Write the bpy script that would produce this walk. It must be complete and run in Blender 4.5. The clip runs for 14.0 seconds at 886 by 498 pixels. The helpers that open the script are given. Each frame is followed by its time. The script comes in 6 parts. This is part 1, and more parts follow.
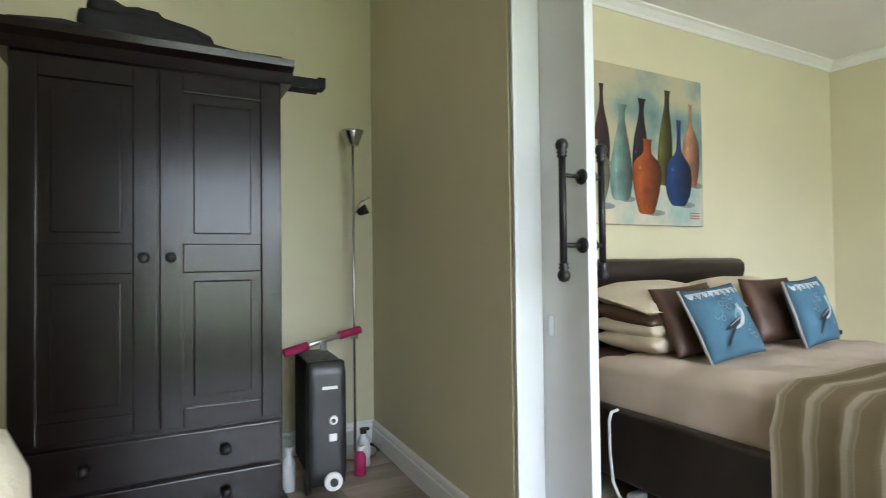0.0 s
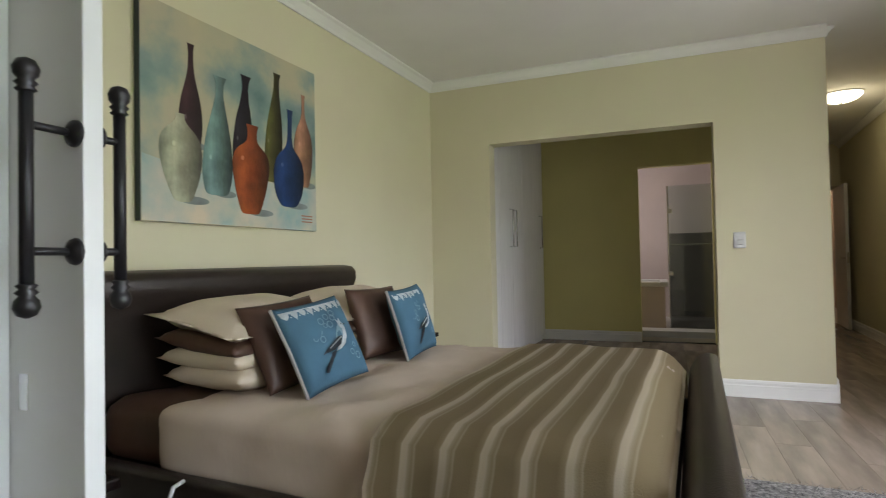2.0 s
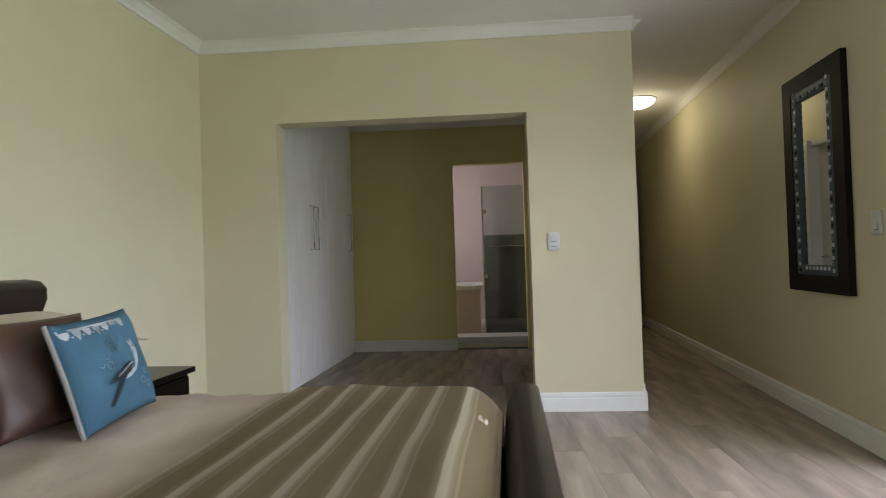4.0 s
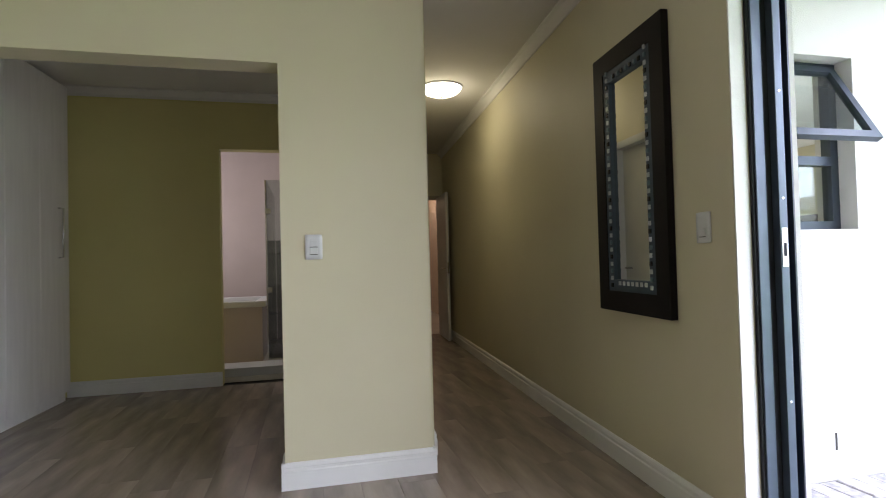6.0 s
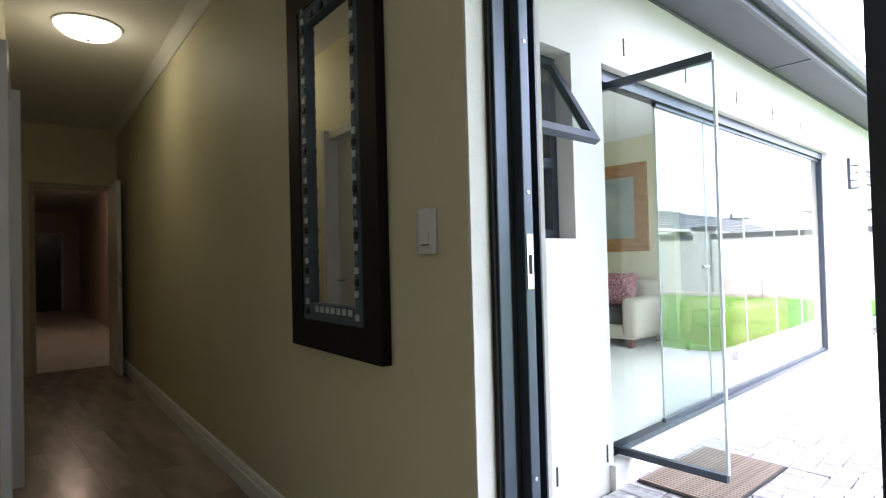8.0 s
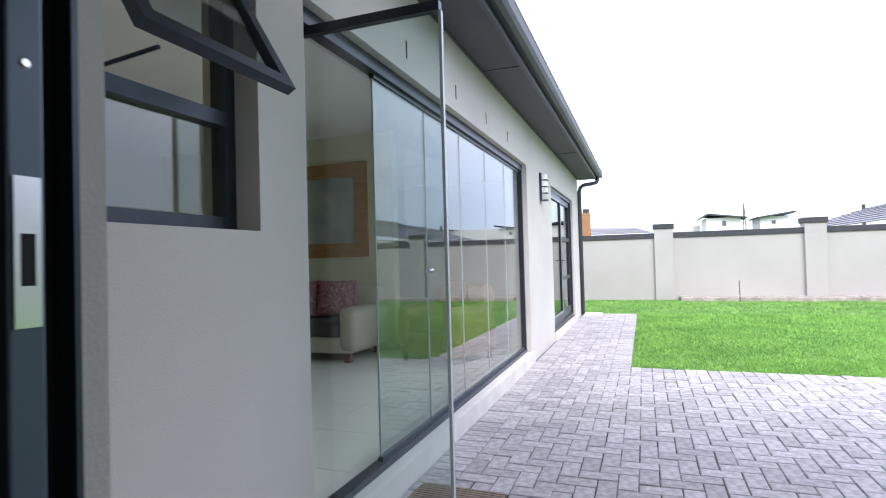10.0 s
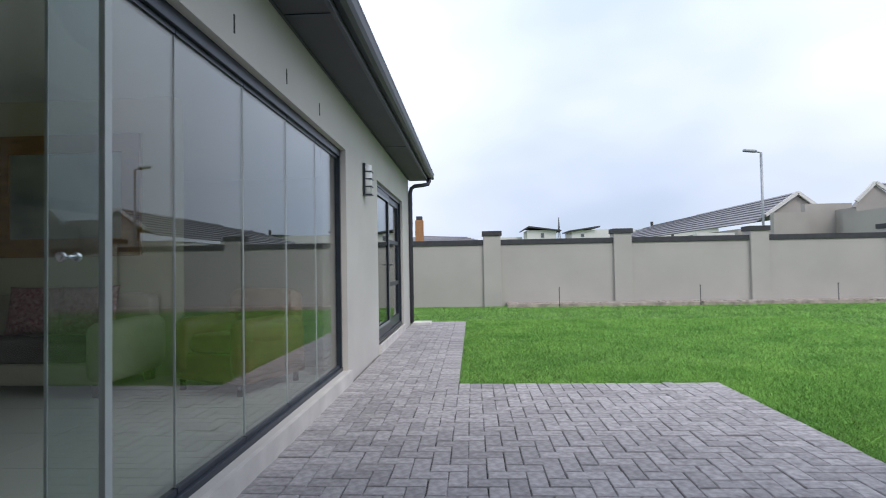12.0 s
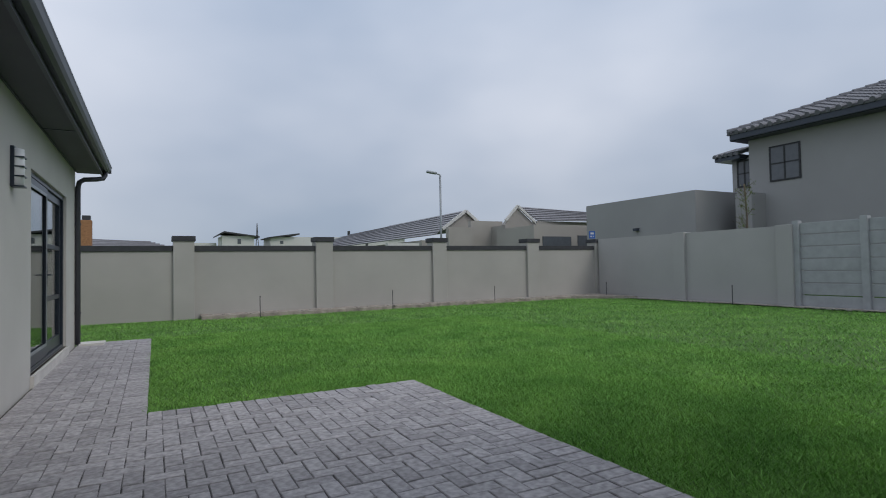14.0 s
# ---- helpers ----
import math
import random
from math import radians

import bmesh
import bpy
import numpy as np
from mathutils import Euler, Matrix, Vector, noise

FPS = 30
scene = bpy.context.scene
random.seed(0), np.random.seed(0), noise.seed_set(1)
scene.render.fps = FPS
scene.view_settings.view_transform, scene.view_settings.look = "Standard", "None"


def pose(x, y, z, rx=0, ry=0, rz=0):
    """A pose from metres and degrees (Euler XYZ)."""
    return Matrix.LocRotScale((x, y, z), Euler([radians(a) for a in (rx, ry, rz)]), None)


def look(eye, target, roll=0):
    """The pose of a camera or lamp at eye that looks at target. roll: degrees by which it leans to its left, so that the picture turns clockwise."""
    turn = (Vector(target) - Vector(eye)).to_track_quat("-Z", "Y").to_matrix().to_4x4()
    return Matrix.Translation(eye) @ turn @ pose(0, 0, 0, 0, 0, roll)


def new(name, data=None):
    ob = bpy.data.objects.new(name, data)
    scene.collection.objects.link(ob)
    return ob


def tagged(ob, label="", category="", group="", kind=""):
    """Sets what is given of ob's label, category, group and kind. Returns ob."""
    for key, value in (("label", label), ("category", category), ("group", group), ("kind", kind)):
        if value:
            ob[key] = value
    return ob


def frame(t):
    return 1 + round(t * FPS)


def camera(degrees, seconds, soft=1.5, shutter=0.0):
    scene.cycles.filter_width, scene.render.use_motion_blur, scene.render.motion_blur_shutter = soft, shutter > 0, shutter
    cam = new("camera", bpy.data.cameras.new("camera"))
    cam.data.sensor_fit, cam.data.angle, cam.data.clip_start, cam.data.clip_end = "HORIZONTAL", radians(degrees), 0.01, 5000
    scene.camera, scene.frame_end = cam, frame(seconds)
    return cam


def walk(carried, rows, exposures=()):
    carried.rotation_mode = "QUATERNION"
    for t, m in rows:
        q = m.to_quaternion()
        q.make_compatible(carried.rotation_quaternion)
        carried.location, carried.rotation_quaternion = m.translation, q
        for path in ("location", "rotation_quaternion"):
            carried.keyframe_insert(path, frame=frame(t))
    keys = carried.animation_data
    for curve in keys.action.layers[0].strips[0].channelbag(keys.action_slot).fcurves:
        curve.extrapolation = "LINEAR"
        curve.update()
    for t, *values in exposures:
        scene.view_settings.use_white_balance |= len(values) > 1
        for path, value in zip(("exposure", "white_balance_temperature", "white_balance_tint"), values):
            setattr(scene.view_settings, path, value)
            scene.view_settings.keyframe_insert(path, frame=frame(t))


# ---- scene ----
cam = camera(78.0, 14.0, soft=1.0, shutter=0.2)
PATH = [
    (0, (0.405, 0.106, 1.061), (1.454, 1.809, 1.104), -0.7),
    (0.5, (0.544, 0.189, 1.052), (1.849, 1.704, 1.096), -0.5),
    (1, (0.733, 0.267, 1.054), (2.26, 1.558, 1.105), -0.8),
    (1.5, (0.898, 0.339, 1.064), (2.611, 1.37, 1.113), -1.0),
    (2, (1.016, 0.35, 1.076), (2.872, 1.095, 1.117), -1.1),
    (2.5, (1.15, 0.364, 1.068), (3.08, 0.886, 1.11), -1.2),
    (3, (1.36, 0.369, 1.073), (3.323, 0.748, 1.12), -1.3),
    (3.2, (1.443, 0.401, 1.078), (3.416, 0.727, 1.12), -1.5),
    (5.5, (2.668, -0.035, 1.103), (4.647, -0.326, 1.15), -1.4),
    (6, (2.903, -0.161, 1.1), (4.843, -0.644, 1.144), -1.5),
    (6.5, (3.13, -0.282, 1.109), (5.019, -0.938, 1.151), -1.6),
    (7, (3.34, -0.405, 1.115), (5.148, -1.26, 1.159), -1.5),
    (7.5, (3.497, -0.537, 1.12), (5.145, -1.671, 1.154), -1.4),
    (8, (3.638, -0.748, 1.129), (5.13, -2.08, 1.167), -1.5),
    (8.5, (3.746, -0.931, 1.131), (5.094, -2.407, 1.171), -1.5),
    (9, (3.847, -1.109, 1.142), (4.993, -2.747, 1.173), -1.2),
    (9.2, (3.89, -1.178, 1.134), (4.928, -2.887, 1.167), -1.3),
    (11.3, (4.043, -2.202, 1.054), (4.373, -4.174, 1.103), -1.2),
    (11.5, (4.027, -2.305, 1.045), (4.301, -4.286, 1.096), -1.1),
    (12, (4.017, -2.478, 1.034), (4.125, -4.474, 1.09), -1.0),
    (12.5, (4.019, -2.554, 1.047), (3.866, -4.547, 1.105), -0.9),
    (13, (4.081, -2.579, 1.089), (3.559, -4.509, 1.143), -0.8),
    (13.5, (4.098, -2.565, 1.077), (3.314, -4.405, 1.135), -0.9),
    (14, (4.108, -2.555, 1.056), (3.177, -4.324, 1.118), -1.1),
]

# exposure follows the clip's own camera as it walks out into daylight
EXPOSURES = [(0, 4.15, 6650, 16), (1.0, 3.7, 6850, 16), (1.5, 3.52, 6850, 17), (2.5, 3.45, 6800, 18), (3.2, 3.5, 6700, 18), (5.5, 3.45, 6500, 20), (7.0, 3.38, 6400, 20), (8.0, 2.98, 6400, 18), (8.5, 2.5, 6400, 19), (9.0, 1.78, 6400, 20), (9.2, 1.57, 6400, 20), (11.3, 0.28, 6450, 12), (12.0, -0.2, 6500, 13), (12.5, -0.5, 6500, 13), (13.0, -0.7, 6500, 12), (14.0, -0.98, 6500, 10)]
walk(cam, [(t, look(eye, target, roll)) for t, eye, target, roll in PATH], EXPOSURES)

# ---- sky and light ----
world = bpy.data.worlds.new("overcast_sky")
scene.world = world
world.use_nodes = True
wn, wl = world.node_tree.nodes, world.node_tree.links
bg = wn["Background"]
sky = wn.new("ShaderNodeTexSky")
sky.sky_type, sky.sun_disc = "NISHITA", False
sky.sun_elevation, sky.sun_rotation = radians(46), radians(332)
coord, cloud = wn.new("ShaderNodeTexCoord"), wn.new("ShaderNodeTexNoise")
cmap = wn.new("ShaderNodeMapping")
cmap.inputs["Scale"].default_value = (1.0, 1.0, 2.0)
cloud.inputs["Scale"].default_value, cloud.inputs["Detail"].default_value, cloud.inputs["Roughness"].default_value = 1.3, 4.0, 0.45
ramp = wn.new("ShaderNodeValToRGB")
ramp.color_ramp.elements[0].position, ramp.color_ramp.elements[0].color = 0.34, (0.42, 0.51, 0.66, 1)
ramp.color_ramp.elements[1].position, ramp.color_ramp.elements[1].color = 0.66, (0.79, 0.84, 0.95, 1)
skyscale, cover = wn.new("ShaderNodeMixRGB"), wn.new("ShaderNodeMixRGB")
skyscale.blend_type, skyscale.inputs["Fac"].default_value = "MULTIPLY", 1.0
skyscale.inputs["Color2"].default_value = (0.1, 0.1, 0.1, 1)
cover.inputs["Fac"].default_value = 0.9
wl.new(coord.outputs["Generated"], cmap.inputs["Vector"])
wl.new(cmap.outputs["Vector"], cloud.inputs["Vector"])
wl.new(cloud.outputs["Fac"], ramp.inputs["Fac"])
wl.new(sky.outputs["Color"], skyscale.inputs["Color1"])
wl.new(skyscale.outputs["Color"], cover.inputs["Color1"])
wl.new(ramp.outputs["Color"], cover.inputs["Color2"])
split, grade, lum = wn.new("ShaderNodeSeparateXYZ"), wn.new("ShaderNodeMapRange"), wn.new("ShaderNodeMixRGB")
grade.inputs["From Min"].default_value, grade.inputs["From Max"].default_value = 0.12, 0.6
grade.inputs["To Min"].default_value, grade.inputs["To Max"].default_value = 0.80, 1.12
lum.blend_type, lum.inputs["Fac"].default_value = "MULTIPLY", 1.0
wl.new(coord.outputs["Generated"], split.inputs["Vector"])
wl.new(split.outputs["Z"], grade.inputs["Value"])
wl.new(cover.outputs["Color"], lum.inputs["Color1"])
wl.new(grade.outputs["Result"], lum.inputs["Color2"])
wl.new(lum.outputs["Color"], bg.inputs["Color"])
bg.inputs["Strength"].default_value = 1.95

sun = new("sun", bpy.data.lights.new("sun", "SUN"))
sun.data.energy, sun.data.angle, sun.data.color = 1.65, radians(25), (1.0, 0.97, 0.92)
sun.matrix_world = pose(0, 0, 20, 44, 0, 208)


def area_lamp(name, m, sx, sy, watts, color):
    ob = new(name, bpy.data.lights.new(name, "AREA"))
    ob.data.shape, ob.data.size, ob.data.size_y, ob.data.energy, ob.data.color = "RECTANGLE", sx, sy, watts, color
    ob.matrix_world = m
    return ob


# daylight of the large south window, of the glazed leaves of the sliding door and of the living room's glass doors
area_lamp("window_light", pose(1.35, -1.72, 1.2, 90, 0, 0), 2.2, 1.8, 2.1, (0.95, 0.98, 1.0))
area_lamp("sliding_door_light", pose(3.34, -1.735, 1.07, 90, 0, 0), 0.74, 1.9, 2.9, (0.95, 0.98, 1.0))
area_lamp("glass_door_light", pose(5.40, -5.6, 1.1, 90, 0, -90), 4.0, 1.9, 5.5, (0.95, 0.98, 1.0))

# ---- material makers ----
def material(name, color, rough=0.6, metal=0.0, var=0.08, scale=6.0, bump=0.0, bump_scale=60.0, random_hue=0.0, spec=0.5, coat=0.0, stretch=(1, 1, 1), color2=None, gen=False):
    m = bpy.data.materials.new(name)
    m.use_nodes = True
    n, l = m.node_tree.nodes, m.node_tree.links
    b = n["Principled BSDF"]
    b.inputs["Roughness"].default_value, b.inputs["Metallic"].default_value = rough, metal
    b.inputs["Specular IOR Level"].default_value, b.inputs["Coat Weight"].default_value = spec, coat
    b.inputs["Coat Roughness"].default_value = 0.12
    tc, mp, no = n.new("ShaderNodeTexCoord"), n.new("ShaderNodeMapping"), n.new("ShaderNodeTexNoise")
    mp.inputs["Scale"].default_value = stretch
    no.inputs["Scale"].default_value, no.inputs["Detail"].default_value = scale, 6.0
    l.new(tc.outputs["Object"], mp.inputs["Vector"])
    l.new(mp.outputs["Vector"], no.inputs["Vector"])
    rp = n.new("ShaderNodeValToRGB")
    c2 = color2 or [c * (1 + var) for c in color]
    c1 = [c * (1 - var) for c in color] if color2 is None else color
    rp.color_ramp.elements[0].position, rp.color_ramp.elements[0].color = 0.3, (*c1, 1)
    rp.color_ramp.elements[1].position, rp.color_ramp.elements[1].color = 0.7, (*[min(c, 0.95) for c in c2], 1)
    l.new(no.outputs["Fac"], rp.inputs["Fac"])
    out = rp.outputs["Color"]
    if random_hue:
        oi, ma, mx = n.new("ShaderNodeObjectInfo"), n.new("ShaderNodeMapRange"), n.new("ShaderNodeMixRGB")
        ge = n.new("ShaderNodeNewGeometry")
        ad = n.new("ShaderNodeMath")
        ad.operation = "ADD"
        fr = n.new("ShaderNodeMath")
        fr.operation = "FRACT"
        l.new(oi.outputs["Random"], ad.inputs[0])
        l.new(ge.outputs["Random Per Island"], ad.inputs[1])
        l.new(ad.outputs[0], fr.inputs[0])
        l.new(fr.outputs[0], ma.inputs["Value"])
        ma.inputs["To Min"].default_value, ma.inputs["To Max"].default_value = 1 - random_hue, 1 + random_hue
        cb = n.new("ShaderNodeCombineColor")
        for k in range(3):
            l.new(ma.outputs["Result"], cb.inputs[k])
        mx.blend_type, mx.inputs["Fac"].default_value = "MULTIPLY", 1.0
        l.new(out, mx.inputs["Color1"])
        l.new(cb.outputs["Color"], mx.inputs["Color2"])
        out = mx.outputs["Color"]
    l.new(out, b.inputs["Base Color"])
    if bump:
        n2, bp = n.new("ShaderNodeTexNoise"), n.new("ShaderNodeBump")
        n2.inputs["Scale"].default_value, n2.inputs["Detail"].default_value = bump_scale, 4.0
        l.new(mp.outputs["Vector"], n2.inputs["Vector"])
        l.new(n2.outputs["Fac"], bp.inputs["Height"])
        bp.inputs["Strength"].default_value, bp.inputs["Distance"].default_value = bump, 0.004
        l.new(bp.outputs["Normal"], b.inputs["Normal"])
    return m


def emission(name, color, strength):
    m = bpy.data.materials.new(name)
    m.use_nodes = True
    b = m.node_tree.nodes["Principled BSDF"]
    b.inputs["Base Color"].default_value = (*color, 1)
    b.inputs["Emission Color"].default_value, b.inputs["Emission Strength"].default_value = (*color, 1), strength
    return m


def glass(name, tint=(0.86, 0.91, 0.90)):
    """Clear glass: a mirror image that grows towards a grazing view, else see-through."""
    m = bpy.data.materials.new(name)
    m.use_nodes = True
    n, l = m.node_tree.nodes, m.node_tree.links
    n.remove(n["Principled BSDF"])
    lw, pw, ma = n.new("ShaderNodeLayerWeight"), n.new("ShaderNodeMath"), n.new("ShaderNodeMath")
    tr, gl, mx = n.new("ShaderNodeBsdfTransparent"), n.new("ShaderNodeBsdfGlossy"), n.new("ShaderNodeMixShader")
    lw.inputs["Blend"].default_value = 0.5
    pw.operation, ma.operation = "POWER", "MULTIPLY_ADD"
    pw.inputs[1].default_value, ma.inputs[1].default_value, ma.inputs[2].default_value = 3.6, 0.95, 0.055
    tr.inputs["Color"].default_value = (*tint, 1)
    gl.inputs["Roughness"].default_value = 0.0
    l.new(lw.outputs["Facing"], pw.inputs[0])
    l.new(pw.outputs[0], ma.inputs[0])
    l.new(ma.outputs[0], mx.inputs["Fac"])
    l.new(tr.outputs["BSDF"], mx.inputs[1])
    l.new(gl.outputs["BSDF"], mx.inputs[2])
    l.new(mx.outputs["Shader"], n["Material Output"].inputs["Surface"])
    return m


CREAM = material("cream_wall_paint", (0.62, 0.575, 0.405), 0.55, var=0.03, scale=1.6, bump=0.10, bump_scale=130, spec=0.35)
OLIVE = material("olive_wall_paint", (0.69, 0.63, 0.27), 0.55, var=0.03, scale=1.6, bump=0.10, bump_scale=130, spec=0.35)
CEIL = material("ceiling_paint", (0.74, 0.73, 0.70), 0.8, var=0.03, scale=2.0, bump=0.06, bump_scale=180)
WHITE = material("white_gloss_paint", (0.62, 0.63, 0.63), 0.35, var=0.03, scale=5)
SKIRT = material("white_skirting_paint", (0.78, 0.78, 0.76), 0.4, var=0.03, scale=5)
MELAMINE = material("white_melamine", (0.80, 0.79, 0.78), 0.4, var=0.05, scale=3, stretch=(8, 8, 0.6))
VINYL = material("grey_oak_vinyl", (0.21, 0.168, 0.135), 0.22, var=0.3, scale=2.0, stretch=(0.7, 3.6, 1), bump=0.08, bump_scale=30, random_hue=0.16, spec=0.5, color2=(0.41, 0.335, 0.27))
DARKGAP = material("dark_joint", (0.03, 0.027, 0.024), 0.9)
PLASTER = material("grey_plaster", (0.57, 0.54, 0.50), 0.85, var=0.05, scale=1.3, bump=0.25, bump_scale=140)
PLASTER2 = material("taupe_plaster", (0.43, 0.405, 0.375), 0.9, var=0.06, scale=0.9, bump=0.25, bump_scale=120)
PLASTER3 = material("dark_taupe_plaster", (0.41, 0.395, 0.385), 0.9, var=0.05, scale=0.8, bump=0.2, bump_scale=90)
SILL = material("weathered_sill_paint", (0.62, 0.59, 0.55), 0.8, var=0.12, scale=4, bump=0.25, bump_scale=70)
ALU = material("charcoal_aluminium", (0.036, 0.046, 0.062), 0.35, 0.3, var=0.12, scale=9)
FASCIA = material("charcoal_gutter_paint", (0.06, 0.066, 0.082), 0.4, var=0.1, scale=3)
SOFFIT = material("charcoal_fascia", (0.062, 0.062, 0.075), 0.55, var=0.08, scale=3)
COPING = material("charcoal_coping", (0.045, 0.045, 0.05), 0.75, var=0.2, scale=6, bump=0.2)
GLASS = glass("clear_glass")
TILE = material("beige_floor_tile", (0.76, 0.72, 0.65), 0.22, var=0.05, scale=2.5)
PAVER = material("grey_concrete_paver", (0.36, 0.338, 0.338), 0.9, var=0.3, scale=24, bump=0.8, bump_scale=140, random_hue=0.16)
SAND = material("joint_sand", (0.06, 0.055, 0.05), 0.95, var=0.25, scale=30)
SOIL = material("garden_soil", (0.33, 0.285, 0.24), 0.95, var=0.35, scale=5, bump=0.6, bump_scale=40)
GRASSG = material("lawn_ground", (0.05, 0.11, 0.02), 0.95, var=0.3, scale=3, color2=(0.09, 0.17, 0.03))
LEATHER = material("dark_brown_leather", (0.022, 0.015, 0.012), 0.38, var=0.25, scale=7, bump=0.25, bump_scale=180, spec=0.5)
CHROME = material("brushed_chrome", (0.65, 0.65, 0.66), 0.25, 1.0, var=0.05)
BLACKIRON = material("black_iron", (0.012, 0.012, 0.014), 0.42, 0.2, var=0.2, scale=20)
WOODDARK = material("dark_stained_wood", (0.0045, 0.003, 0.003), 0.22, var=0.3, scale=4, stretch=(6, 6, 0.5), spec=0.3, coat=0.0, color2=(0.008, 0.0045, 0.004))


# ---- mesh makers ----
ORG = {}


def bx(bm, x0, x1, y0, y1, z0, z1, m=None):
    v = [bm.verts.new(p) for p in ((x0, y0, z0), (x1, y0, z0), (x1, y1, z0), (x0, y1, z0), (x0, y0, z1), (x1, y0, z1), (x1, y1, z1), (x0, y1, z1))]
    for f in ((3, 2, 1, 0), (4, 5, 6, 7), (0, 1, 5, 4), (1, 2, 6, 5), (2, 3, 7, 6), (3, 0, 4, 7)):
        bm.faces.new([v[i] for i in f])
    if m is not None:
        bmesh.ops.transform(bm, matrix=m, verts=v)
    return v


def boxes(*rows):
    bm = bmesh.new()
    for r in rows:
        bx(bm, *r)
    return bm


def lathe(profile, seg=24, bm=None, m=None):
    """A turned shape about z from (radius, height) pairs."""
    bm = bm or bmesh.new()
    rings, made = [], []
    for r, z in profile:
        ring = [bm.verts.new((r * math.cos(2 * math.pi * k / seg), r * math.sin(2 * math.pi * k / seg), z)) for k in range(seg)]
        rings.append(ring)
        made += ring
    for a, b in zip(rings, rings[1:]):
        for k in range(seg):
            bm.faces.new((a[k], a[(k + 1) % seg], b[(k + 1) % seg], b[k]))
    bm.faces.new(rings[0][::-1])
    bm.faces.new(rings[-1])
    if m is not None:
        bmesh.ops.transform(bm, matrix=m, verts=made)
    return bm


def tube(points, r, seg=10, bm=None):
    """A round bar along a line of points."""
    bm = bm or bmesh.new()
    pts = [Vector(p) for p in points]
    rings = []
    for k, p in enumerate(pts):
        d = (pts[min(k + 1, len(pts) - 1)] - pts[max(k - 1, 0)]).normalized()
        a = d.orthogonal().normalized() if k == 0 else (rings_a - d * rings_a.dot(d)).normalized()
        rings_a = a
        b = d.cross(a)
        rings.append([bm.verts.new(p + r * (a * math.cos(2 * math.pi * j / seg) + b * math.sin(2 * math.pi * j / seg))) for j in range(seg)])
    for u, v in zip(rings, rings[1:]):
        for j in range(seg):
            bm.faces.new((u[j], u[(j + 1) % seg], v[(j + 1) % seg], v[j]))
    bm.faces.new(rings[0][::-1])
    bm.faces.new(rings[-1])
    return bm


def prism(outline, axis, a, b, bm=None):
    """An outline of (u, v) pairs drawn out along one axis from a to b."""
    bm = bm or bmesh.new()
    put = {"x": lambda u, v, w: (w, u, v), "y": lambda u, v, w: (u, w, v), "z": lambda u, v, w: (u, v, w)}[axis]
    lo, hi = [bm.verts.new(put(u, v, a)) for u, v in outline], [bm.verts.new(put(u, v, b)) for u, v in outline]
    n = len(outline)
    for k in range(n):
        bm.faces.new((lo[k], lo[(k + 1) % n], hi[(k + 1) % n], hi[k]))
    bm.faces.new(lo[::-1])
    bm.faces.new(hi)
    bmesh.ops.recalc_face_normals(bm, faces=bm.faces[:])
    return bm


def thing(name, at=(0, 0, 0), label="", category="", group="", kind="", rz=0.0, m=None):
    ob = new(name)
    ob.empty_display_size = 0.1
    ob.matrix_basis = m if m is not None else pose(*at, 0, 0, rz)
    ORG[ob] = Vector((0, 0, 0))
    return tagged(ob, label, category, group, kind)


def mesh_of(bm, name, mat, bevel=0.0, segs=2, smooth=False, sub=0):
    if bevel:
        bmesh.ops.bevel(bm, geom=bm.edges[:], offset=bevel, segments=segs, affect="EDGES", profile=0.6, clamp_overlap=True)
    me = bpy.data.meshes.new(name)
    bmesh.ops.recalc_face_normals(bm, faces=bm.faces[:])
    bm.to_mesh(me)
    bm.free()
    for mt in (mat if isinstance(mat, (list, tuple)) else [mat]):
        me.materials.append(mt)
    if smooth:
        for p in me.polygons:
            p.use_smooth = True
    return me


def part(name, bm, mat, parent, label="", bevel=0.0, segs=2, smooth=False, at=None):
    """One mesh under a thing or a part, in the thing's own coordinates."""
    ob = new(name, mesh_of(bm, name, mat, bevel, segs, smooth))
    ob.parent = parent
    if at is not None:
        ob.matrix_basis = at
    return tagged(ob, label)


def solid(name, bm, mat, label="", category="", kind="", bevel=0.0, smooth=False, group=""):
    """One top-level mesh in world coordinates."""
    return tagged(new(name, mesh_of(bm, name, mat, bevel, 2, smooth)), label, category, group, kind)


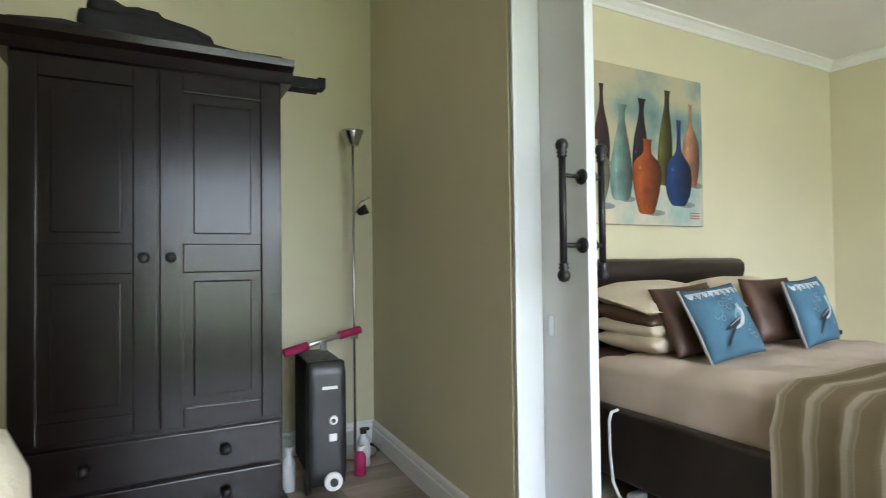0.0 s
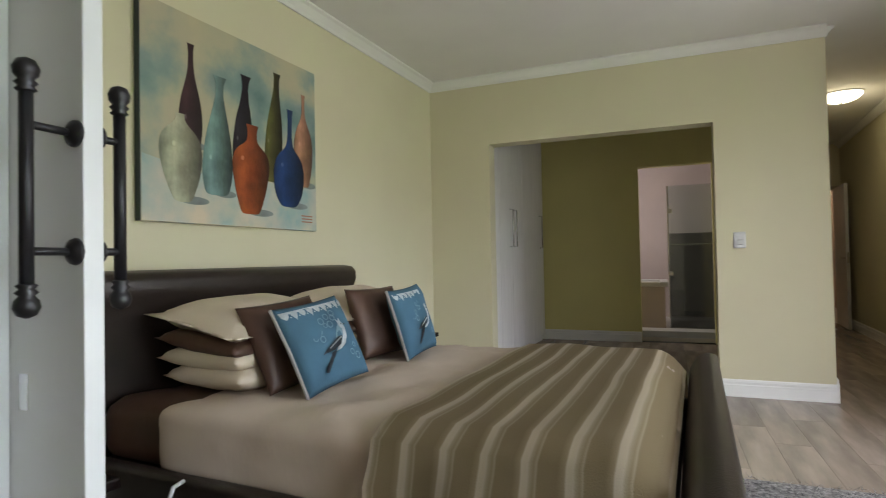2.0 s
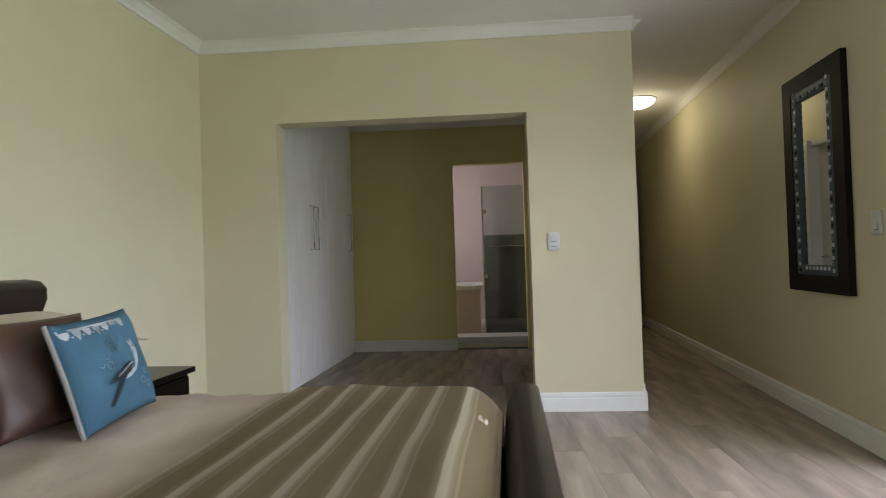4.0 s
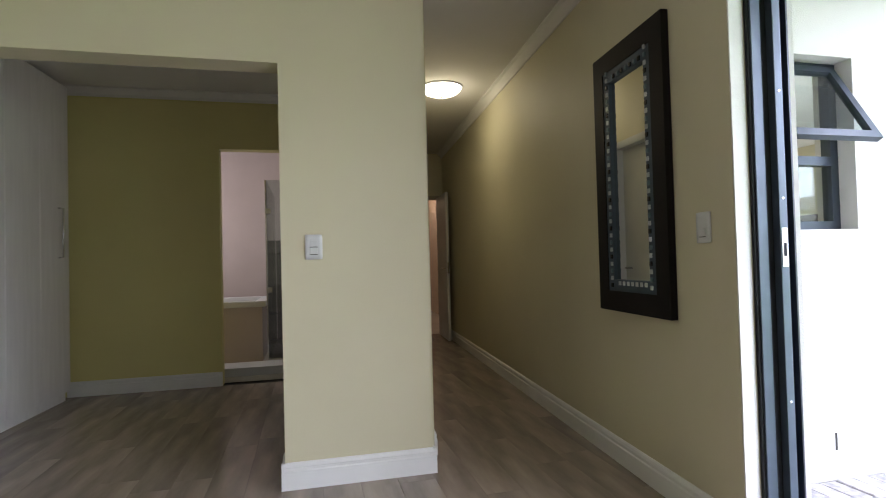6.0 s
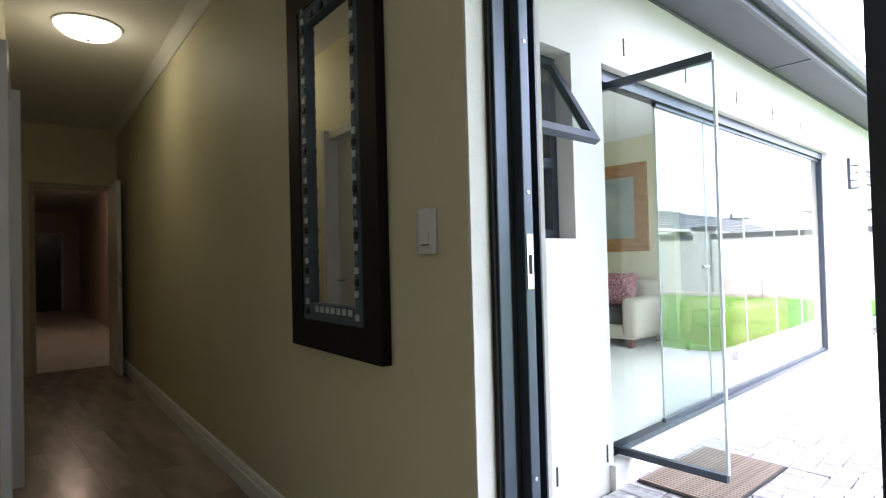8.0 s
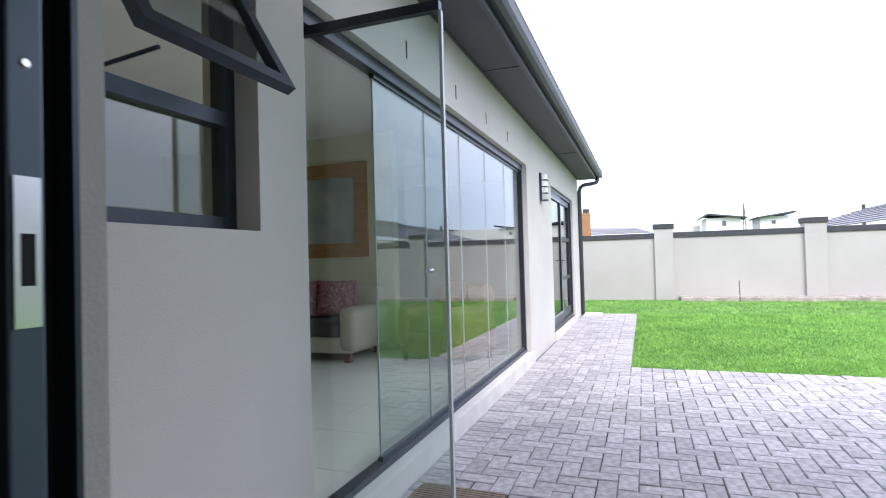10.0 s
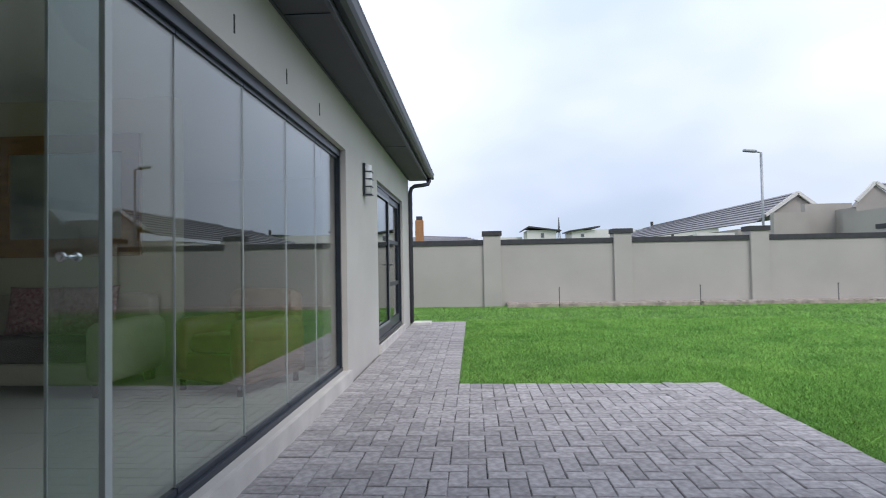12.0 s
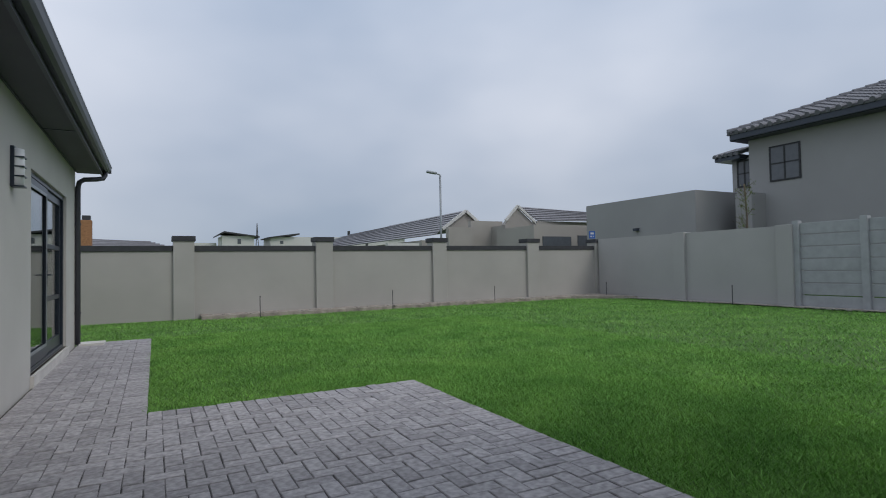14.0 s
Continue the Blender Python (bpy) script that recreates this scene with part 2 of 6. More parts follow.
def wall_mesh(along, a0, a1, t0, t1, z0, z1, holes=()):
    """A wall along x or y, from t0 to t1 thick, with openings (a, b, low, high) cut right through."""
    us = sorted({a0, a1, *[h[0] for h in holes], *[h[1] for h in holes]})
    zs = sorted({z0, z1, *[h[2] for h in holes], *[h[3] for h in holes]})
    us, zs = [u for u in us if a0 <= u <= a1], [z for z in zs if z0 <= z <= z1]

    def full(i, j):
        if not (0 <= i < len(us) - 1 and 0 <= j < len(zs) - 1):
            return False
        u, z = (us[i] + us[i + 1]) / 2, (zs[j] + zs[j + 1]) / 2
        return not any(h[0] < u < h[1] and h[2] < z < h[3] for h in holes)

    bm, seen = bmesh.new(), {}

    def v(u, t, z):
        p = (u, t, z) if along == "x" else (t, u, z)
        if p not in seen:
            seen[p] = bm.verts.new(p)
        return seen[p]

    for i in range(len(us) - 1):
        for j in range(len(zs) - 1):
            if not full(i, j):
                continue
            a, b, c, d = us[i], us[i + 1], zs[j], zs[j + 1]
            bm.faces.new((v(a, t0, c), v(b, t0, c), v(b, t0, d), v(a, t0, d)))
            bm.faces.new((v(a, t1, c), v(a, t1, d), v(b, t1, d), v(b, t1, c)))
            for (di, dj), q in (((-1, 0), ((a, c), (a, d))), ((1, 0), ((b, c), (b, d))), ((0, -1), ((a, c), (b, c))), ((0, 1), ((a, d), (b, d)))):
                if not full(i + di, j + dj):
                    (u1, w1), (u2, w2) = q
                    bm.faces.new((v(u1, t0, w1), v(u2, t0, w2), v(u2, t1, w2), v(u1, t1, w1)))
    return bm


def wall(name, along, a0, a1, t0, t1, z0, z1, mat, label, holes=(), m=None):
    ob = solid(name, wall_mesh(along, a0, a1, t0, t1, z0, z1, holes), mat, label, "wall", "structure")
    if m is not None:
        ob.matrix_world = m
    return ob


# ---- levels and plan ----
GZ = -0.09          # paving outside
CH = 2.72           # ceiling
XE, YN, XF = 5.72, 2.343, 5.23   # east bedroom wall, headboard wall, facade of the living wing
SKEW = pose(4.607, -1.70, 0, 0, 0, -4.2)   # the passage runs a little off the square

# ---- ground ----
bm = bmesh.new()
bmesh.ops.create_grid(bm, x_segments=24, y_segments=24, size=700)
bmesh.ops.translate(bm, vec=(0, 0, GZ - 0.025), verts=bm.verts)
solid("ground", bm, GRASSG, "flat green ground under lawn and house", "ground", "structure")

# ---- bedroom shell ----
solid("floor", boxes((-1.35, 11.2, -1.93, 3.5, -0.12, -0.006)), DARKGAP, "dark underlay beneath the vinyl plank floor", "floor", "structure")
wall("wall_north", "x", -3.95, 0.16, 0.0, 0.25, 0, CH, CREAM, "cream painted bedroom wall behind the bed", m=pose(XE, YN, 0, 0, 0, -3.0))
wall("wall_nib", "y", 0.016, 1.62, 0.0, 0.175, 0, CH, CREAM, "short cream wall between wardrobe corner and bed", m=pose(1.583, 1.565, 0, 0, 0, -6.4))
wall("wall_nook", "x", -3.06, 0.06, 0.0, 0.2, 0, CH, CREAM, "cream wall behind the wardrobe", m=pose(1.755, 3.10, 0, 0, 0, -4.2))
wall("wall_west", "y", -1.93, 3.5, -1.35, -1.2, 0, CH, CREAM, "cream painted end wall")
wall("wall_east", "y", -0.78, YN + 0.1, XE, XE + 0.16, 0, CH, CREAM, "cream wall with a wide doorless opening", holes=((-0.037, 1.775, 0, 2.108),))
wall("wall_south", "x", -1.2, 4.607, -1.93, -1.70, 0, CH, CREAM, "cream outer wall with sliding door and window", holes=((2.9, 4.607, 0, 2.16), (0.2, 2.5, 0.25, 2.16)))
wall("wall_passage_south", "x", 0.0, 6.6, -0.23, 0.0, 0, CH, CREAM, "cream passage wall with mirror and switch", m=SKEW)
wall("wall_passage_north", "x", 1.28, 6.6, 0.955, 1.07, 0, CH, CREAM, "cream wall along the dark passage", holes=((1.85, 2.62, 0, 2.05),), m=SKEW)
solid("ceiling", boxes((-1.35, 22.5, -3.6, 3.5, CH, CH + 0.12)), CEIL, "white painted ceiling", "ceiling", "structure")


def cornice(name, pts, m=None):
    """A coved ceiling trim along a line, wall on its left-hand side."""
    bm = bmesh.new()
    prof = [(0, 0), (0, -0.075), (0.012, -0.075), (0.02, -0.055), (0.05, -0.022), (0.07, -0.012), (0.07, 0)]
    a, b = Vector(pts[0]), Vector(pts[1])
    d = (b - a).normalized()
    n = Vector((d.y, -d.x))
    e0 = [bm.verts.new((a.x + n.x * u, a.y + n.y * u, CH + w)) for u, w in prof]
    e1 = [bm.verts.new((b.x + n.x * u, b.y + n.y * u, CH + w)) for u, w in prof]
    for k in range(len(prof)):
        bm.faces.new((e0[k], e0[(k + 1) % len(prof)], e1[(k + 1) % len(prof)], e1[k]))
    bm.faces.new(e0)
    bm.faces.new(e1[::-1])
    ob = solid(name, bm, CEIL, "white coved ceiling cornice", "cornice", "structure")
    if m is not None:
        ob.matrix_world = m


cornice("trim", ((-3.95, 0), (0, 0)), pose(XE, YN, 0, 0, 0, -3.0))
cornice("trim", ((XE, YN), (XE, -0.78)))
cornice("trim", ((XE, -0.78), (XE + 0.16, -0.78)))
cornice("trim", ((6.6, 0.0), (-0.0, 0.0)), SKEW)
cornice("trim", ((8.34, 2.5), (8.34, -0.7)))


def skirting(name, a, b, m=None, h=0.13):
    """A moulded skirting board from a to b, the room on its right-hand side."""
    bm = bmesh.new()
    a, b = Vector(a), Vector(b)
    d = (b - a).normalized()
    n = Vector((d.y, -d.x))
    prof = [(0, 0), (0.018, 0), (0.018, h - 0.042), (0.0125, h - 0.036), (0.0125, h - 0.024), (0.016, h - 0.02), (0.012, h - 0.006), (0.006, h), (0, h)]
    e0 = [bm.verts.new((a.x + n.x * u, a.y + n.y * u, w)) for u, w in prof]
    e1 = [bm.verts.new((b.x + n.x * u, b.y + n.y * u, w)) for u, w in prof]
    for k in range(len(prof)):
        bm.faces.new((e0[k], e0[(k + 1) % len(prof)], e1[(k + 1) % len(prof)], e1[k]))
    bm.faces.new(e0)
    bm.faces.new(e1[::-1])
    ob = solid(name, bm, SKIRT, "white moulded skirting board", "skirting", "structure")
    if m is not None:
        ob.matrix_world = m


skirting("baseboard", (-3.95, 0), (0, 0), pose(XE, YN, 0, 0, 0, -3.0))
skirting("baseboard", (XE, YN), (XE, 1.757))
skirting("baseboard", (XE, -0.019), (XE, -0.798))
skirting("baseboard", (XE - 0.018, -0.78), (XE + 0.16, -0.78))
skirting("baseboard", (XE + 0.16, -0.037), (XE - 0.018, -0.037))
skirting("baseboard", (XE - 0.018, 1.775), (XE + 0.16, 1.775))
skirting("baseboard", (6.5, 0), (0.0, 0), SKEW)
skirting("baseboard", (1.28, 0.955), (1.85, 0.955), SKEW)
skirting("baseboard", (2.62, 0.955), (6.6, 0.955), SKEW)
skirting("baseboard", (1.755, 3.10), (1.586, 1.585))
skirting("baseboard", (-1.2, 3.317), (1.755, 3.10))
skirting("baseboard", (8.34, 1.88), (8.34, 0.617))

# ---- dressing room and bathroom beyond ----
wall("wall_dressing_east", "y", -0.9, 2.6, 8.34, 8.46, 0, CH, OLIVE, "olive green wall with a doorway to the bathroom", holes=((-0.22, 0.617, 0, 2.2),))
wall("wall_dressing_north", "x", XE + 0.16, 8.34, 2.5, 2.6, 0, CH, OLIVE, "olive green wall behind the fitted cupboards")
BATHW = material("pink_grey_bath_tile", (0.52, 0.45, 0.43), 0.25, var=0.05, scale=2)
BATHD = material("dark_pebble_tile", (0.10, 0.09, 0.085), 0.4, var=0.3, scale=25)
wall("wall_bath_east", "y", -1.0, 2.2, 11.0, 11.15, 0, CH, BATHW, "pale pinkish tiled bathroom wall")
wall("wall_bath_north", "x", 8.46, 11.0, 2.05, 2.2, 0, CH, BATHW, "pale pinkish bathroom side wall")
wall("wall_bath_south", "x", 8.46, 11.0, -0.9, -0.75, 0, CH, BATHW, "pale pinkish bathroom side wall")
solid("bath_floor", boxes((8.46, 11.0, -0.75, 2.05, 0.0, 0.05)), TILE, "pale tiled bathroom floor", "floor", "structure")

# ---- far passage seen past the open door ----
WARM = material("warm_passage_paint", (0.54, 0.45, 0.36), 0.6, var=0.04)
wall("wall_far_passage_south", "x", 6.6, 17.6, -0.5, -0.38, 0, CH, WARM, "warm toned passage wall", m=SKEW)
wall("wall_far_passage_north", "x", 6.6, 17.6, 0.95, 1.07, 0, CH, WARM, "warm toned passage wall", m=SKEW)
wall("wall_passage_door", "y", -0.38, 0.955, 6.3, 6.42, 0, CH, CREAM, "cream wall with the passage doorway", holes=((0.02, 0.80, 0, 2.05),), m=SKEW)
wall("wall_far_passage_end", "y", -0.5, 1.07, 17.2, 17.35, 0, CH, WARM, "end wall of the passage", m=SKEW)
ob = solid("passage_floor", boxes((6.42, 17.2, -0.38, 0.95, -0.1, 0.0)), TILE, "pale tiles of the further passage", "floor", "structure")
ob.matrix_world = SKEW

# ---- living wing: facade, roof edge, inside shell ----
wall("wall_facade", "y", -12.9, -1.93, XF, XF + 0.24, -0.4, 3.2, PLASTER, "grey plastered outside wall of the living wing",
     holes=((-7.70, -3.34, 0.03, 2.16), (-3.06, -2.42, 1.215, 2.147), (-11.95, -9.44, 0.02, 2.14)))
wall("wall_gable_south", "x", XF + 0.24, 11.5, -12.9, -12.66, -0.4, 3.2, PLASTER, "grey plastered end wall")
wall("wall_living_east", "y", -12.66, -3.3, 10.6, 10.8, 0, CH, material("living_room_paint", (0.55, 0.52, 0.44), 0.6, var=0.03), "pale inside wall of the living room")
wall("wall_living_north", "x", XF + 0.24, 10.6, -2.6, -2.45, 0, CH, CREAM, "pale inside wall of the living room")
solid("living_floor", boxes((XF + 0.02, 10.6, -12.66, -2.6, -0.1, 0.0)), TILE, "pale beige tiled living room floor", "floor", "structure")
solid("living_ceiling", boxes((XF, 10.8, -12.9, -3.6, CH, CH + 0.12)), CEIL, "white living room ceiling", "ceiling", "structure")
solid("plinth", boxes((XF - 0.035, XF, -7.75, -3.3, GZ - 0.05, 0.03)), SILL, "stained plaster sill step under the glass doors", "sill", "structure")

# ---- eaves ----
eaves = thing("eaves", (XF, -7.4, 2.675), "charcoal fascia, soffit boards and gutter along the roof edge", "roof edge", kind="structure")
for k, (y0, y1) in enumerate(((-5.72, -2.59), (-2.58, 1.45), (1.46, 5.47))):
    part("soffit", boxes((-0.335, 0.0, y0, y1, 0.0, 0.015)), SOFFIT, eaves, "dark soffit boards")
for y in (-2.585, 1.455):
    part("joint_strip", boxes((-0.335, -0.002, y - 0.016, y + 0.016, -0.006, 0.0)), ALU, eaves)
part("wall_bead", boxes((-0.018, -0.001, -5.5, 5.47, -0.016, 0.0)), SOFFIT, eaves)
part("fascia", boxes((-0.36, -0.335, -5.74, 5.47, -0.022, 0.13)), FASCIA, eaves, "charcoal fascia board")
part("fascia_lip", boxes((-0.366, -0.36, -5.74, 5.47, -0.022, 0.004)), FASCIA, eaves)
gut = [(-0.362, 0.035), (-0.362, 0.125), (-0.372, 0.125), (-0.372, 0.05), (-0.41, 0.04), (-0.44, 0.052), (-0.452, 0.075), (-0.462, 0.11), (-0.476, 0.128), (-0.486, 0.124), (-0.478, 0.108), (-0.466, 0.066), (-0.446, 0.036), (-0.41, 0.024)]
part("gutter", prism(gut, "y", -5.80, 5.47), FASCIA, eaves, "charcoal ogee gutter")
part("gutter_end", boxes((-0.475, -0.365, -5.808, -5.80, 0.03, 0.124)), FASCIA, eaves)
for k in range(10):
    part("gutter_strap", boxes((-0.48, -0.362, -5.3 + 1.15 * k, -5.275 + 1.15 * k, 0.118, 0.127)), FASCIA, eaves)
roofm = material("slate_roof_tile", (0.09, 0.09, 0.10), 0.7, var=0.15, scale=4)
part("roof", prism([(-0.40, 0.135), (6.0, 2.4), (6.0, 2.2), (-0.33, 0.02)], "y", -5.74, 5.47), roofm, eaves)
pipe = thing("downpipe", (XF - 0.042, -12.86, GZ), "charcoal downpipe at the corner of the house", "downpipe", kind="structure")
part("pipe", tube([(0, 0, 0.02), (0, 0, 2.50), (-0.02, 0.0, 2.58), (-0.08, 0.0, 2.625), (-0.25, -0.06, 2.65), (-0.33, -0.14, 2.68), (-0.355, -0.17, 2.74), (-0.355, -0.17, 2.81)], 0.038, 12), SOFFIT, pipe, smooth=True)
for z in (0.5, 1.9):
    part("bracket", boxes((-0.045, 0.06, -0.012, 0.012, z, z + 0.03)), SOFFIT, pipe)
solid("drain_slab", boxes((4.83, 5.17, -13.12, -12.78, GZ - 0.03, GZ + 0.035)), SILL, "small concrete splash slab under the downpipe", "slab", bevel=0.006)
for y in (-3.575, -4.352, -5.22, -6.02, -6.80):
    solid("weep_slot", boxes((XF - 0.003, XF + 0.002, y - 0.006, y + 0.006, 2.25, 2.35)), DARKGAP, "narrow dark weep slot in the plaster", "weep hole", group="weep slots")
for x, y in ((XF, -3.28), (XF, -2.85)):
    solid("weep_slot", boxes((x - 0.003, x + 0.002, y - 0.006, y + 0.006, 0.05, 0.14)), DARKGAP, "narrow dark weep slot in the plaster", "weep hole", group="weep slots")

# ---- frameless folding glass doors ----
DX = XF + 0.085
doors = thing("glass_stacking_door", (DX, -5.5, 0.03), "frameless folding glass doors in a charcoal track, one leaf open", "glass door", kind="structure")
part("bottom_track", boxes((-0.035, 0.035, -2.2, 2.16, 0.0, 0.035)), ALU, doors, bevel=0.004)
part("top_track", boxes((-0.035, 0.035, -2.2, 2.16, 2.06, 2.13)), ALU, doors, bevel=0.004)
part("side_channel", boxes((-0.03, 0.03, -2.2, -2.165, 0.035, 2.06)), ALU, doors)
part("side_channel", boxes((-0.03, 0.03, 2.125, 2.16, 0.035, 2.06)), ALU, doors)
EDGEG = material("glass_edge", (0.52, 0.57, 0.57), 0.15, var=0.05)
ys = [-4.07 - 0.715 * k for k in range(6)]
for k in range(5):
    y0, y1 = ys[k + 1] + 5.5 + 0.004, ys[k] + 5.5 - 0.004
    p = part("pane", boxes((-0.005, 0.005, y0 + 0.006, y1 - 0.006, 0.06, 2.04)), GLASS, doors)
    part("edge_seal", boxes((-0.0052, 0.0052, y1 - 0.004, y1 - 0.001, 0.05, 2.05)), EDGEG, p, "pale clear edge seal")
    part("bottom_rail", boxes((-0.014, 0.014, y0, y1, 0.036, 0.062)), ALU, p)
    part("top_rail", boxes((-0.014, 0.014, y0, y1, 2.035, 2.059)), ALU, p)
part("knob", lathe([(0.003, -0.026), (0.008, -0.026), (0.010, -0.02), (0.008, -0.014), (0.004, -0.011), (0.004, 0.011), (0.008, 0.014), (0.010, 0.02), (0.008, 0.026), (0.003, 0.026)], 16, m=pose(-0.545, 2.04, 1.03, 90, 0, 0)), CHROME, doors, "small chrome door knob", smooth=True)
leaf = part("open_leaf", boxes((-0.61, -0.004, 2.035, 2.045, 0.045, 2.02)), GLASS, doors)
part("bottom_rail", boxes((-0.615, -0.0, 2.024, 2.056, 0.012, 0.047)), ALU, leaf)
part("top_rail", boxes((-0.615, -0.0, 2.024, 2.056, 2.018, 2.056)), ALU, leaf)
part("edge_seal", boxes((-0.622, -0.61, 2.03, 2.05, 0.047, 2.018)), EDGEG, leaf, "pale clear edge seal")

# ---- french door further along the facade ----
fd = thing("door_1", (XF + 0.075, -10.695, 0.02), "charcoal aluminium glazed double door, one leaf with glazing bars", "door", kind="structure")
part("frame", boxes((-0.04, 0.04, -1.255, -1.205, 0, 2.12), (-0.04, 0.04, 1.205, 1.255, 0, 2.12), (-0.04, 0.04, -1.205, 1.205, 2.07, 2.12), (-0.04, 0.04, -1.205, 1.205, 0, 0.045)), ALU, fd, bevel=0.003)
BEADING = material("pale_glazing_bead", (0.30, 0.32, 0.34), 0.4, 0.2, var=0.08)
for y0, y1, bars, off in ((0.0, 1.2, (), -0.012), (-1.2, -0.005, (0.72, 1.38), 0.012)):
    rows = [(-0.022, 0.022, y0, y0 + 0.085, 0.05, 2.065), (-0.022, 0.022, y1 - 0.085, y1, 0.05, 2.065), (-0.022, 0.022, y0 + 0.085, y1 - 0.085, 1.975, 2.065), (-0.022, 0.022, y0 + 0.085, y1 - 0.085, 0.05, 0.19)]
    rows += [(-0.02, 0.02, y0 + 0.085, y1 - 0.085, z - 0.03, z + 0.03) for z in bars]
    lf = part("door_leaf", boxes(*rows), ALU, fd, bevel=0.003, at=pose(off, 0, 0))
    cuts = [0.19, *[z for b in bars for z in (b - 0.03, b + 0.03)], 1.975]
    for z0, z1 in zip(cuts[::2], cuts[1::2]):
        part("pane", boxes((-0.004, 0.004, y0 + 0.085, y1 - 0.085, z0, z1)), GLASS, lf)
    if not bars:
        part("glazing_bead", boxes((-0.027, -0.022, y0 + 0.07, y0 + 0.1, 0.17, 1.995), (-0.027, -0.022, y1 - 0.1, y1 - 0.07, 0.17, 1.995), (-0.027, -0.022, y0 + 0.1, y1 - 0.1, 1.96, 1.995), (-0.027, -0.022, y0 + 0.1, y1 - 0.1, 0.17, 0.205)), BEADING, lf, "pale glazing bead")
hnd = part("handle", tube([(-0.03, 0.05, 1.02), (-0.085, 0.05, 1.02), (-0.085, 0.16, 1.02)], 0.01, 8), ALU, fd)
part("handle_plate", boxes((-0.042, -0.034, 0.03, 0.07, 0.92, 1.12)), ALU, hnd)
solid("door_sill", boxes((XF - 0.035, XF + 0.03, -11.97, -9.42, GZ - 0.03, 0.02)), SILL, "painted plaster doorstep", "sill", "structure")

# ---- small top-hung window, open ----
wd = thing("window_1", (XF + 0.13, -2.74, 1.215), "small charcoal aluminium window, top sash hinged open", "window", kind="structure")
part("window_frame", boxes((-0.03, 0.03, -0.32, -0.27, 0, 0.93), (-0.03, 0.03, 0.27, 0.32, 0, 0.93), (-0.03, 0.03, -0.27, 0.27, 0, 0.05), (-0.03, 0.03, -0.27, 0.27, 0.88, 0.93), (-0.03, 0.03, -0.27, 0.27, 0.36, 0.41)), ALU, wd)
part("pane", boxes((-0.003, 0.003, -0.27, 0.27, 0.05, 0.36)), GLASS, wd)
sash = part("sash", boxes((-0.018, 0.018, -0.29, -0.245, -0.52, 0.0), (-0.018, 0.018, 0.245, 0.29, -0.52, 0.0), (-0.018, 0.018, -0.245, 0.245, -0.045, 0.0), (-0.018, 0.018, -0.245, 0.245, -0.52, -0.475)), ALU, wd, "open top sash", at=pose(-0.03, 0, 0.90, 0, 30, 0))
part("sash_pane", boxes((-0.003, 0.003, -0.245, 0.245, -0.475, -0.045)), GLASS, sash)
part("stay", tube([(-0.02, 0.2, 0.41), (-0.25, 0.2, 0.43)], 0.006, 6), ALU, wd)
solid("window_ledge", boxes((XF + 0.005, XF + 0.10, -3.06, -2.42, 1.2, 1.2155)), PLASTER, "plastered window ledge", "sill", "structure")

# ---- outside wall lamp ----
wlamp = thing("wall_lamp", (XF, -8.58, 1.825), "louvred dark outdoor wall lamp with a white diffuser", "wall lamp")
DIFF = material("opal_diffuser", (0.86, 0.86, 0.84), 0.35)
part("back_plate", boxes((-0.03, 0.0, -0.07, 0.07, 0.0, 0.36)), ALU, wlamp, bevel=0.004)
part("diffuser", lathe([(0.02, 0.008), (0.056, 0.016), (0.060, 0.18), (0.056, 0.34), (0.02, 0.35)], 20, m=pose(-0.036, 0, 0)), DIFF, wlamp, "white glass diffuser", smooth=True)
for z in (0.0, 0.09, 0.175, 0.26):
    part("louvre", boxes((-0.101, -0.03, -0.062, 0.062, z, z + 0.012)), ALU, wlamp, bevel=0.002)

# ---- boundary walls ----
YB = -17.1
bw = thing("boundary_wall", (0, YB, GZ), "taupe plastered garden wall with charcoal coping and piers", "garden wall", kind="structure")
piers = [7.4, 3.5, 0.08, -3.41, -6.86]
part("wall_face", boxes((-9.6, 9.0, -0.22, -0.03, -0.1, 1.62)), PLASTER2, bw)
edges = [9.0, *piers, -9.55]
for a, b in zip(edges, edges[1:]):
    a2, b2 = a - (0.235 if a in piers else 0), b + (0.235 if b in piers else 0)
    part("coping", boxes((b2, a2, -0.245, 0.0, 1.62, 1.755)), COPING, bw, bevel=0.006)
for x in (*piers, -9.78):
    p = part("pier", boxes((x - 0.23, x + 0.23, -0.36, 0.06, -0.1, 1.86)), PLASTER2, bw, bevel=0.008)
    part("cap", boxes((x - 0.26, x + 0.26, -0.39, 0.09, 1.86, 1.985)), COPING, p, bevel=0.008)
XW = -9.65
ww = thing("side_wall", (XW, 0, GZ), "dark taupe plastered side wall with flush piers", "garden wall", kind="structure")
part("wall_face", boxes((-0.2, 0.0, -17.0, -10.38, -0.1, 1.98)), PLASTER3, ww)
for y in (-13.62, -10.55):
    part("pier", boxes((-0.24, 0.09, y - 0.2, y + 0.2, -0.1, 2.0)), PLASTER3, ww, bevel=0.01)
CONC = material("precast_concrete", (0.37, 0.375, 0.385), 0.85, var=0.1, scale=5, bump=0.2)
pf = thing("precast_fence", (XW, 0, GZ), "grey precast concrete panel fence with posts", "fence", kind="structure")
for k in range(6):
    y = -10.30 + 1.45 * k
    part("post", boxes((-0.13, 0.03, y - 0.075, y + 0.075, -0.1, 2.08)), CONC, pf, bevel=0.008)
    for j in range(7):
        part("panel", boxes((-0.08, -0.03, y + 0.075, y + 1.375, 0.01 + 0.29 * j, 0.274 + 0.29 * j)), CONC, pf, bevel=0.008)
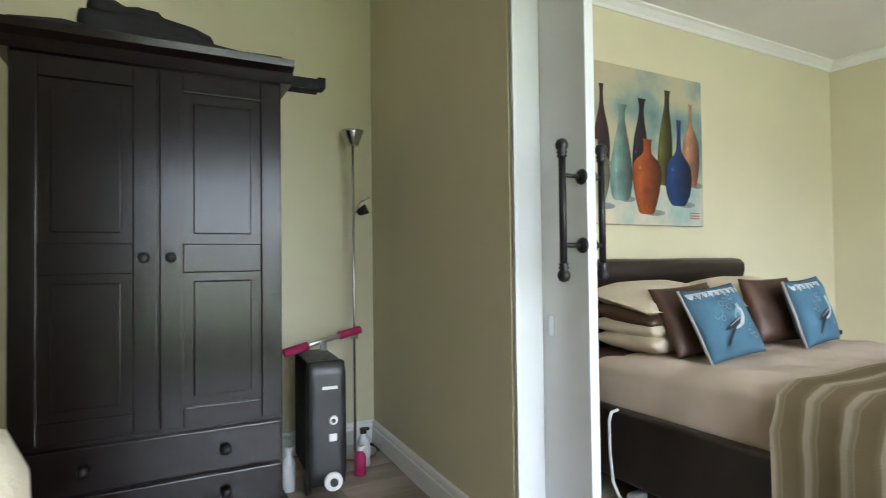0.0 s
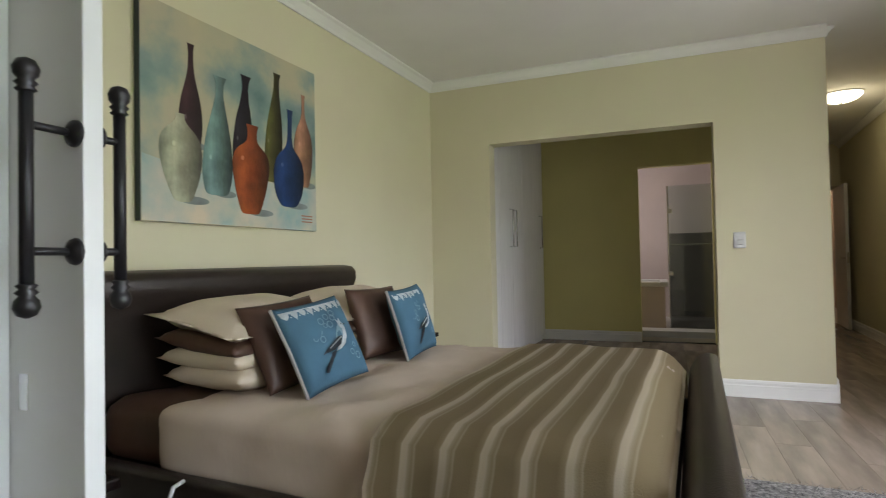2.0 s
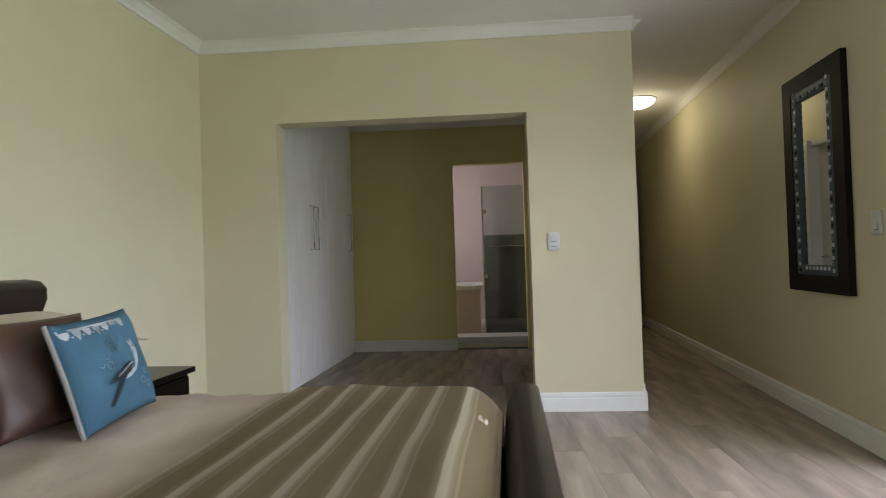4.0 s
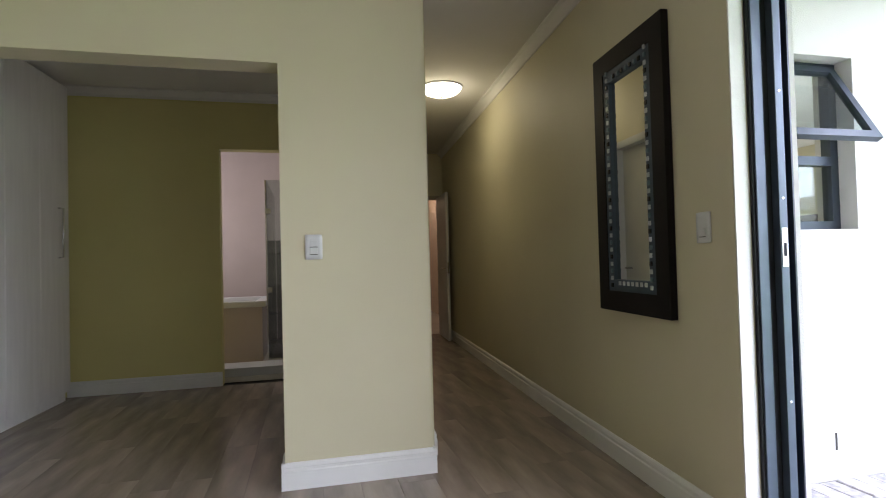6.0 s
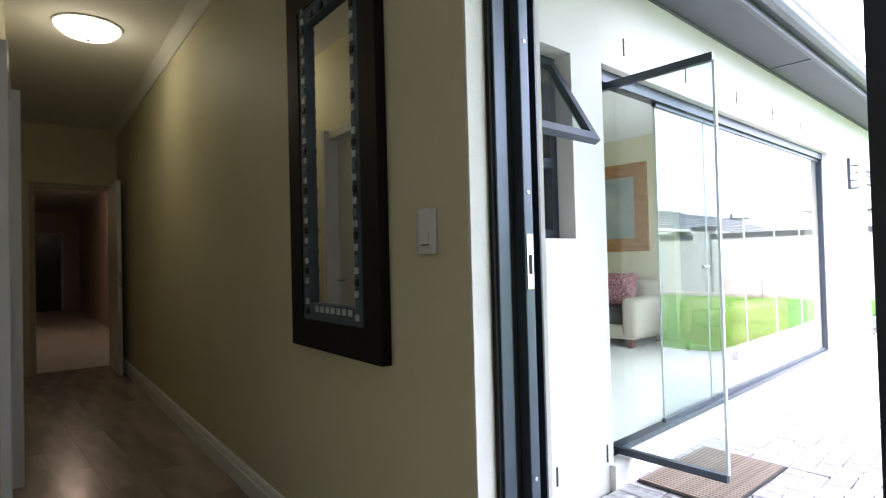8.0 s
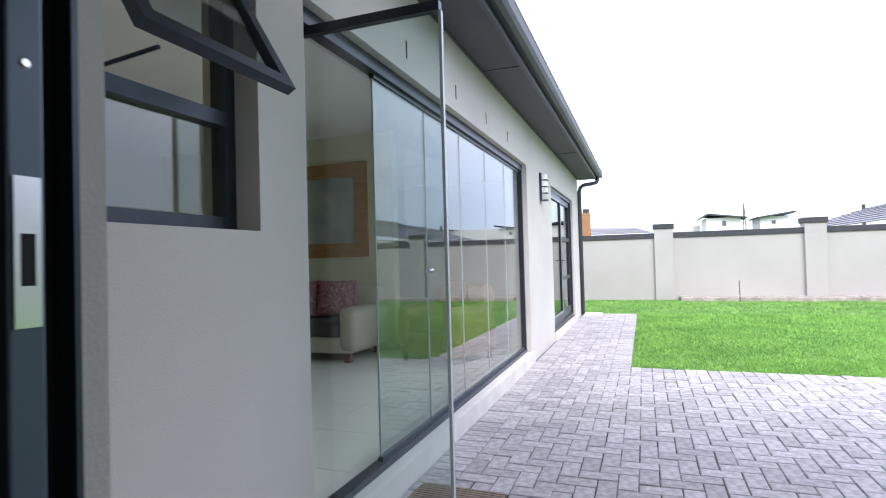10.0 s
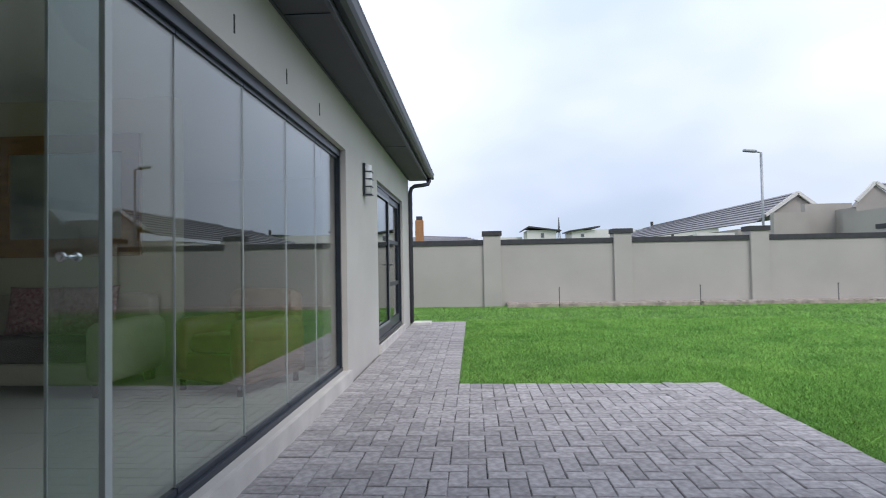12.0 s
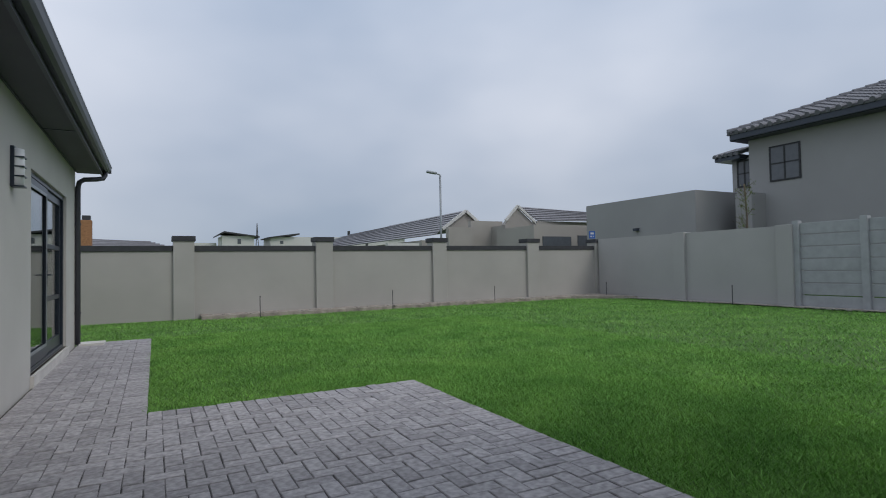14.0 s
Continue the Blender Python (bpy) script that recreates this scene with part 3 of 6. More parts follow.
solid("north_fence", boxes((-9.9, -1.4, 1.5, 1.7, GZ - 0.1, 1.9)), PLASTER3, "plain plastered wall closing the garden", "wall", "structure")
solid("outer_wall_west", boxes((-1.55, -1.35, -1.93, 3.55, -0.3, 3.2)), PLASTER, "grey plastered outside wall", "wall", "structure")
solid("outer_wall_south", boxes((-1.55, 0.2, -1.98, -1.93, -0.3, 3.2), (2.5, 2.9, -1.98, -1.93, -0.3, 3.2), (0.2, 2.5, -1.98, -1.93, -0.3, 0.25), (0.2, 2.5, -1.98, -1.93, 2.16, 3.2), (2.9, 4.607, -1.98, -1.93, 2.16, 3.2)), PLASTER, "grey plastered outside of the bedroom wall", "wall", "structure")
ob = solid("outer_wall_corner", boxes((0.0, 0.66, -0.28, -0.23, -0.3, 3.2)), PLASTER, "grey plastered outside wall beside the door", "wall", "structure")
ob.matrix_world = SKEW
solid("house_roof", boxes((-1.9, 5.2, -2.4, 3.8, 3.2, 3.3)), roofm, "low slate roof over the bedroom wing", "roof", "structure")

# ---- patio of herringbone pavers ----
solid("patio_bed", boxes((1.80, 5.22, -7.66, -1.95, GZ - 0.08, GZ - 0.012), (4.18, 5.22, -13.25, -7.66, GZ - 0.08, GZ - 0.012)), SAND, "dark sand between the pavers", "paving", "structure")


# ---- soft shapes ----
def soft_box(sx, sy, sz, r, n=14, amp=0.006, freq=5.0, seed=0.0):
    """A rounded, slightly uneven block with its base at z = 0."""
    bm = bmesh.new()
    bmesh.ops.create_cube(bm, size=2.0)
    bmesh.ops.subdivide_edges(bm, edges=bm.edges[:], cuts=n, use_grid_fill=True)
    for v in bm.verts:
        p = Vector((v.co.x * sx / 2, v.co.y * sy / 2, v.co.z * sz / 2))
        c = Vector((max(-sx / 2 + r, min(sx / 2 - r, p.x)), max(-sy / 2 + r, min(sy / 2 - r, p.y)), max(-sz / 2 + r, min(sz / 2 - r, p.z))))
        d = p - c
        p = c + d.normalized() * r if d.length > 1e-6 else p
        w = noise.noise(p * freq + Vector((seed, seed, 0))) * amp + noise.noise(p * freq * 3 + Vector((0, seed, seed))) * amp * 0.4
        v.co = p + Vector((0, 0, w)) + (d.normalized() * w if d.length > 1e-6 else Vector())
        v.co.z += sz / 2
    return bm


def puff(u, v, t):
    return t * max(0.0, (1 - abs(u) ** 2.6) * (1 - abs(v) ** 2.6)) ** 0.45


def pillow_mesh(w, h, t, n=22, seed=0.0, flange=0.0, amp=0.012):
    """A cushion in the x-z plane, its bottom edge at z = 0, with drawn-in sides and pointed corners."""
    bm = bmesh.new()
    grid = {}
    for side in (1, -1):
        for i in range(n + 1):
            for j in range(n + 1):
                u, v = 2 * i / n - 1, 2 * j / n - 1
                rim = i in (0, n) or j in (0, n)
                if rim and side == -1:
                    grid[side, i, j] = grid[1, i, j]
                    continue
                pinch = 1 - 0.05 * (1 - v * v) * abs(u), 1 - 0.05 * (1 - u * u) * abs(v)
                fu, fv = u * (1 + flange), v * (1 + flange)
                wob = noise.noise(Vector((u * 2.2 + seed, v * 2.2, seed))) * amp * (1 - max(abs(u), abs(v)) ** 4)
                y = -side * (puff(max(-1, min(1, fu)), max(-1, min(1, fv)), t / 2) + wob) if not rim else 0.0
                grid[side, i, j] = bm.verts.new((u * w / 2 * pinch[0], y, (v * pinch[1] + 1) * h / 2))
    for side in (1, -1):
        for i in range(n):
            for j in range(n):
                q = [grid[side, i, j], grid[side, i + 1, j], grid[side, i + 1, j + 1], grid[side, i, j + 1]]
                try:
                    bm.faces.new(q if side == 1 else q[::-1])
                except ValueError:
                    pass
    return bm


def strip(pts, lift, w, h, t, width=0.0):
    """A flat appliqué on the front of a cushion: an outline in (-1..1) units, laid on its curve."""
    bm = bmesh.new()
    front = []
    for u, v in pts:
        pinch = 1 - 0.05 * (1 - v * v) * abs(u), 1 - 0.05 * (1 - u * u) * abs(v)
        front.append(bm.verts.new((u * w / 2 * pinch[0], -(puff(u, v, t / 2) + lift), (v * pinch[1] + 1) * h / 2)))
    bm.faces.new(front)
    bmesh.ops.solidify(bm, geom=bm.faces[:], thickness=0.002)
    return bm


def ring(cx, cz, rx, rz, wd, n=18):
    out = [(cx + rx * math.cos(2 * math.pi * k / n), cz + rz * math.sin(2 * math.pi * k / n)) for k in range(n)]
    return out


SHEET = material("taupe_cotton_sheet", (0.54, 0.44, 0.36), 0.85, var=0.05, scale=4, bump=0.7, bump_scale=3.2, stretch=(1, 1.8, 1))
CREAMCOT = material("cream_cotton", (0.64, 0.54, 0.42), 0.85, var=0.06, scale=5, bump=0.25, bump_scale=30)
SHEET.node_tree.nodes["Bump"].inputs["Distance"].default_value = 0.02
CREAMCOT.node_tree.nodes["Bump"].inputs["Distance"].default_value = 0.008
BROWNSAT = material("brown_satin", (0.075, 0.036, 0.022), 0.5, var=0.2, scale=6, bump=0.2, bump_scale=24)
BLUECOT = material("blue_cotton", (0.045, 0.125, 0.19), 0.85, var=0.10, scale=9, bump=0.3, bump_scale=260)
LACE = material("pale_embroidery", (0.50, 0.54, 0.56), 0.9, var=0.12, scale=60, bump=0.4, bump_scale=400)
PALEBLUE = material("pale_blue_embroidery", (0.17, 0.28, 0.33), 0.9, var=0.15, scale=60)
BIRDDARK = material("slate_embroidery", (0.045, 0.06, 0.075), 0.9, var=0.2, scale=60)
PIPING = material("grey_piping", (0.32, 0.30, 0.29), 0.9)


def stripes(name):
    """Woven stripes across the throw, by its own length."""
    m = material(name, (0.22, 0.17, 0.095), 0.95, var=0.08, scale=60, bump=0.5, bump_scale=240)
    n, l = m.node_tree.nodes, m.node_tree.links
    b = n["Principled BSDF"]
    tc, sp, ns = n.new("ShaderNodeTexCoord"), n.new("ShaderNodeSeparateXYZ"), n.new("ShaderNodeTexNoise")
    l.new(tc.outputs["Object"], sp.inputs["Vector"])
    ns.inputs["Scale"].default_value = 3.0
    wob, mul, fra, rp = n.new("ShaderNodeMath"), n.new("ShaderNodeMath"), n.new("ShaderNodeMath"), n.new("ShaderNodeValToRGB")
    wob.operation, mul.operation, fra.operation = "MULTIPLY_ADD", "MULTIPLY", "FRACT"
    l.new(ns.outputs["Fac"], wob.inputs[0])
    wob.inputs[1].default_value = 0.02
    l.new(sp.outputs["Y"], wob.inputs[2])
    l.new(wob.outputs[0], mul.inputs[0])
    mul.inputs[1].default_value = 9.5
    l.new(mul.outputs[0], fra.inputs[0])
    l.new(fra.outputs[0], rp.inputs["Fac"])
    e = rp.color_ramp.elements
    e[0].position, e[0].color = 0.0, (0.257, 0.196, 0.108, 1)
    e[1].position, e[1].color = 1.0, (0.257, 0.196, 0.108, 1)
    for p, c in ((0.42, (0.284, 0.216, 0.121, 1)), (0.46, (0.405, 0.331, 0.223, 1)), (0.52, (0.324, 0.250, 0.149, 1)), (0.60, (0.405, 0.331, 0.223, 1)), (0.66, (0.54, 0.46, 0.345, 1)), (0.80, (0.57, 0.49, 0.37, 1)), (0.85, (0.338, 0.257, 0.155, 1))):
        x = e.new(p)
        x.color = c
    for x in e:
        x.color = [min(0.8, c * 1.15) for c in x.color[:3]] + [1]
    l.new(rp.outputs["Color"], b.inputs["Base Color"])
    return m


THROW = stripes("striped_woven_throw")

# ---- bed ----
BED = pose(3.06, 0.13, 0, 0, 0, -3.0)
bed = thing("bed", m=BED, label="dark brown leather sleigh bed with taupe sheet", category="bed")
W2 = 0.91
hb = [(2.28, 0.06), (2.28, 1.02), (2.26, 1.05), (2.20, 1.06), (2.13, 1.05), (2.10, 1.02), (2.10, 0.97), (2.13, 0.90), (2.15, 0.75), (2.15, 0.06)]
part("headboard", prism(hb, "x", -W2, W2), LEATHER, bed, "padded dark leather headboard", bevel=0.028, segs=3, smooth=True)
fb = [(0.10, 0.05), (0.10, 0.42), (0.075, 0.50), (0.03, 0.565), (0.035, 0.595), (0.075, 0.605), (0.12, 0.59), (0.155, 0.53), (0.17, 0.42), (0.17, 0.05)]
part("footboard", prism(fb, "x", -W2, W2), LEATHER, bed, "padded dark leather footboard", bevel=0.022, segs=3, smooth=True)
for s in (-1, 1):
    part("side_rail", boxes((min(s * 0.83, s * 0.77), max(s * 0.83, s * 0.77), 0.17, 2.15, 0.09, 0.40)), LEATHER, bed, bevel=0.02, segs=3, smooth=True)
    for y in (0.135, 2.2):
        part("foot", boxes((s * 0.8 - 0.04, s * 0.8 + 0.04, y - 0.035, y + 0.035, 0, 0.06)), WOODDARK, bed)
part("base", boxes((-0.76, 0.76, 0.19, 2.12, 0.2, 0.37)), LEATHER, bed)
part("mattress", soft_box(1.50, 0.58, 0.225, 0.07, 20, 0.006, 4.5), BROWNSAT, bed, "head of the mattress in a brown satin undersheet", smooth=True, at=pose(0, 1.845, 0.36))
part("top_sheet", soft_box(1.56, 1.60, 0.255, 0.06, 44, 0.013, 4.5), SHEET, bed, "creased taupe sheet tucked over the mattress", smooth=True, at=pose(0, 1.0, 0.352))

bm, n1, n2 = bmesh.new(), 46, 30
prof = [(-0.835, 0.10), (-0.84, 0.50), (-0.81, 0.605), (-0.72, 0.642), (0.72, 0.642), (0.81, 0.605), (0.84, 0.50), (0.835, 0.16)]
seglen = [math.dist(a, b) for a, b in zip(prof, prof[1:])]
rows_ = []
for i in range(n1 + 1):
    s = sum(seglen) * i / n1
    k = 0
    while k < len(seglen) - 1 and s > seglen[k]:
        s -= seglen[k]
        k += 1
    f = min(1, s / seglen[k])
    x, z = (prof[k][0] * (1 - f) + prof[k + 1][0] * f, prof[k][1] * (1 - f) + prof[k + 1][1] * f)
    line = []
    for j in range(n2 + 1):
        y = 0.17 + (0.91 - 0.17) * j / n2
        drop = 0.10 * max(0.0, (0.30 - y) / 0.13) ** 2 if z > 0.5 else 0.0
        w = noise.noise(Vector((x * 3, y * 5, z * 3))) * 0.010
        wx = noise.noise(Vector((x * 2, y * 9, z * 1.5))) * 0.02 * (1 if z < 0.5 else 0)
        line.append(bm.verts.new((x + wx * (1 if x > 0 else -1) + (0.012 if x > 0 else -0.012) * (z < 0.5), y, z - drop + w)))
    rows_.append(line)
for a, b in zip(rows_, rows_[1:]):
    for j in range(n2):
        bm.faces.new((a[j], b[j], b[j + 1], a[j + 1]))
bmesh.ops.solidify(bm, geom=bm.faces[:], thickness=0.012)
throw = thing("bed_throw", m=BED, label="olive and cream striped woven throw across the bed", category="throw")
part("cloth", bm, THROW, throw, smooth=True)
fr = bmesh.new()
rng = random.Random(4)
for k in range(90):
    y = 0.2 + 0.71 * k / 90
    bx(fr, -0.862, -0.858, y, y + 0.004, 0.045 + rng.random() * 0.02, 0.11)
part("fringe", fr, CREAMCOT, throw)


def on_bed(x, y, z, rx, ry, rz):
    return BED @ pose(x, y, z, rx, ry, rz)


TOP = 0.605
for k, (x, y, tilt, roll, yaw) in enumerate(((-0.34, 1.34, 26, -5, -3), (0.38, 1.36, 17, -3, 4))):
    c = thing("cushion", m=on_bed(x, y, TOP + 0.01, -tilt, roll, yaw), label="blue cushion with a white embroidered bird and lace edge", category="cushion", group="blue bird cushions")
    w, h, t = 0.36, 0.345, 0.11
    part("cover", pillow_mesh(w, h, t, seed=3.0 + k), BLUECOT, c, smooth=True)
    for j in range(9):
        u = -0.86 + 0.215 * j
        part("lace_scallop", strip([(u - 0.085, 0.81), (u - 0.075, 0.74), (u - 0.04, 0.69), (u, 0.66 - 0.05 * (j % 2)), (u + 0.04, 0.69), (u + 0.075, 0.74), (u + 0.085, 0.81)], 0.002, w, h, t), LACE, c)
        part("lace_dot", strip(ring(u + 0.107, 0.70, 0.02, 0.02, 0, 8), 0.002, w, h, t), LACE, c)
    part("lace_band", strip([(-0.95, 0.80), (-0.5, 0.79), (0.0, 0.79), (0.5, 0.79), (0.95, 0.80), (0.95, 0.86), (0.5, 0.85), (0.0, 0.85), (-0.5, 0.85), (-0.95, 0.86)], 0.002, w, h, t), LACE, c)
    body = [(-0.05, -0.32), (0.12, -0.30), (0.32, -0.22), (0.46, -0.06), (0.52, 0.12), (0.5, 0.24), (0.42, 0.30), (0.33, 0.27), (0.34, 0.2), (0.4, 0.12), (0.36, 0.0), (0.25, -0.12), (0.1, -0.2)]
    bird = part("bird_body", strip(body, 0.003, w, h, t), LACE, c, "white embroidered bird")
    part("bird_back", strip([(0.33, 0.27), (0.22, 0.16), (0.12, 0.02), (0.02, -0.14), (-0.02, -0.28), (0.1, -0.2), (0.25, -0.12), (0.36, 0.0), (0.4, 0.12), (0.34, 0.2)], 0.0035, w, h, t), PALEBLUE, bird)
    part("bird_wing", strip([(0.3, -0.02), (0.14, -0.02), (-0.12, -0.14), (-0.42, -0.26), (-0.46, -0.30), (-0.1, -0.28), (0.16, -0.2)], 0.0055, w, h, t), BIRDDARK, bird)
    for q in range(3):
        part("wing_feather", strip([(0.24 - 0.1 * q, -0.035 - 0.035 * q), (0.0 - 0.12 * q, -0.115 - 0.045 * q), (0.0 - 0.12 * q, -0.14 - 0.045 * q), (0.24 - 0.1 * q, -0.065 - 0.035 * q)], 0.0075, w, h, t), LACE, bird, "white wing feather")
    part("bird_crest", strip([(0.33, 0.27), (0.30, 0.38), (0.38, 0.31), (0.42, 0.40), (0.46, 0.28)], 0.004, w, h, t), LACE, bird)
    part("bird_tail", strip([(-0.02, -0.28), (-0.16, -0.42), (-0.44, -0.70), (-0.52, -0.68), (-0.46, -0.58), (-0.2, -0.32)], 0.004, w, h, t), BIRDDARK, bird)
    part("beak", strip([(0.5, 0.24), (0.62, 0.22), (0.51, 0.19)], 0.004, w, h, t), BIRDDARK, bird)
    part("eye", strip(ring(0.42, 0.23, 0.022, 0.022, 0, 8), 0.006, w, h, t), BIRDDARK, bird)
    rg = random.Random(20 + k)
    for cx, cz in ((-0.12, 0.42), (0.08, 0.5), (0.26, 0.44), (-0.3, 0.2), (-0.46, 0.08), (-0.28, 0.02), (0.1, 0.3), (0.3, 0.55), (0.45, -0.45), (0.6, -0.3), (0.3, -0.6), (0.62, -0.56), (-0.05, 0.3)):
        fl = bmesh.new()
        r = 0.06 + rg.random() * 0.035
        n = 10
        for q in range(n):
            a0, a1 = 2 * math.pi * q / n, 2 * math.pi * (q + 1) / n
            pts = [(cx + r * math.cos(a0), cz + r * math.sin(a0)), (cx + r * math.cos(a1), cz + r * math.sin(a1)), (cx + r * 0.7 * math.cos(a1), cz + r * 0.7 * math.sin(a1)), (cx + r * 0.7 * math.cos(a0), cz + r * 0.7 * math.sin(a0))]
            one = strip(pts, 0.0015, w, h, t)
            me = bpy.data.meshes.new("tmp")
            one.to_mesh(me)
            one.free()
            fl.from_mesh(me)
            bpy.data.meshes.remove(me)
        part("flower", fl, PALEBLUE, c)
    edge = [(u * w / 2, 0, (v + 1) * h / 2) for u, v in ((-1, -1), (-0.96, 0), (-1, 1))]
    part("piping", tube(edge, 0.007, 6), PIPING, c, "grey piped side seam")
for k, (x, y, tilt, roll, yaw) in enumerate(((-0.36, 1.475, 28, -4, -8), (0.285, 1.50, 20, 0, -8))):
    c = thing("cushion", m=on_bed(x, y, TOP + 0.012, -tilt, roll, yaw), label="plain brown satin cushion leaning behind a blue one", category="cushion", group="brown cushions")
    part("cover", pillow_mesh(0.37, 0.35, 0.11, seed=9.0 + k), BROWNSAT, c, smooth=True)

for sx, hue in ((-0.30, 0), (0.42, 1)):
    for k in range(2):
        p = thing("pillow", m=on_bed(sx - 0.01 * k, 1.77 + 0.02 * k, TOP + 0.05 + 0.07 * k, -90, 0, 2 * k - 2 + 3 * hue), label="cream cotton pillow stacked flat on the bed", category="pillow", group="stacked pillows")
        part("cover", pillow_mesh(0.60, 0.42, 0.14, seed=15.0 + k + 4 * hue), CREAMCOT, p, smooth=True, at=pose(0, 0, -0.21))
    p = thing("pillow", m=on_bed(sx, 1.79, TOP + 0.175, -84, 0, 0), label="brown satin pillow in the stack", category="pillow", group="stacked pillows")
    part("cover", pillow_mesh(0.64, 0.42, 0.13, seed=18.0 + hue), BROWNSAT, p, smooth=True, at=pose(0, 0, -0.21))
    p = thing("pillow", m=on_bed(sx + 0.03, 1.82, TOP + 0.245, -80, 0, -2), label="large cream pillow with a flanged edge on the stack", category="pillow", group="stacked pillows")
    part("cover", pillow_mesh(0.72, 0.48, 0.17, seed=21.0 + hue, flange=0.12), CREAMCOT, p, smooth=True, at=pose(0, 0, -0.25))

# ---- bedside tables ----
def pedestal(x0, x1, y0, y1, top, label):
    p = thing("bedside_table", ((x0 + x1) / 2, (y0 + y1) / 2, 0), label, "bedside table", "bedside tables", rz=-3)
    w, d = (x1 - x0) / 2, (y1 - y0) / 2
    part("table_top", boxes((-w, w, -d, d, top - 0.03, top)), WOODDARK, p, bevel=0.006)
    part("carcass", boxes((-w + 0.03, w - 0.03, -d + 0.03, d - 0.02, 0.12, top - 0.03)), WOODDARK, p)
    for z0, z1 in ((0.15, 0.30), (0.31, top - 0.045)):
        dr = part("drawer", boxes((-w + 0.045, w - 0.045, -d + 0.012, -d + 0.03, z0, z1)), WOODDARK, p, bevel=0.004)
        part("knob", lathe([(0.006, 0), (0.006, 0.012), (0.014, 0.018), (0.010, 0.028)], 12, m=pose(0, -d + 0.012, (z0 + z1) / 2, 90, 0, 0)), CHROME, dr)
    for sx in (-1, 1):
        for sy in (-1, 1):
            part("leg", boxes((sx * (w - 0.05) - 0.02, sx * (w - 0.05) + 0.02, sy * (d - 0.05) - 0.02, sy * (d - 0.05) + 0.02, 0, 0.12)), WOODDARK, p)


pedestal(1.80, 2.10, 1.75, 2.28, 0.50, "dark wooden bedside table beside the bed")
pedestal(4.20, 4.74, 1.90, 2.30, 0.55, "dark wooden bedside table near the corner")

# ---- painting ----
NSK = pose(5.72, 2.343, 0, 0, 0, -3.0)
PW, PH = 1.215, 1.01
art = thing("painting", m=NSK @ pose(-2.985, -0.008, 1.275), label="unframed canvas painting of a row of coloured vases", category="painting")
CANV = material("painted_canvas", (0.10, 0.19, 0.19), 0.6, scale=2.2, bump=0.2, bump_scale=300, color2=(0.50, 0.42, 0.27))
cv = CANV.node_tree.nodes["Color Ramp"].color_ramp.elements
cv.new(0.42).color = (0.22, 0.30, 0.27, 1)
cv.new(0.52).color = (0.42, 0.39, 0.27, 1)
part("canvas", boxes((0, PW, -0.034, 0.0, 0, PH)), CANV, art, "canvas with blurred teal and cream ground", bevel=0.003)
part("canvas_edge", boxes((-0.003, 0.0, -0.034, 0, 0, PH)), material("dark_teal_edge", (0.03, 0.05, 0.05), 0.7), art)
TABLE = material("painted_pale_table", (0.24, 0.38, 0.38), 0.6, scale=5, color2=(0.60, 0.50, 0.37))
part("painted_table", prism([(0.004, 0.004), (PW - 0.004, 0.004), (PW - 0.004, 0.27), (0.9, 0.25), (0.6, 0.29), (0.3, 0.25), (0.004, 0.30)], "y", -0.0355, -0.034), TABLE, art)


def shaded_paint(color, half):
    """Brushed paint that turns from a lit flank through the body colour to a dark flank, as the artist laid it."""
    m = material("vase_paint", color, 0.4, scale=9, var=0.3, bump=0.2, bump_scale=200)
    n, l = m.node_tree.nodes, m.node_tree.links
    b = n["Principled BSDF"]
    base = b.inputs["Base Color"].links[0].from_socket
    tc, sp, ns = n.new("ShaderNodeTexCoord"), n.new("ShaderNodeSeparateXYZ"), n.new("ShaderNodeTexNoise")
    ns.inputs["Scale"].default_value = 12.0
    mr_, ad, rp, mx = n.new("ShaderNodeMapRange"), n.new("ShaderNodeMath"), n.new("ShaderNodeValToRGB"), n.new("ShaderNodeMixRGB")
    ad.operation = "MULTIPLY_ADD"
    ad.inputs[1].default_value = 0.22
    mr_.inputs["From Min"].default_value, mr_.inputs["From Max"].default_value = -half, half
    mr_.inputs["To Min"].default_value, mr_.inputs["To Max"].default_value = -0.11, 0.89
    l.new(tc.outputs["Object"], sp.inputs["Vector"])
    l.new(sp.outputs["X"], mr_.inputs["Value"])
    l.new(ns.outputs["Fac"], ad.inputs[0])
    l.new(mr_.outputs["Result"], ad.inputs[2])
    e = rp.color_ramp.elements
    e[0].position, e[0].color = 0.0, (0.45, 0.5, 0.5, 1)
    e[1].position, e[1].color = 1.0, (0.12, 0.11, 0.11, 1)
    for p, c in ((0.3, 1.08), (0.42, 0.85), (0.7, 0.42)):
        e.new(p).color = (c, c, c, 1)
    mx.blend_type, mx.inputs["Fac"].default_value = "MULTIPLY", 1.0
    l.new(ad.outputs[0], rp.inputs["Fac"])
    l.new(base, mx.inputs["Color1"])
    l.new(rp.outputs["Color"], mx.inputs["Color2"])
    l.new(mx.outputs["Color"], b.inputs["Base Color"])
    return m


def smooth_curve(ctl, n=5):
    """Points along a flowing line through a few given ones."""
    out = []
    for k in range(len(ctl) - 1):
        p0, p1, p2, p3 = (Vector(ctl[max(0, min(len(ctl) - 1, k + d))]) for d in (-1, 0, 1, 2))
        for j in range(n):
            t = j / n
            out.append(0.5 * (2 * p1 + (p2 - p0) * t + (2 * p0 - 5 * p1 + 4 * p2 - p3) * t * t + (3 * p1 - p0 - 3 * p2 + p3) * t ** 3))
    return [(p.x, p.y) for p in out] + [tuple(ctl[-1])]


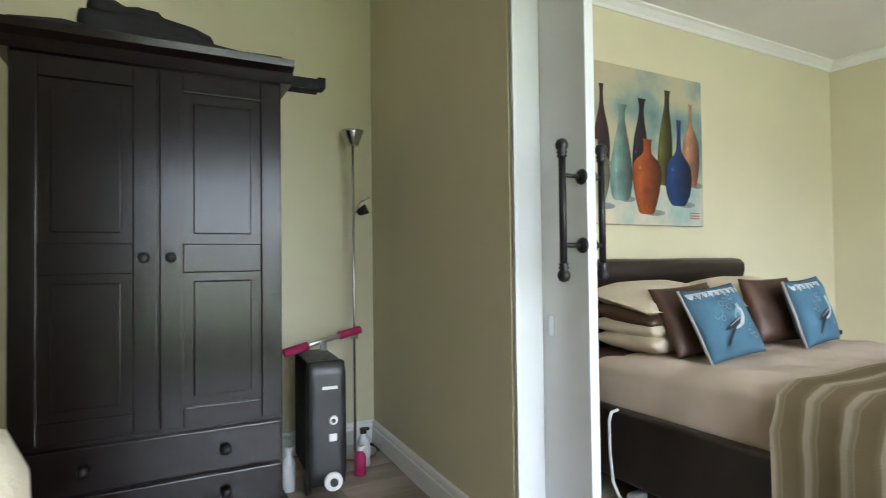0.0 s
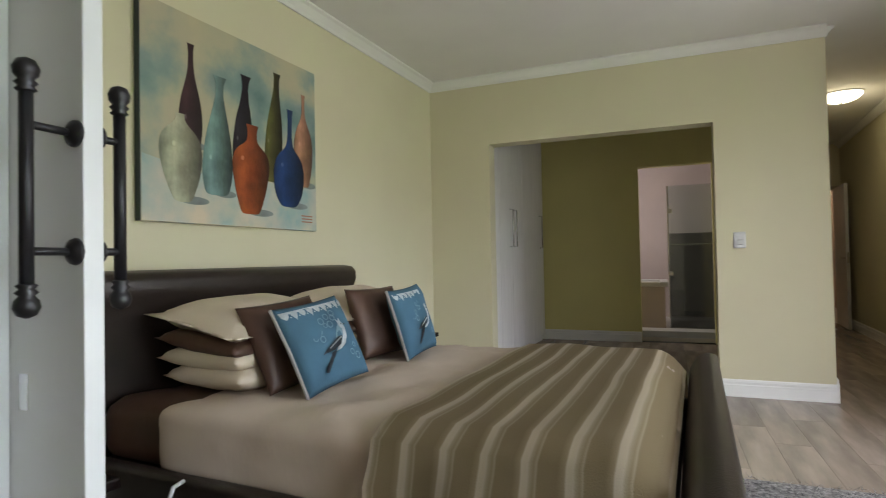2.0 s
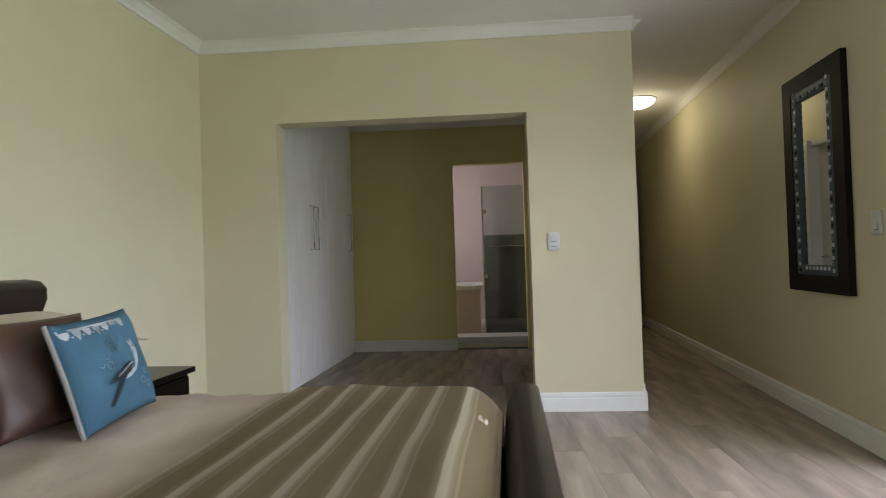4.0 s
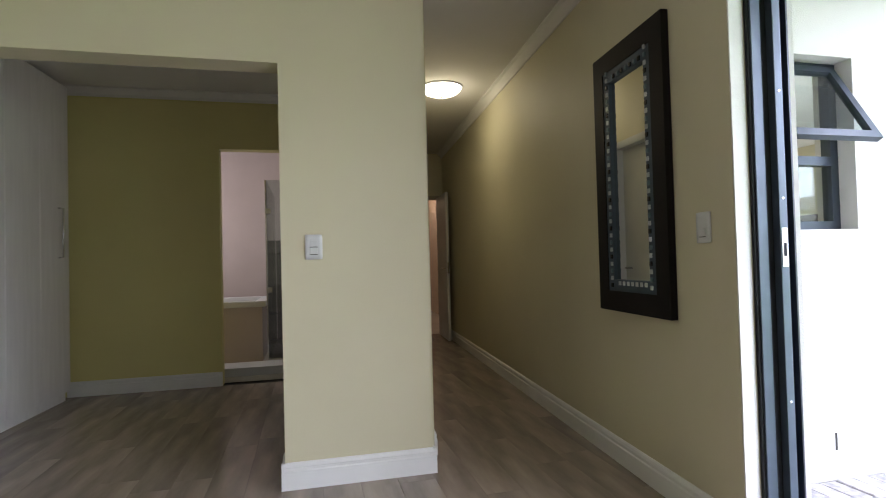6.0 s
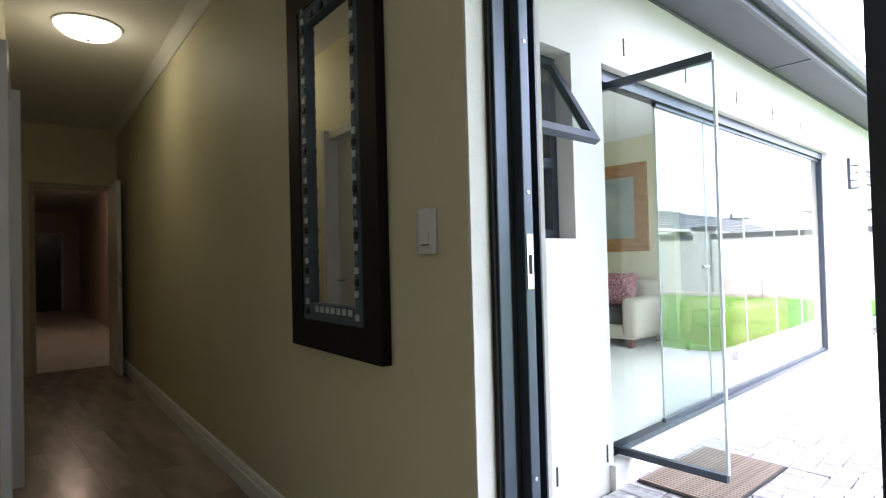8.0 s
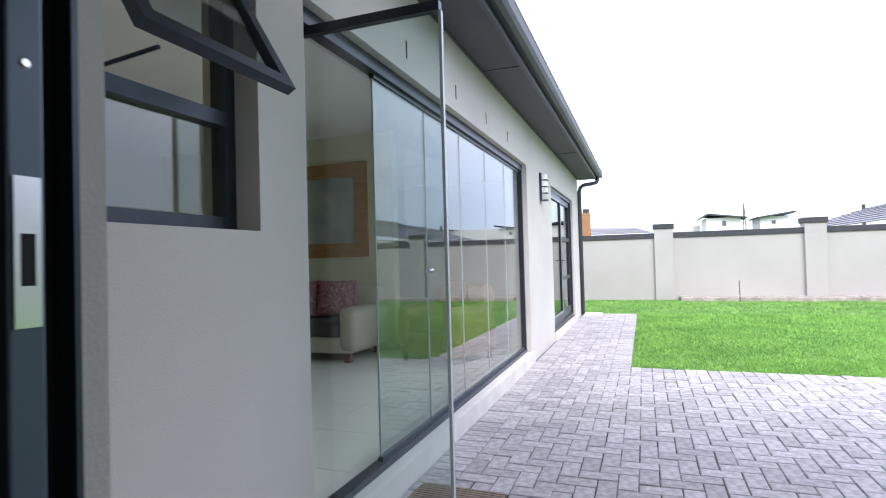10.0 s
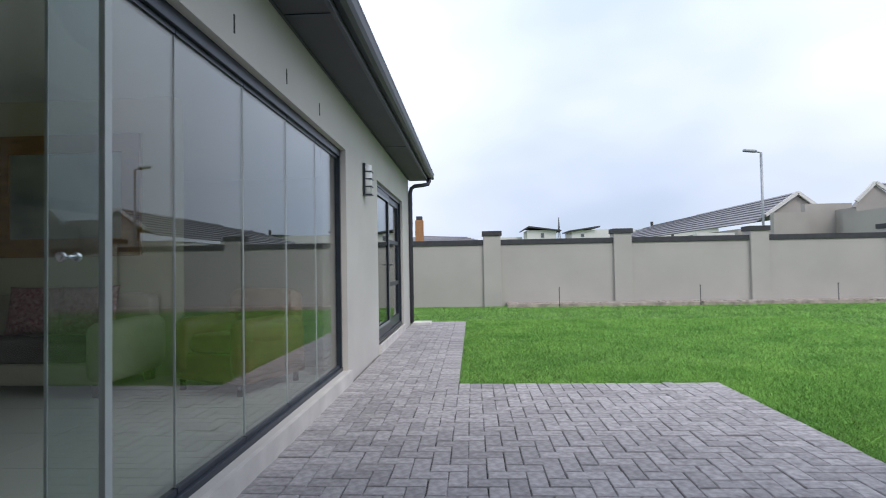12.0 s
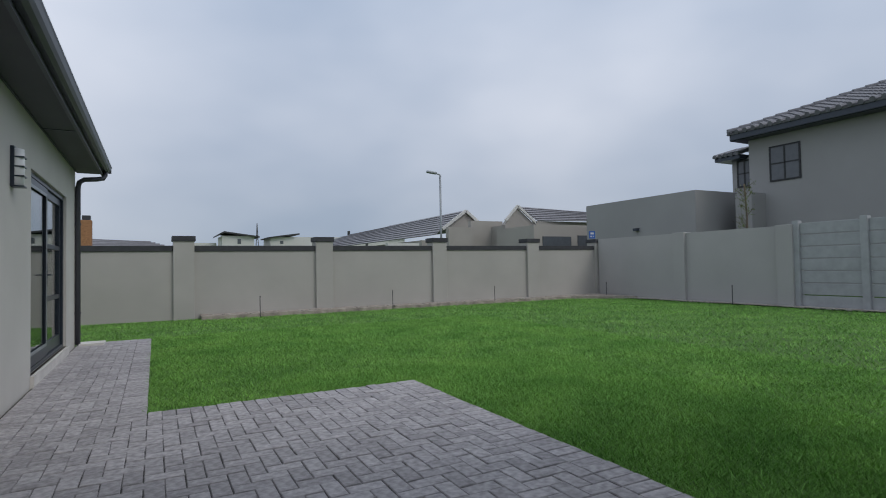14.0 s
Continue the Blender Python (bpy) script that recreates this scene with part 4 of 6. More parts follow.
def painted_vase(cx, lean, prof, color, depth):
    """A vase outline from (height, half width) pairs, flat as paint on the canvas; lean shifts its top sideways."""
    prof = ((prof[0][0] - 0.012, prof[0][1] * 0.55), *prof)
    b, t = prof[0][0], prof[-1][0]
    ctl = smooth_curve(prof)
    mid = lambda z: lean * (z - b) / (t - b)
    right = [(mid(z) + w, z - b) for z, w in ctl]
    left = [(mid(z) - w, z - b) for z, w in ctl][::-1]
    hw = max(w for z, w in prof)
    zb = [z for z, w in prof if w == hw][0] - b
    v = part("painted_vase", prism(right + left, "y", -0.036 - depth, -0.0345), shaded_paint(color, hw), art, at=pose(cx, 0, b))
    hi = [(-hw * 0.42 + hw * 0.08 * math.cos(a), zb + 0.05 + 0.012 * math.sin(a)) for a in [2 * math.pi * k / 12 for k in range(12)]]
    mh = material("vase_highlight", [min(0.7, c * 1.3 + 0.06) for c in color], 0.4)
    part("painted_highlight", prism(hi, "y", -0.0364 - depth, -0.036 - depth), mh, v)
    sh = [(hw * (0.55 + 0.75 * math.cos(a)), 0.012 + 0.02 * math.sin(a)) for a in [2 * math.pi * k / 16 for k in range(16)]]
    part("painted_shadow", prism(sh, "y", -0.0358, -0.0345), VSHADE, v)


VSHADE = material("painted_table_shadow", (0.16, 0.19, 0.18), 0.6, var=0.3, scale=9)
painted_vase(0.262, 0.005, ((0.38, 0.055), (0.46, 0.068), (0.53, 0.066), (0.60, 0.055), (0.66, 0.038), (0.72, 0.022), (0.78, 0.015), (0.84, 0.015), (0.87, 0.021)), (0.05, 0.018, 0.022), 0.0)
painted_vase(0.217, -0.015, ((0.112, 0.05), (0.16, 0.075), (0.23, 0.102), (0.32, 0.118), (0.39, 0.112), (0.435, 0.082), (0.465, 0.045), (0.49, 0.026), (0.518, 0.024)), (0.40, 0.40, 0.28), 0.0008)
painted_vase(0.420, 0.024, ((0.163, 0.07), (0.21, 0.088), (0.29, 0.097), (0.41, 0.085), (0.50, 0.066), (0.58, 0.045), (0.66, 0.026), (0.72, 0.026), (0.762, 0.042)), (0.17, 0.29, 0.27), 0.0004)
painted_vase(0.586, 0.036, ((0.32, 0.055), (0.42, 0.068), (0.52, 0.062), (0.60, 0.050), (0.67, 0.032), (0.745, 0.021), (0.79, 0.026), (0.82, 0.038)), (0.018, 0.015, 0.025), 0.0004)
painted_vase(0.818, 0.048, ((0.279, 0.046), (0.36, 0.064), (0.45, 0.070), (0.54, 0.066), (0.63, 0.056), (0.73, 0.037), (0.80, 0.024), (0.87, 0.022), (0.905, 0.030)), (0.10, 0.10, 0.025), 0.0004)
painted_vase(1.094, 0.002, ((0.281, 0.048), (0.38, 0.075), (0.48, 0.086), (0.56, 0.080), (0.62, 0.060), (0.67, 0.032), (0.72, 0.016), (0.80, 0.013), (0.84, 0.018)), (0.42, 0.20, 0.12), 0.0004)
painted_vase(0.648, 0.018, ((0.083, 0.066), (0.14, 0.092), (0.22, 0.117), (0.32, 0.135), (0.385, 0.128), (0.425, 0.098), (0.455, 0.055), (0.48, 0.037), (0.53, 0.036), (0.561, 0.045)), (0.33, 0.07, 0.016), 0.0012)
painted_vase(0.956, 0.018, ((0.146, 0.07), (0.19, 0.105), (0.25, 0.125), (0.33, 0.132), (0.40, 0.118), (0.445, 0.085), (0.48, 0.045), (0.52, 0.024), (0.60, 0.017), (0.68, 0.018), (0.718, 0.025)), (0.012, 0.05, 0.16), 0.0012)
for k in range(3):
    part("painted_mark", boxes((PW * 0.93 - 0.06, PW * 0.93 + 0.04, -0.0362, -0.0345, 0.05 + 0.018 * k, 0.058 + 0.018 * k)), material("signature_red", (0.35, 0.16, 0.10), 0.6), art)

# ---- wardrobe corner ----
WARD = pose(1.043, 2.44, -0.127, 0, 0, -4.0) @ Matrix.Diagonal((1.09, 1.12, 1.098, 1))
wr = thing("wardrobe", m=WARD, label="dark stained two door wardrobe with panelled doors and drawers", category="wardrobe")
part("carcass", boxes((-0.86, 0, 0.022, 0.52, 0.175, 1.80)), WOODDARK, wr)
part("plinth", boxes((-0.88, 0.02, 0.0, 0.53, 0.116, 0.175)), WOODDARK, wr, bevel=0.006)
corn = [(0.53, 1.78), (0.0, 1.78), (-0.012, 1.80), (-0.02, 1.815), (-0.045, 1.835), (-0.05, 1.86), (-0.03, 1.865), (0.53, 1.865)]
part("cornice", prism(corn, "x", -0.90, 0.04), WOODDARK, wr)
for x0, x1, kx in ((-0.855, -0.434, -0.475), (-0.426, -0.005, -0.39)):
    d = part("door", boxes((x0 + 0.07, x1 - 0.07, 0.010, 0.02, 0.565, 1.705)), WOODDARK, wr)
    for u in (x0, x1 - 0.075):
        part("door_stile", boxes((u, u + 0.075, 0, 0.022, 0.50, 1.77)), WOODDARK, d, bevel=0.004)
    for w0, w1 in ((1.70, 1.77), (1.05, 1.155), (0.50, 0.57)):
        part("door_rail", boxes((x0 + 0.075, x1 - 0.075, 0, 0.0215, w0, w1)), WOODDARK, d, bevel=0.004)
    for z0, z1 in ((1.19, 1.665), (0.605, 1.02)):
        part("raised_field", boxes((x0 + 0.11, x1 - 0.11, 0.003, 0.012, z0, z1)), WOODDARK, d, bevel=0.007)
    part("knob", lathe([(0.008, 0), (0.008, 0.014), (0.018, 0.022), (0.018, 0.032), (0.010, 0.038)], 16, m=pose(kx, 0, 1.105, 90, 0, 0)), BLACKIRON, d, "round black knob", smooth=True)
for z0, z1 in ((0.33, 0.48), (0.185, 0.318)):
    d = part("drawer", boxes((-0.852, -0.008, 0.0, 0.022, z0, z1)), WOODDARK, wr, bevel=0.005)
    for kx in (-0.65, -0.21):
        part("knob", lathe([(0.008, 0), (0.008, 0.014), (0.018, 0.022), (0.010, 0.034)], 14, m=pose(kx, 0, (z0 + z1) / 2, 90, 0, 0)), BLACKIRON, d, smooth=True)
BAGM = material("black_bag_fabric", (0.014, 0.014, 0.016), 0.85, var=0.2, scale=14, bump=0.4, bump_scale=120)
bag = thing("travel_bag", m=WARD @ pose(-0.47, 0.22, 1.866, 0, 0, 6), label="limp black fabric bag lying on the wardrobe", category="bag")
part("bag_body", soft_box(0.46, 0.30, 0.12, 0.05, 10, 0.03, 5.0, 2.0), BAGM, bag, smooth=True)
part("bag_flap", soft_box(0.22, 0.24, 0.07, 0.03, 8, 0.02, 6.0, 5.0), BAGM, bag, smooth=True, at=pose(-0.08, 0, 0.10, 0, 8, 0))
case = thing("blanket_case", m=WARD @ pose(-0.43, 0.25, 1.866), label="flat black storage bag under the other one", category="bag")
part("case_body", soft_box(0.90, 0.42, 0.045, 0.02, 10, 0.012, 5.0, 8.0), BAGM, case, smooth=True)
rack = thing("folded_stand", m=WARD @ pose(0.0, 0.20, 1.825, 0, 0, 0), label="long black folded stand jutting off the wardrobe", category="stand")
part("stand_bar", boxes((0.02, 0.20, -0.04, 0.04, 0.0, 0.05)), BAGM, rack, bevel=0.008)
part("stand_end", boxes((0.19, 0.225, -0.035, 0.035, 0.012, 0.06)), BAGM, rack, bevel=0.006)

heater = thing("oil_heater", label="black oil filled radiator heater with round dials", category="heater", m=pose(1.25, 2.54, -0.127, 0, 0, -8) @ Matrix.Diagonal((1.12, 1.12, 1.12, 1)))
BLKPL = material("black_enamel", (0.010, 0.010, 0.011), 0.4, var=0.2, scale=12)
for k in range(7):
    part("fin", soft_box(0.022, 0.42, 0.45, 0.010, 6, 0.0), BLKPL, heater, smooth=True, at=pose(0, 0.05 * k - 0.02, 0.20) @ pose(0, 0, 0, 0, 0, 90) @ Matrix.Diagonal((1, 0.33, 1, 1)))
part("control_box", soft_box(0.155, 0.06, 0.49, 0.02, 8, 0.0), BLKPL, heater, smooth=True, at=pose(0, -0.06, 0.18))
DIAL = material("white_dial", (0.7, 0.7, 0.68), 0.4)
for z, r in ((0.44, 0.018), (0.20, 0.036)):
    dl = part("dial", lathe([(r, 0), (r, 0.012), (r * 0.9, 0.016)], 20, m=pose(0.02, -0.09, z, 90, 0, 0)), DIAL, heater, "white round dial")
    part("dial_grip", lathe([(r * 0.45, 0.016), (r * 0.45, 0.022)], 14, m=pose(0.02, -0.09, z, 90, 0, 0)), BLKPL, dl)
part("switch", boxes((0.004, 0.036, -0.094, -0.088, 0.355, 0.385)), DIAL, heater, "white rocker switch", bevel=0.003)
part("label_plate", boxes((-0.02, 0.04, -0.092, -0.089, 0.56, 0.572)), DIAL, heater)
part("grille", boxes(*[(-0.065, 0.065, -0.03 + 0.022 * k, -0.02 + 0.022 * k, 0.655, 0.665) for k in range(14)]), BLKPL, heater)
for s in (-1, 1):
    part("castor", lathe([(0.02, -0.01), (0.025, 0), (0.02, 0.01)], 12, m=pose(s * 0.06, 0.02, 0.139, 0, 90, 0)), BLKPL, heater)
    part("castor_bracket", boxes((s * 0.06 - 0.01, s * 0.06 + 0.01, 0.005, 0.035, 0.139, 0.21)), BLKPL, heater)

PINK = material("pink_foam_grip", (0.36, 0.012, 0.085), 0.7, var=0.1, scale=30, bump=0.2)
ALUB = material("pale_aluminium", (0.62, 0.64, 0.65), 0.28, 0.9, var=0.05)
sc = thing("kick_scooter", label="child's kick scooter with pink handle grips", category="scooter", m=pose(1.345, 2.76, 0, 0, 0, 8) @ Matrix.Diagonal((1.1, 1.1, 0.95, 1)))
part("stem", tube([(0, 0, 0.10), (0, 0.03, 0.70)], 0.016, 10), ALUB, sc, smooth=True)
hbm = part("handlebar", tube([(-0.17, 0.02, 0.665), (0, 0.03, 0.70), (0.17, 0.02, 0.735)], 0.013, 10), ALUB, sc, smooth=True)
part("grip", tube([(-0.19, 0.02, 0.66), (-0.08, 0.025, 0.683)], 0.021, 12), PINK, hbm, "pink foam grip", smooth=True)
part("grip", tube([(0.08, 0.025, 0.717), (0.19, 0.02, 0.74)], 0.021, 12), PINK, hbm, "pink foam grip", smooth=True)
part("deck", boxes((-0.05, 0.05, -0.02, 0.12, 0.07, 0.10)), ALUB, sc, bevel=0.01)
for y in (0.0, 0.11):
    part("wheel", lathe([(0.03, -0.012), (0.05, -0.010), (0.05, 0.010), (0.03, 0.012)], 18, m=pose(0, y, 0.05, 0, 90, 0)), BLKPL, sc, smooth=True)

fl = thing("floor_lamp", label="slim chrome standing lamp with a small bowl shade", category="floor lamp", m=pose(1.58, 2.965, 0) @ Matrix.Diagonal((1.08, 1.08, 1.025, 1)))
part("base_plate", lathe([(0.11, 0), (0.11, 0.012), (0.02, 0.022)], 24), CHROME, fl, smooth=False)
part("pole", tube([(0, 0, 0.02), (0, 0, 1.68)], 0.007, 10), CHROME, fl, smooth=True)
part("shade", lathe([(0.018, 1.665), (0.03, 1.67), (0.052, 1.735), (0.058, 1.75), (0.054, 1.75), (0.028, 1.68)], 24), CHROME, fl, "brushed metal bowl shade", smooth=True)
part("reading_arm", tube([(0, 0, 1.28), (0.03, -0.02, 1.36), (0.075, -0.05, 1.385)], 0.005, 8), CHROME, fl)
part("reading_head", lathe([(0.012, 0), (0.02, 0.01), (0.028, 0.055), (0.024, 0.055)], 16, m=pose(0.02, -0.01, 1.30, 30, 60, 0)), BLACKIRON, fl, smooth=True)
part("switch_clip", boxes((-0.014, 0.014, -0.014, 0.014, 0.62, 0.65)), CHROME, fl)


def bottle(x, y, h, r, body, cap, label):
    b = thing("spray_bottle", (x, y, 0), label, "bottle", "cleaning bottles")
    part("body", lathe([(r, 0), (r, h * 0.6), (r * 0.85, h * 0.72), (r * 0.4, h * 0.82), (r * 0.4, h * 0.86)], 16), body, b, smooth=True)
    part("cap", lathe([(r * 0.5, h * 0.86), (r * 0.55, h), (r * 0.3, h)], 12), cap, b)
    part("trigger", boxes((-r * 0.2, r * 0.9, -0.008, 0.008, h * 0.93, h)), cap, b)


CLEAR = material("pale_plastic", (0.6, 0.62, 0.62), 0.3)
bottle(1.553, 2.787, 0.19, 0.034, CLEAR, BLKPL, "clear spray bottle with a black cap on the floor")
bottle(1.486, 2.675, 0.14, 0.03, PINK, DIAL, "pink and white cleaning bottle on the floor")
bottle(1.13, 2.68, 0.2, 0.03, CLEAR, DIAL, "pale plastic bottle beside the heater")

ARM = material("beige_linen", (0.50, 0.46, 0.36), 0.9, var=0.06, scale=14, bump=0.3, bump_scale=180)
ch = thing("armchair", (0.04, 1.38, 0.0), "beige upholstered armchair with a rounded arm", "armchair", rz=12)
part("arm", soft_box(0.22, 0.70, 0.65, 0.105, 10, 0.004), ARM, ch, smooth=True, at=pose(0.12, 0.0, 0.05))
part("arm", soft_box(0.18, 0.70, 0.62, 0.09, 10, 0.004), ARM, ch, smooth=True, at=pose(-0.62, 0.0, 0.05))
part("seat", soft_box(0.58, 0.66, 0.30, 0.07, 10, 0.006), ARM, ch, smooth=True, at=pose(-0.25, 0.0, 0.12))
part("back", soft_box(0.90, 0.2, 0.82, 0.09, 10, 0.006), ARM, ch, smooth=True, at=pose(-0.25, -0.42, 0.05))
for sx in (-0.62, 0.12):
    for sy in (-0.4, 0.28):
        part("leg", boxes((sx - 0.03, sx + 0.03, sy - 0.03, sy + 0.03, 0, 0.07)), WOODDARK, ch)

# pocket door with twin pull handles
pd = thing("door_2", (1.725, 1.34, 0.0), "white sliding door leaf drawn into the wall, black pull handles", "door", kind="structure")
part("leaf", boxes((-0.02, 0.02, 0.0, 0.235, 0.012, 2.30)), WHITE, pd, bevel=0.003)
part("head_rail", boxes((-0.035, 0.035, -0.2, 0.225, 2.30, 2.36)), WHITE, pd)
for s, o in ((-1, 0.105), (1, 0.07)):
    hd = part("pull_handle", tube([(s * o, 0.022, 1.05), (s * o, 0.022, 1.38)], 0.0115, 12), BLACKIRON, pd, "black iron pull handle", smooth=True)
    for z, q in ((1.38, 1), (1.05, -1)):
        part("finial", lathe([(0.0115, 0), (0.017, 0.004), (0.012, 0.010), (0.018, 0.016), (0.012, 0.022), (0.019, 0.03), (0.021, 0.042), (0.015, 0.055), (0.004, 0.06)], 14, m=pose(s * o, 0.022, z, 0 if q > 0 else 180, 0, 0)), BLACKIRON, hd, smooth=True)
    for z in (1.105, 1.325):
        part("standoff", tube([(s * o, 0.022, z), (s * 0.03, 0.022, z)], 0.0075, 10), BLACKIRON, hd, smooth=True)
        part("rose", lathe([(0.026, 0.0), (0.024, 0.006), (0.009, 0.016)], 16, m=pose(s * 0.02, 0.022, z, 0, s * 90, 0)), BLACKIRON, hd, smooth=True)
part("keyhole", boxes((-0.0225, -0.02, 0.16, 0.185, 0.80, 0.87)), CHROME, pd, bevel=0.0008)
part("jamb", boxes((-0.14, -0.022, 0.215, 0.225, 0.0, CH)), WHITE, pd)
part("jamb", boxes((0.022, 0.04, 0.215, 0.225, 0.0, CH)), WHITE, pd)

# cable and adapter under the bed
cab = thing("adapter_cable", (2.262, 1.76, 0.0), "white cable hanging from the bed to a plug on the floor", "cable")
part("cable", tube([(0.05, 0.0, 0.40), (0.01, 0.0, 0.395), (-0.006, 0.0, 0.36), (-0.004, 0.0, 0.22), (0.006, -0.005, 0.10), (0.03, -0.02, 0.03), (0.06, -0.03, 0.012), (0.12, -0.03, 0.012)], 0.007, 8), WHITE, cab, smooth=True)
part("plug", soft_box(0.09, 0.05, 0.035, 0.012, 4, 0.0), WHITE, cab, smooth=True, at=pose(0.13, -0.03, 0))

# ---- mirror and switches ----
mr = thing("wall_mirror", m=SKEW @ pose(0.37, 0.002, 0.815), label="tall mirror in a wide dark frame with beaded edge", category="mirror")
MFR = material("black_brown_frame", (0.008, 0.006, 0.006), 0.55, var=0.2, scale=8, spec=0.2)
MBL = material("slate_blue_strip", (0.045, 0.075, 0.105), 0.4, var=0.15, scale=20)
MIRR = bpy.data.materials.new("mirror_silver")
MIRR.use_nodes = True
mb = MIRR.node_tree.nodes["Principled BSDF"]
mb.inputs["Base Color"].default_value, mb.inputs["Metallic"].default_value, mb.inputs["Roughness"].default_value = (0.82, 0.84, 0.80, 1), 1.0, 0.015
MW, MH, f1, f2 = 0.675, 1.37, 0.105, 0.165
part("frame", boxes((0, f1, 0, 0.035, 0, MH), (MW - f1, MW, 0, 0.035, 0, MH), (f1, MW - f1, 0, 0.035, 0, f1), (f1, MW - f1, 0, 0.035, MH - f1, MH)), MFR, mr, "wide black-brown flat frame")
part("inner_strip", boxes((f1, f2, 0, 0.03, f1, MH - f1), (MW - f2, MW - f1, 0, 0.03, f1, MH - f1), (f2, MW - f2, 0, 0.03, f1, f2), (f2, MW - f2, 0, 0.03, MH - f2, MH - f1)), MBL, mr, "slate blue inner strip")
part("mirror_glass", boxes((f2, MW - f2, 0, 0.012, f2, MH - f2)), MIRR, mr)
BEADS = [material("pearl_bead", (0.55, 0.60, 0.61), 0.25), material("black_bead", (0.01, 0.012, 0.015), 0.2), material("teal_bead", (0.10, 0.17, 0.20), 0.3)]
bead_meshes = [mesh_of(boxes((-0.010, 0.010, 0, 0.007, -0.011, 0.011)), "bead", m, bevel=0.003) for m in BEADS]
spots = [((f1 + f2) / 2 + 0.012, f1 + 0.03 + 0.0375 * k) for k in range(31)] + [(MW - (f1 + f2) / 2 - 0.012, f1 + 0.03 + 0.0375 * k) for k in range(31)]
spots += [(f2 + 0.03 + 0.042 * k, z) for k in range(7) for z in ((f1 + f2) / 2 + 0.012, MH - (f1 + f2) / 2 - 0.012)]
for k, (u, z) in enumerate(spots):
    b = new("bead", bead_meshes[(0, 2, 0, 1)[k % 4]])
    b.parent = mr
    b.matrix_basis = pose(u, 0.03, z)


def light_switch(m, n, label):
    s = thing("light_switch", m=m, label=label, category="light switch", group="light switches")
    part("plate", soft_box(0.085, 0.012, 0.125, 0.005, 4, 0.0), WHITE, s, smooth=True, at=pose(0, 0, -0.0625))
    for k in range(n):
        part("rocker", boxes((-0.018, 0.018, -0.0095, -0.005, -0.035 + 0.037 * k, -0.003 + 0.037 * k)), WHITE, s, bevel=0.002)
        part("rocker_gap", boxes((-0.019, 0.019, -0.0068, -0.0055, -0.039 + 0.037 * k, -0.036 + 0.037 * k)), DARKGAP, s)


light_switch(pose(XE - 0.006, -0.195, 1.187, 0, 0, -90), 2, "white two gang light switch on the pier")
light_switch(SKEW @ pose(0.17, 0.006, 1.207, 0, 0, 180), 1, "tall white light switch beside the mirror")

# ---- passage: ceiling light, doors ----
SHADE = emission("lit_opal_glass", (1.0, 0.96, 0.72), 0.5)
cl = thing("ceiling_light", (7.82, -1.41, CH), "round opal glass ceiling light, switched on", "ceiling light")
part("shade", lathe([(0.03, -0.085), (0.09, -0.078), (0.15, -0.055), (0.185, -0.022), (0.19, -0.008)], 32), SHADE, cl, "glowing opal glass bowl", smooth=True)
part("rim", lathe([(0.15, -0.01), (0.2, -0.01), (0.2, 0.0), (0.15, 0.0)], 32), WHITE, cl)
part("finial", lathe([(0.008, -0.1), (0.012, -0.09), (0.008, -0.083)], 10), CHROME, cl)
bulb = new("ceiling_bulb", bpy.data.lights.new("ceiling_bulb", "POINT"))
bulb.data.energy, bulb.data.color, bulb.data.shadow_soft_size = 0.36, (1.0, 0.92, 0.62), 0.12
bulb.location = (7.82, -1.41, CH - 0.24)

d3 = thing("door_3", m=SKEW @ pose(5.52, 0.06, 0), label="white passage door standing open", category="door", kind="structure")
part("leaf", boxes((0, 0.78, 0.0, 0.04, 0.01, 2.04)), WHITE, d3, bevel=0.003)
part("handle", tube([(0.06, 0.04, 1.0), (0.06, 0.085, 1.0), (0.16, 0.085, 1.0)], 0.009, 8), CHROME, d3)
part("lock_plate", boxes((-0.003, 0.001, 0.01, 0.03, 0.93, 1.08)), CHROME, d3)
d3f = thing("door_frame", m=SKEW @ pose(6.3, 0, 0), label="painted frame round the passage doorway", category="door frame", kind="structure")
part("frame", boxes((-0.012, 0.13, 0.0, 0.05, 0, 2.08), (-0.012, 0.13, 0.77, 0.82, 0, 2.08), (-0.012, 0.13, 0.05, 0.77, 2.03, 2.08)), material("dull_cream_frame", (0.42, 0.35, 0.27), 0.5), d3f)
d4 = thing("door_4", m=SKEW @ pose(1.85, 0.955, 0), label="white door in the passage wall", category="door", kind="structure")
part("frame", boxes((-0.03, 0.03, -0.035, 0.12, 0, 2.08), (0.74, 0.80, -0.075, 0.12, 0, 2.08), (0.03, 0.74, -0.035, 0.12, 2.02, 2.08)), WHITE, d4, bevel=0.003)
part("leaf", boxes((0.03, 0.74, 0.03, 0.07, 0.01, 2.02)), WHITE, d4)
part("handle", tube([(0.66, 0.03, 1.0), (0.66, -0.02, 1.0), (0.56, -0.02, 1.0)], 0.009, 8), CHROME, d4)
d5 = thing("door_5", m=SKEW @ pose(17.2, 0.05, 0), label="dark wooden door at the end of the passage", category="door", kind="structure")
part("leaf", boxes((-0.05, -0.01, 0.0, 0.85, 0.01, 2.05)), WOODDARK, d5)
part("frame", boxes((-0.04, -0.002, -0.07, 0.0, 0, 2.12), (-0.04, -0.002, 0.85, 0.92, 0, 2.12), (-0.04, -0.002, 0.0, 0.85, 2.05, 2.12)), WHITE, d5)
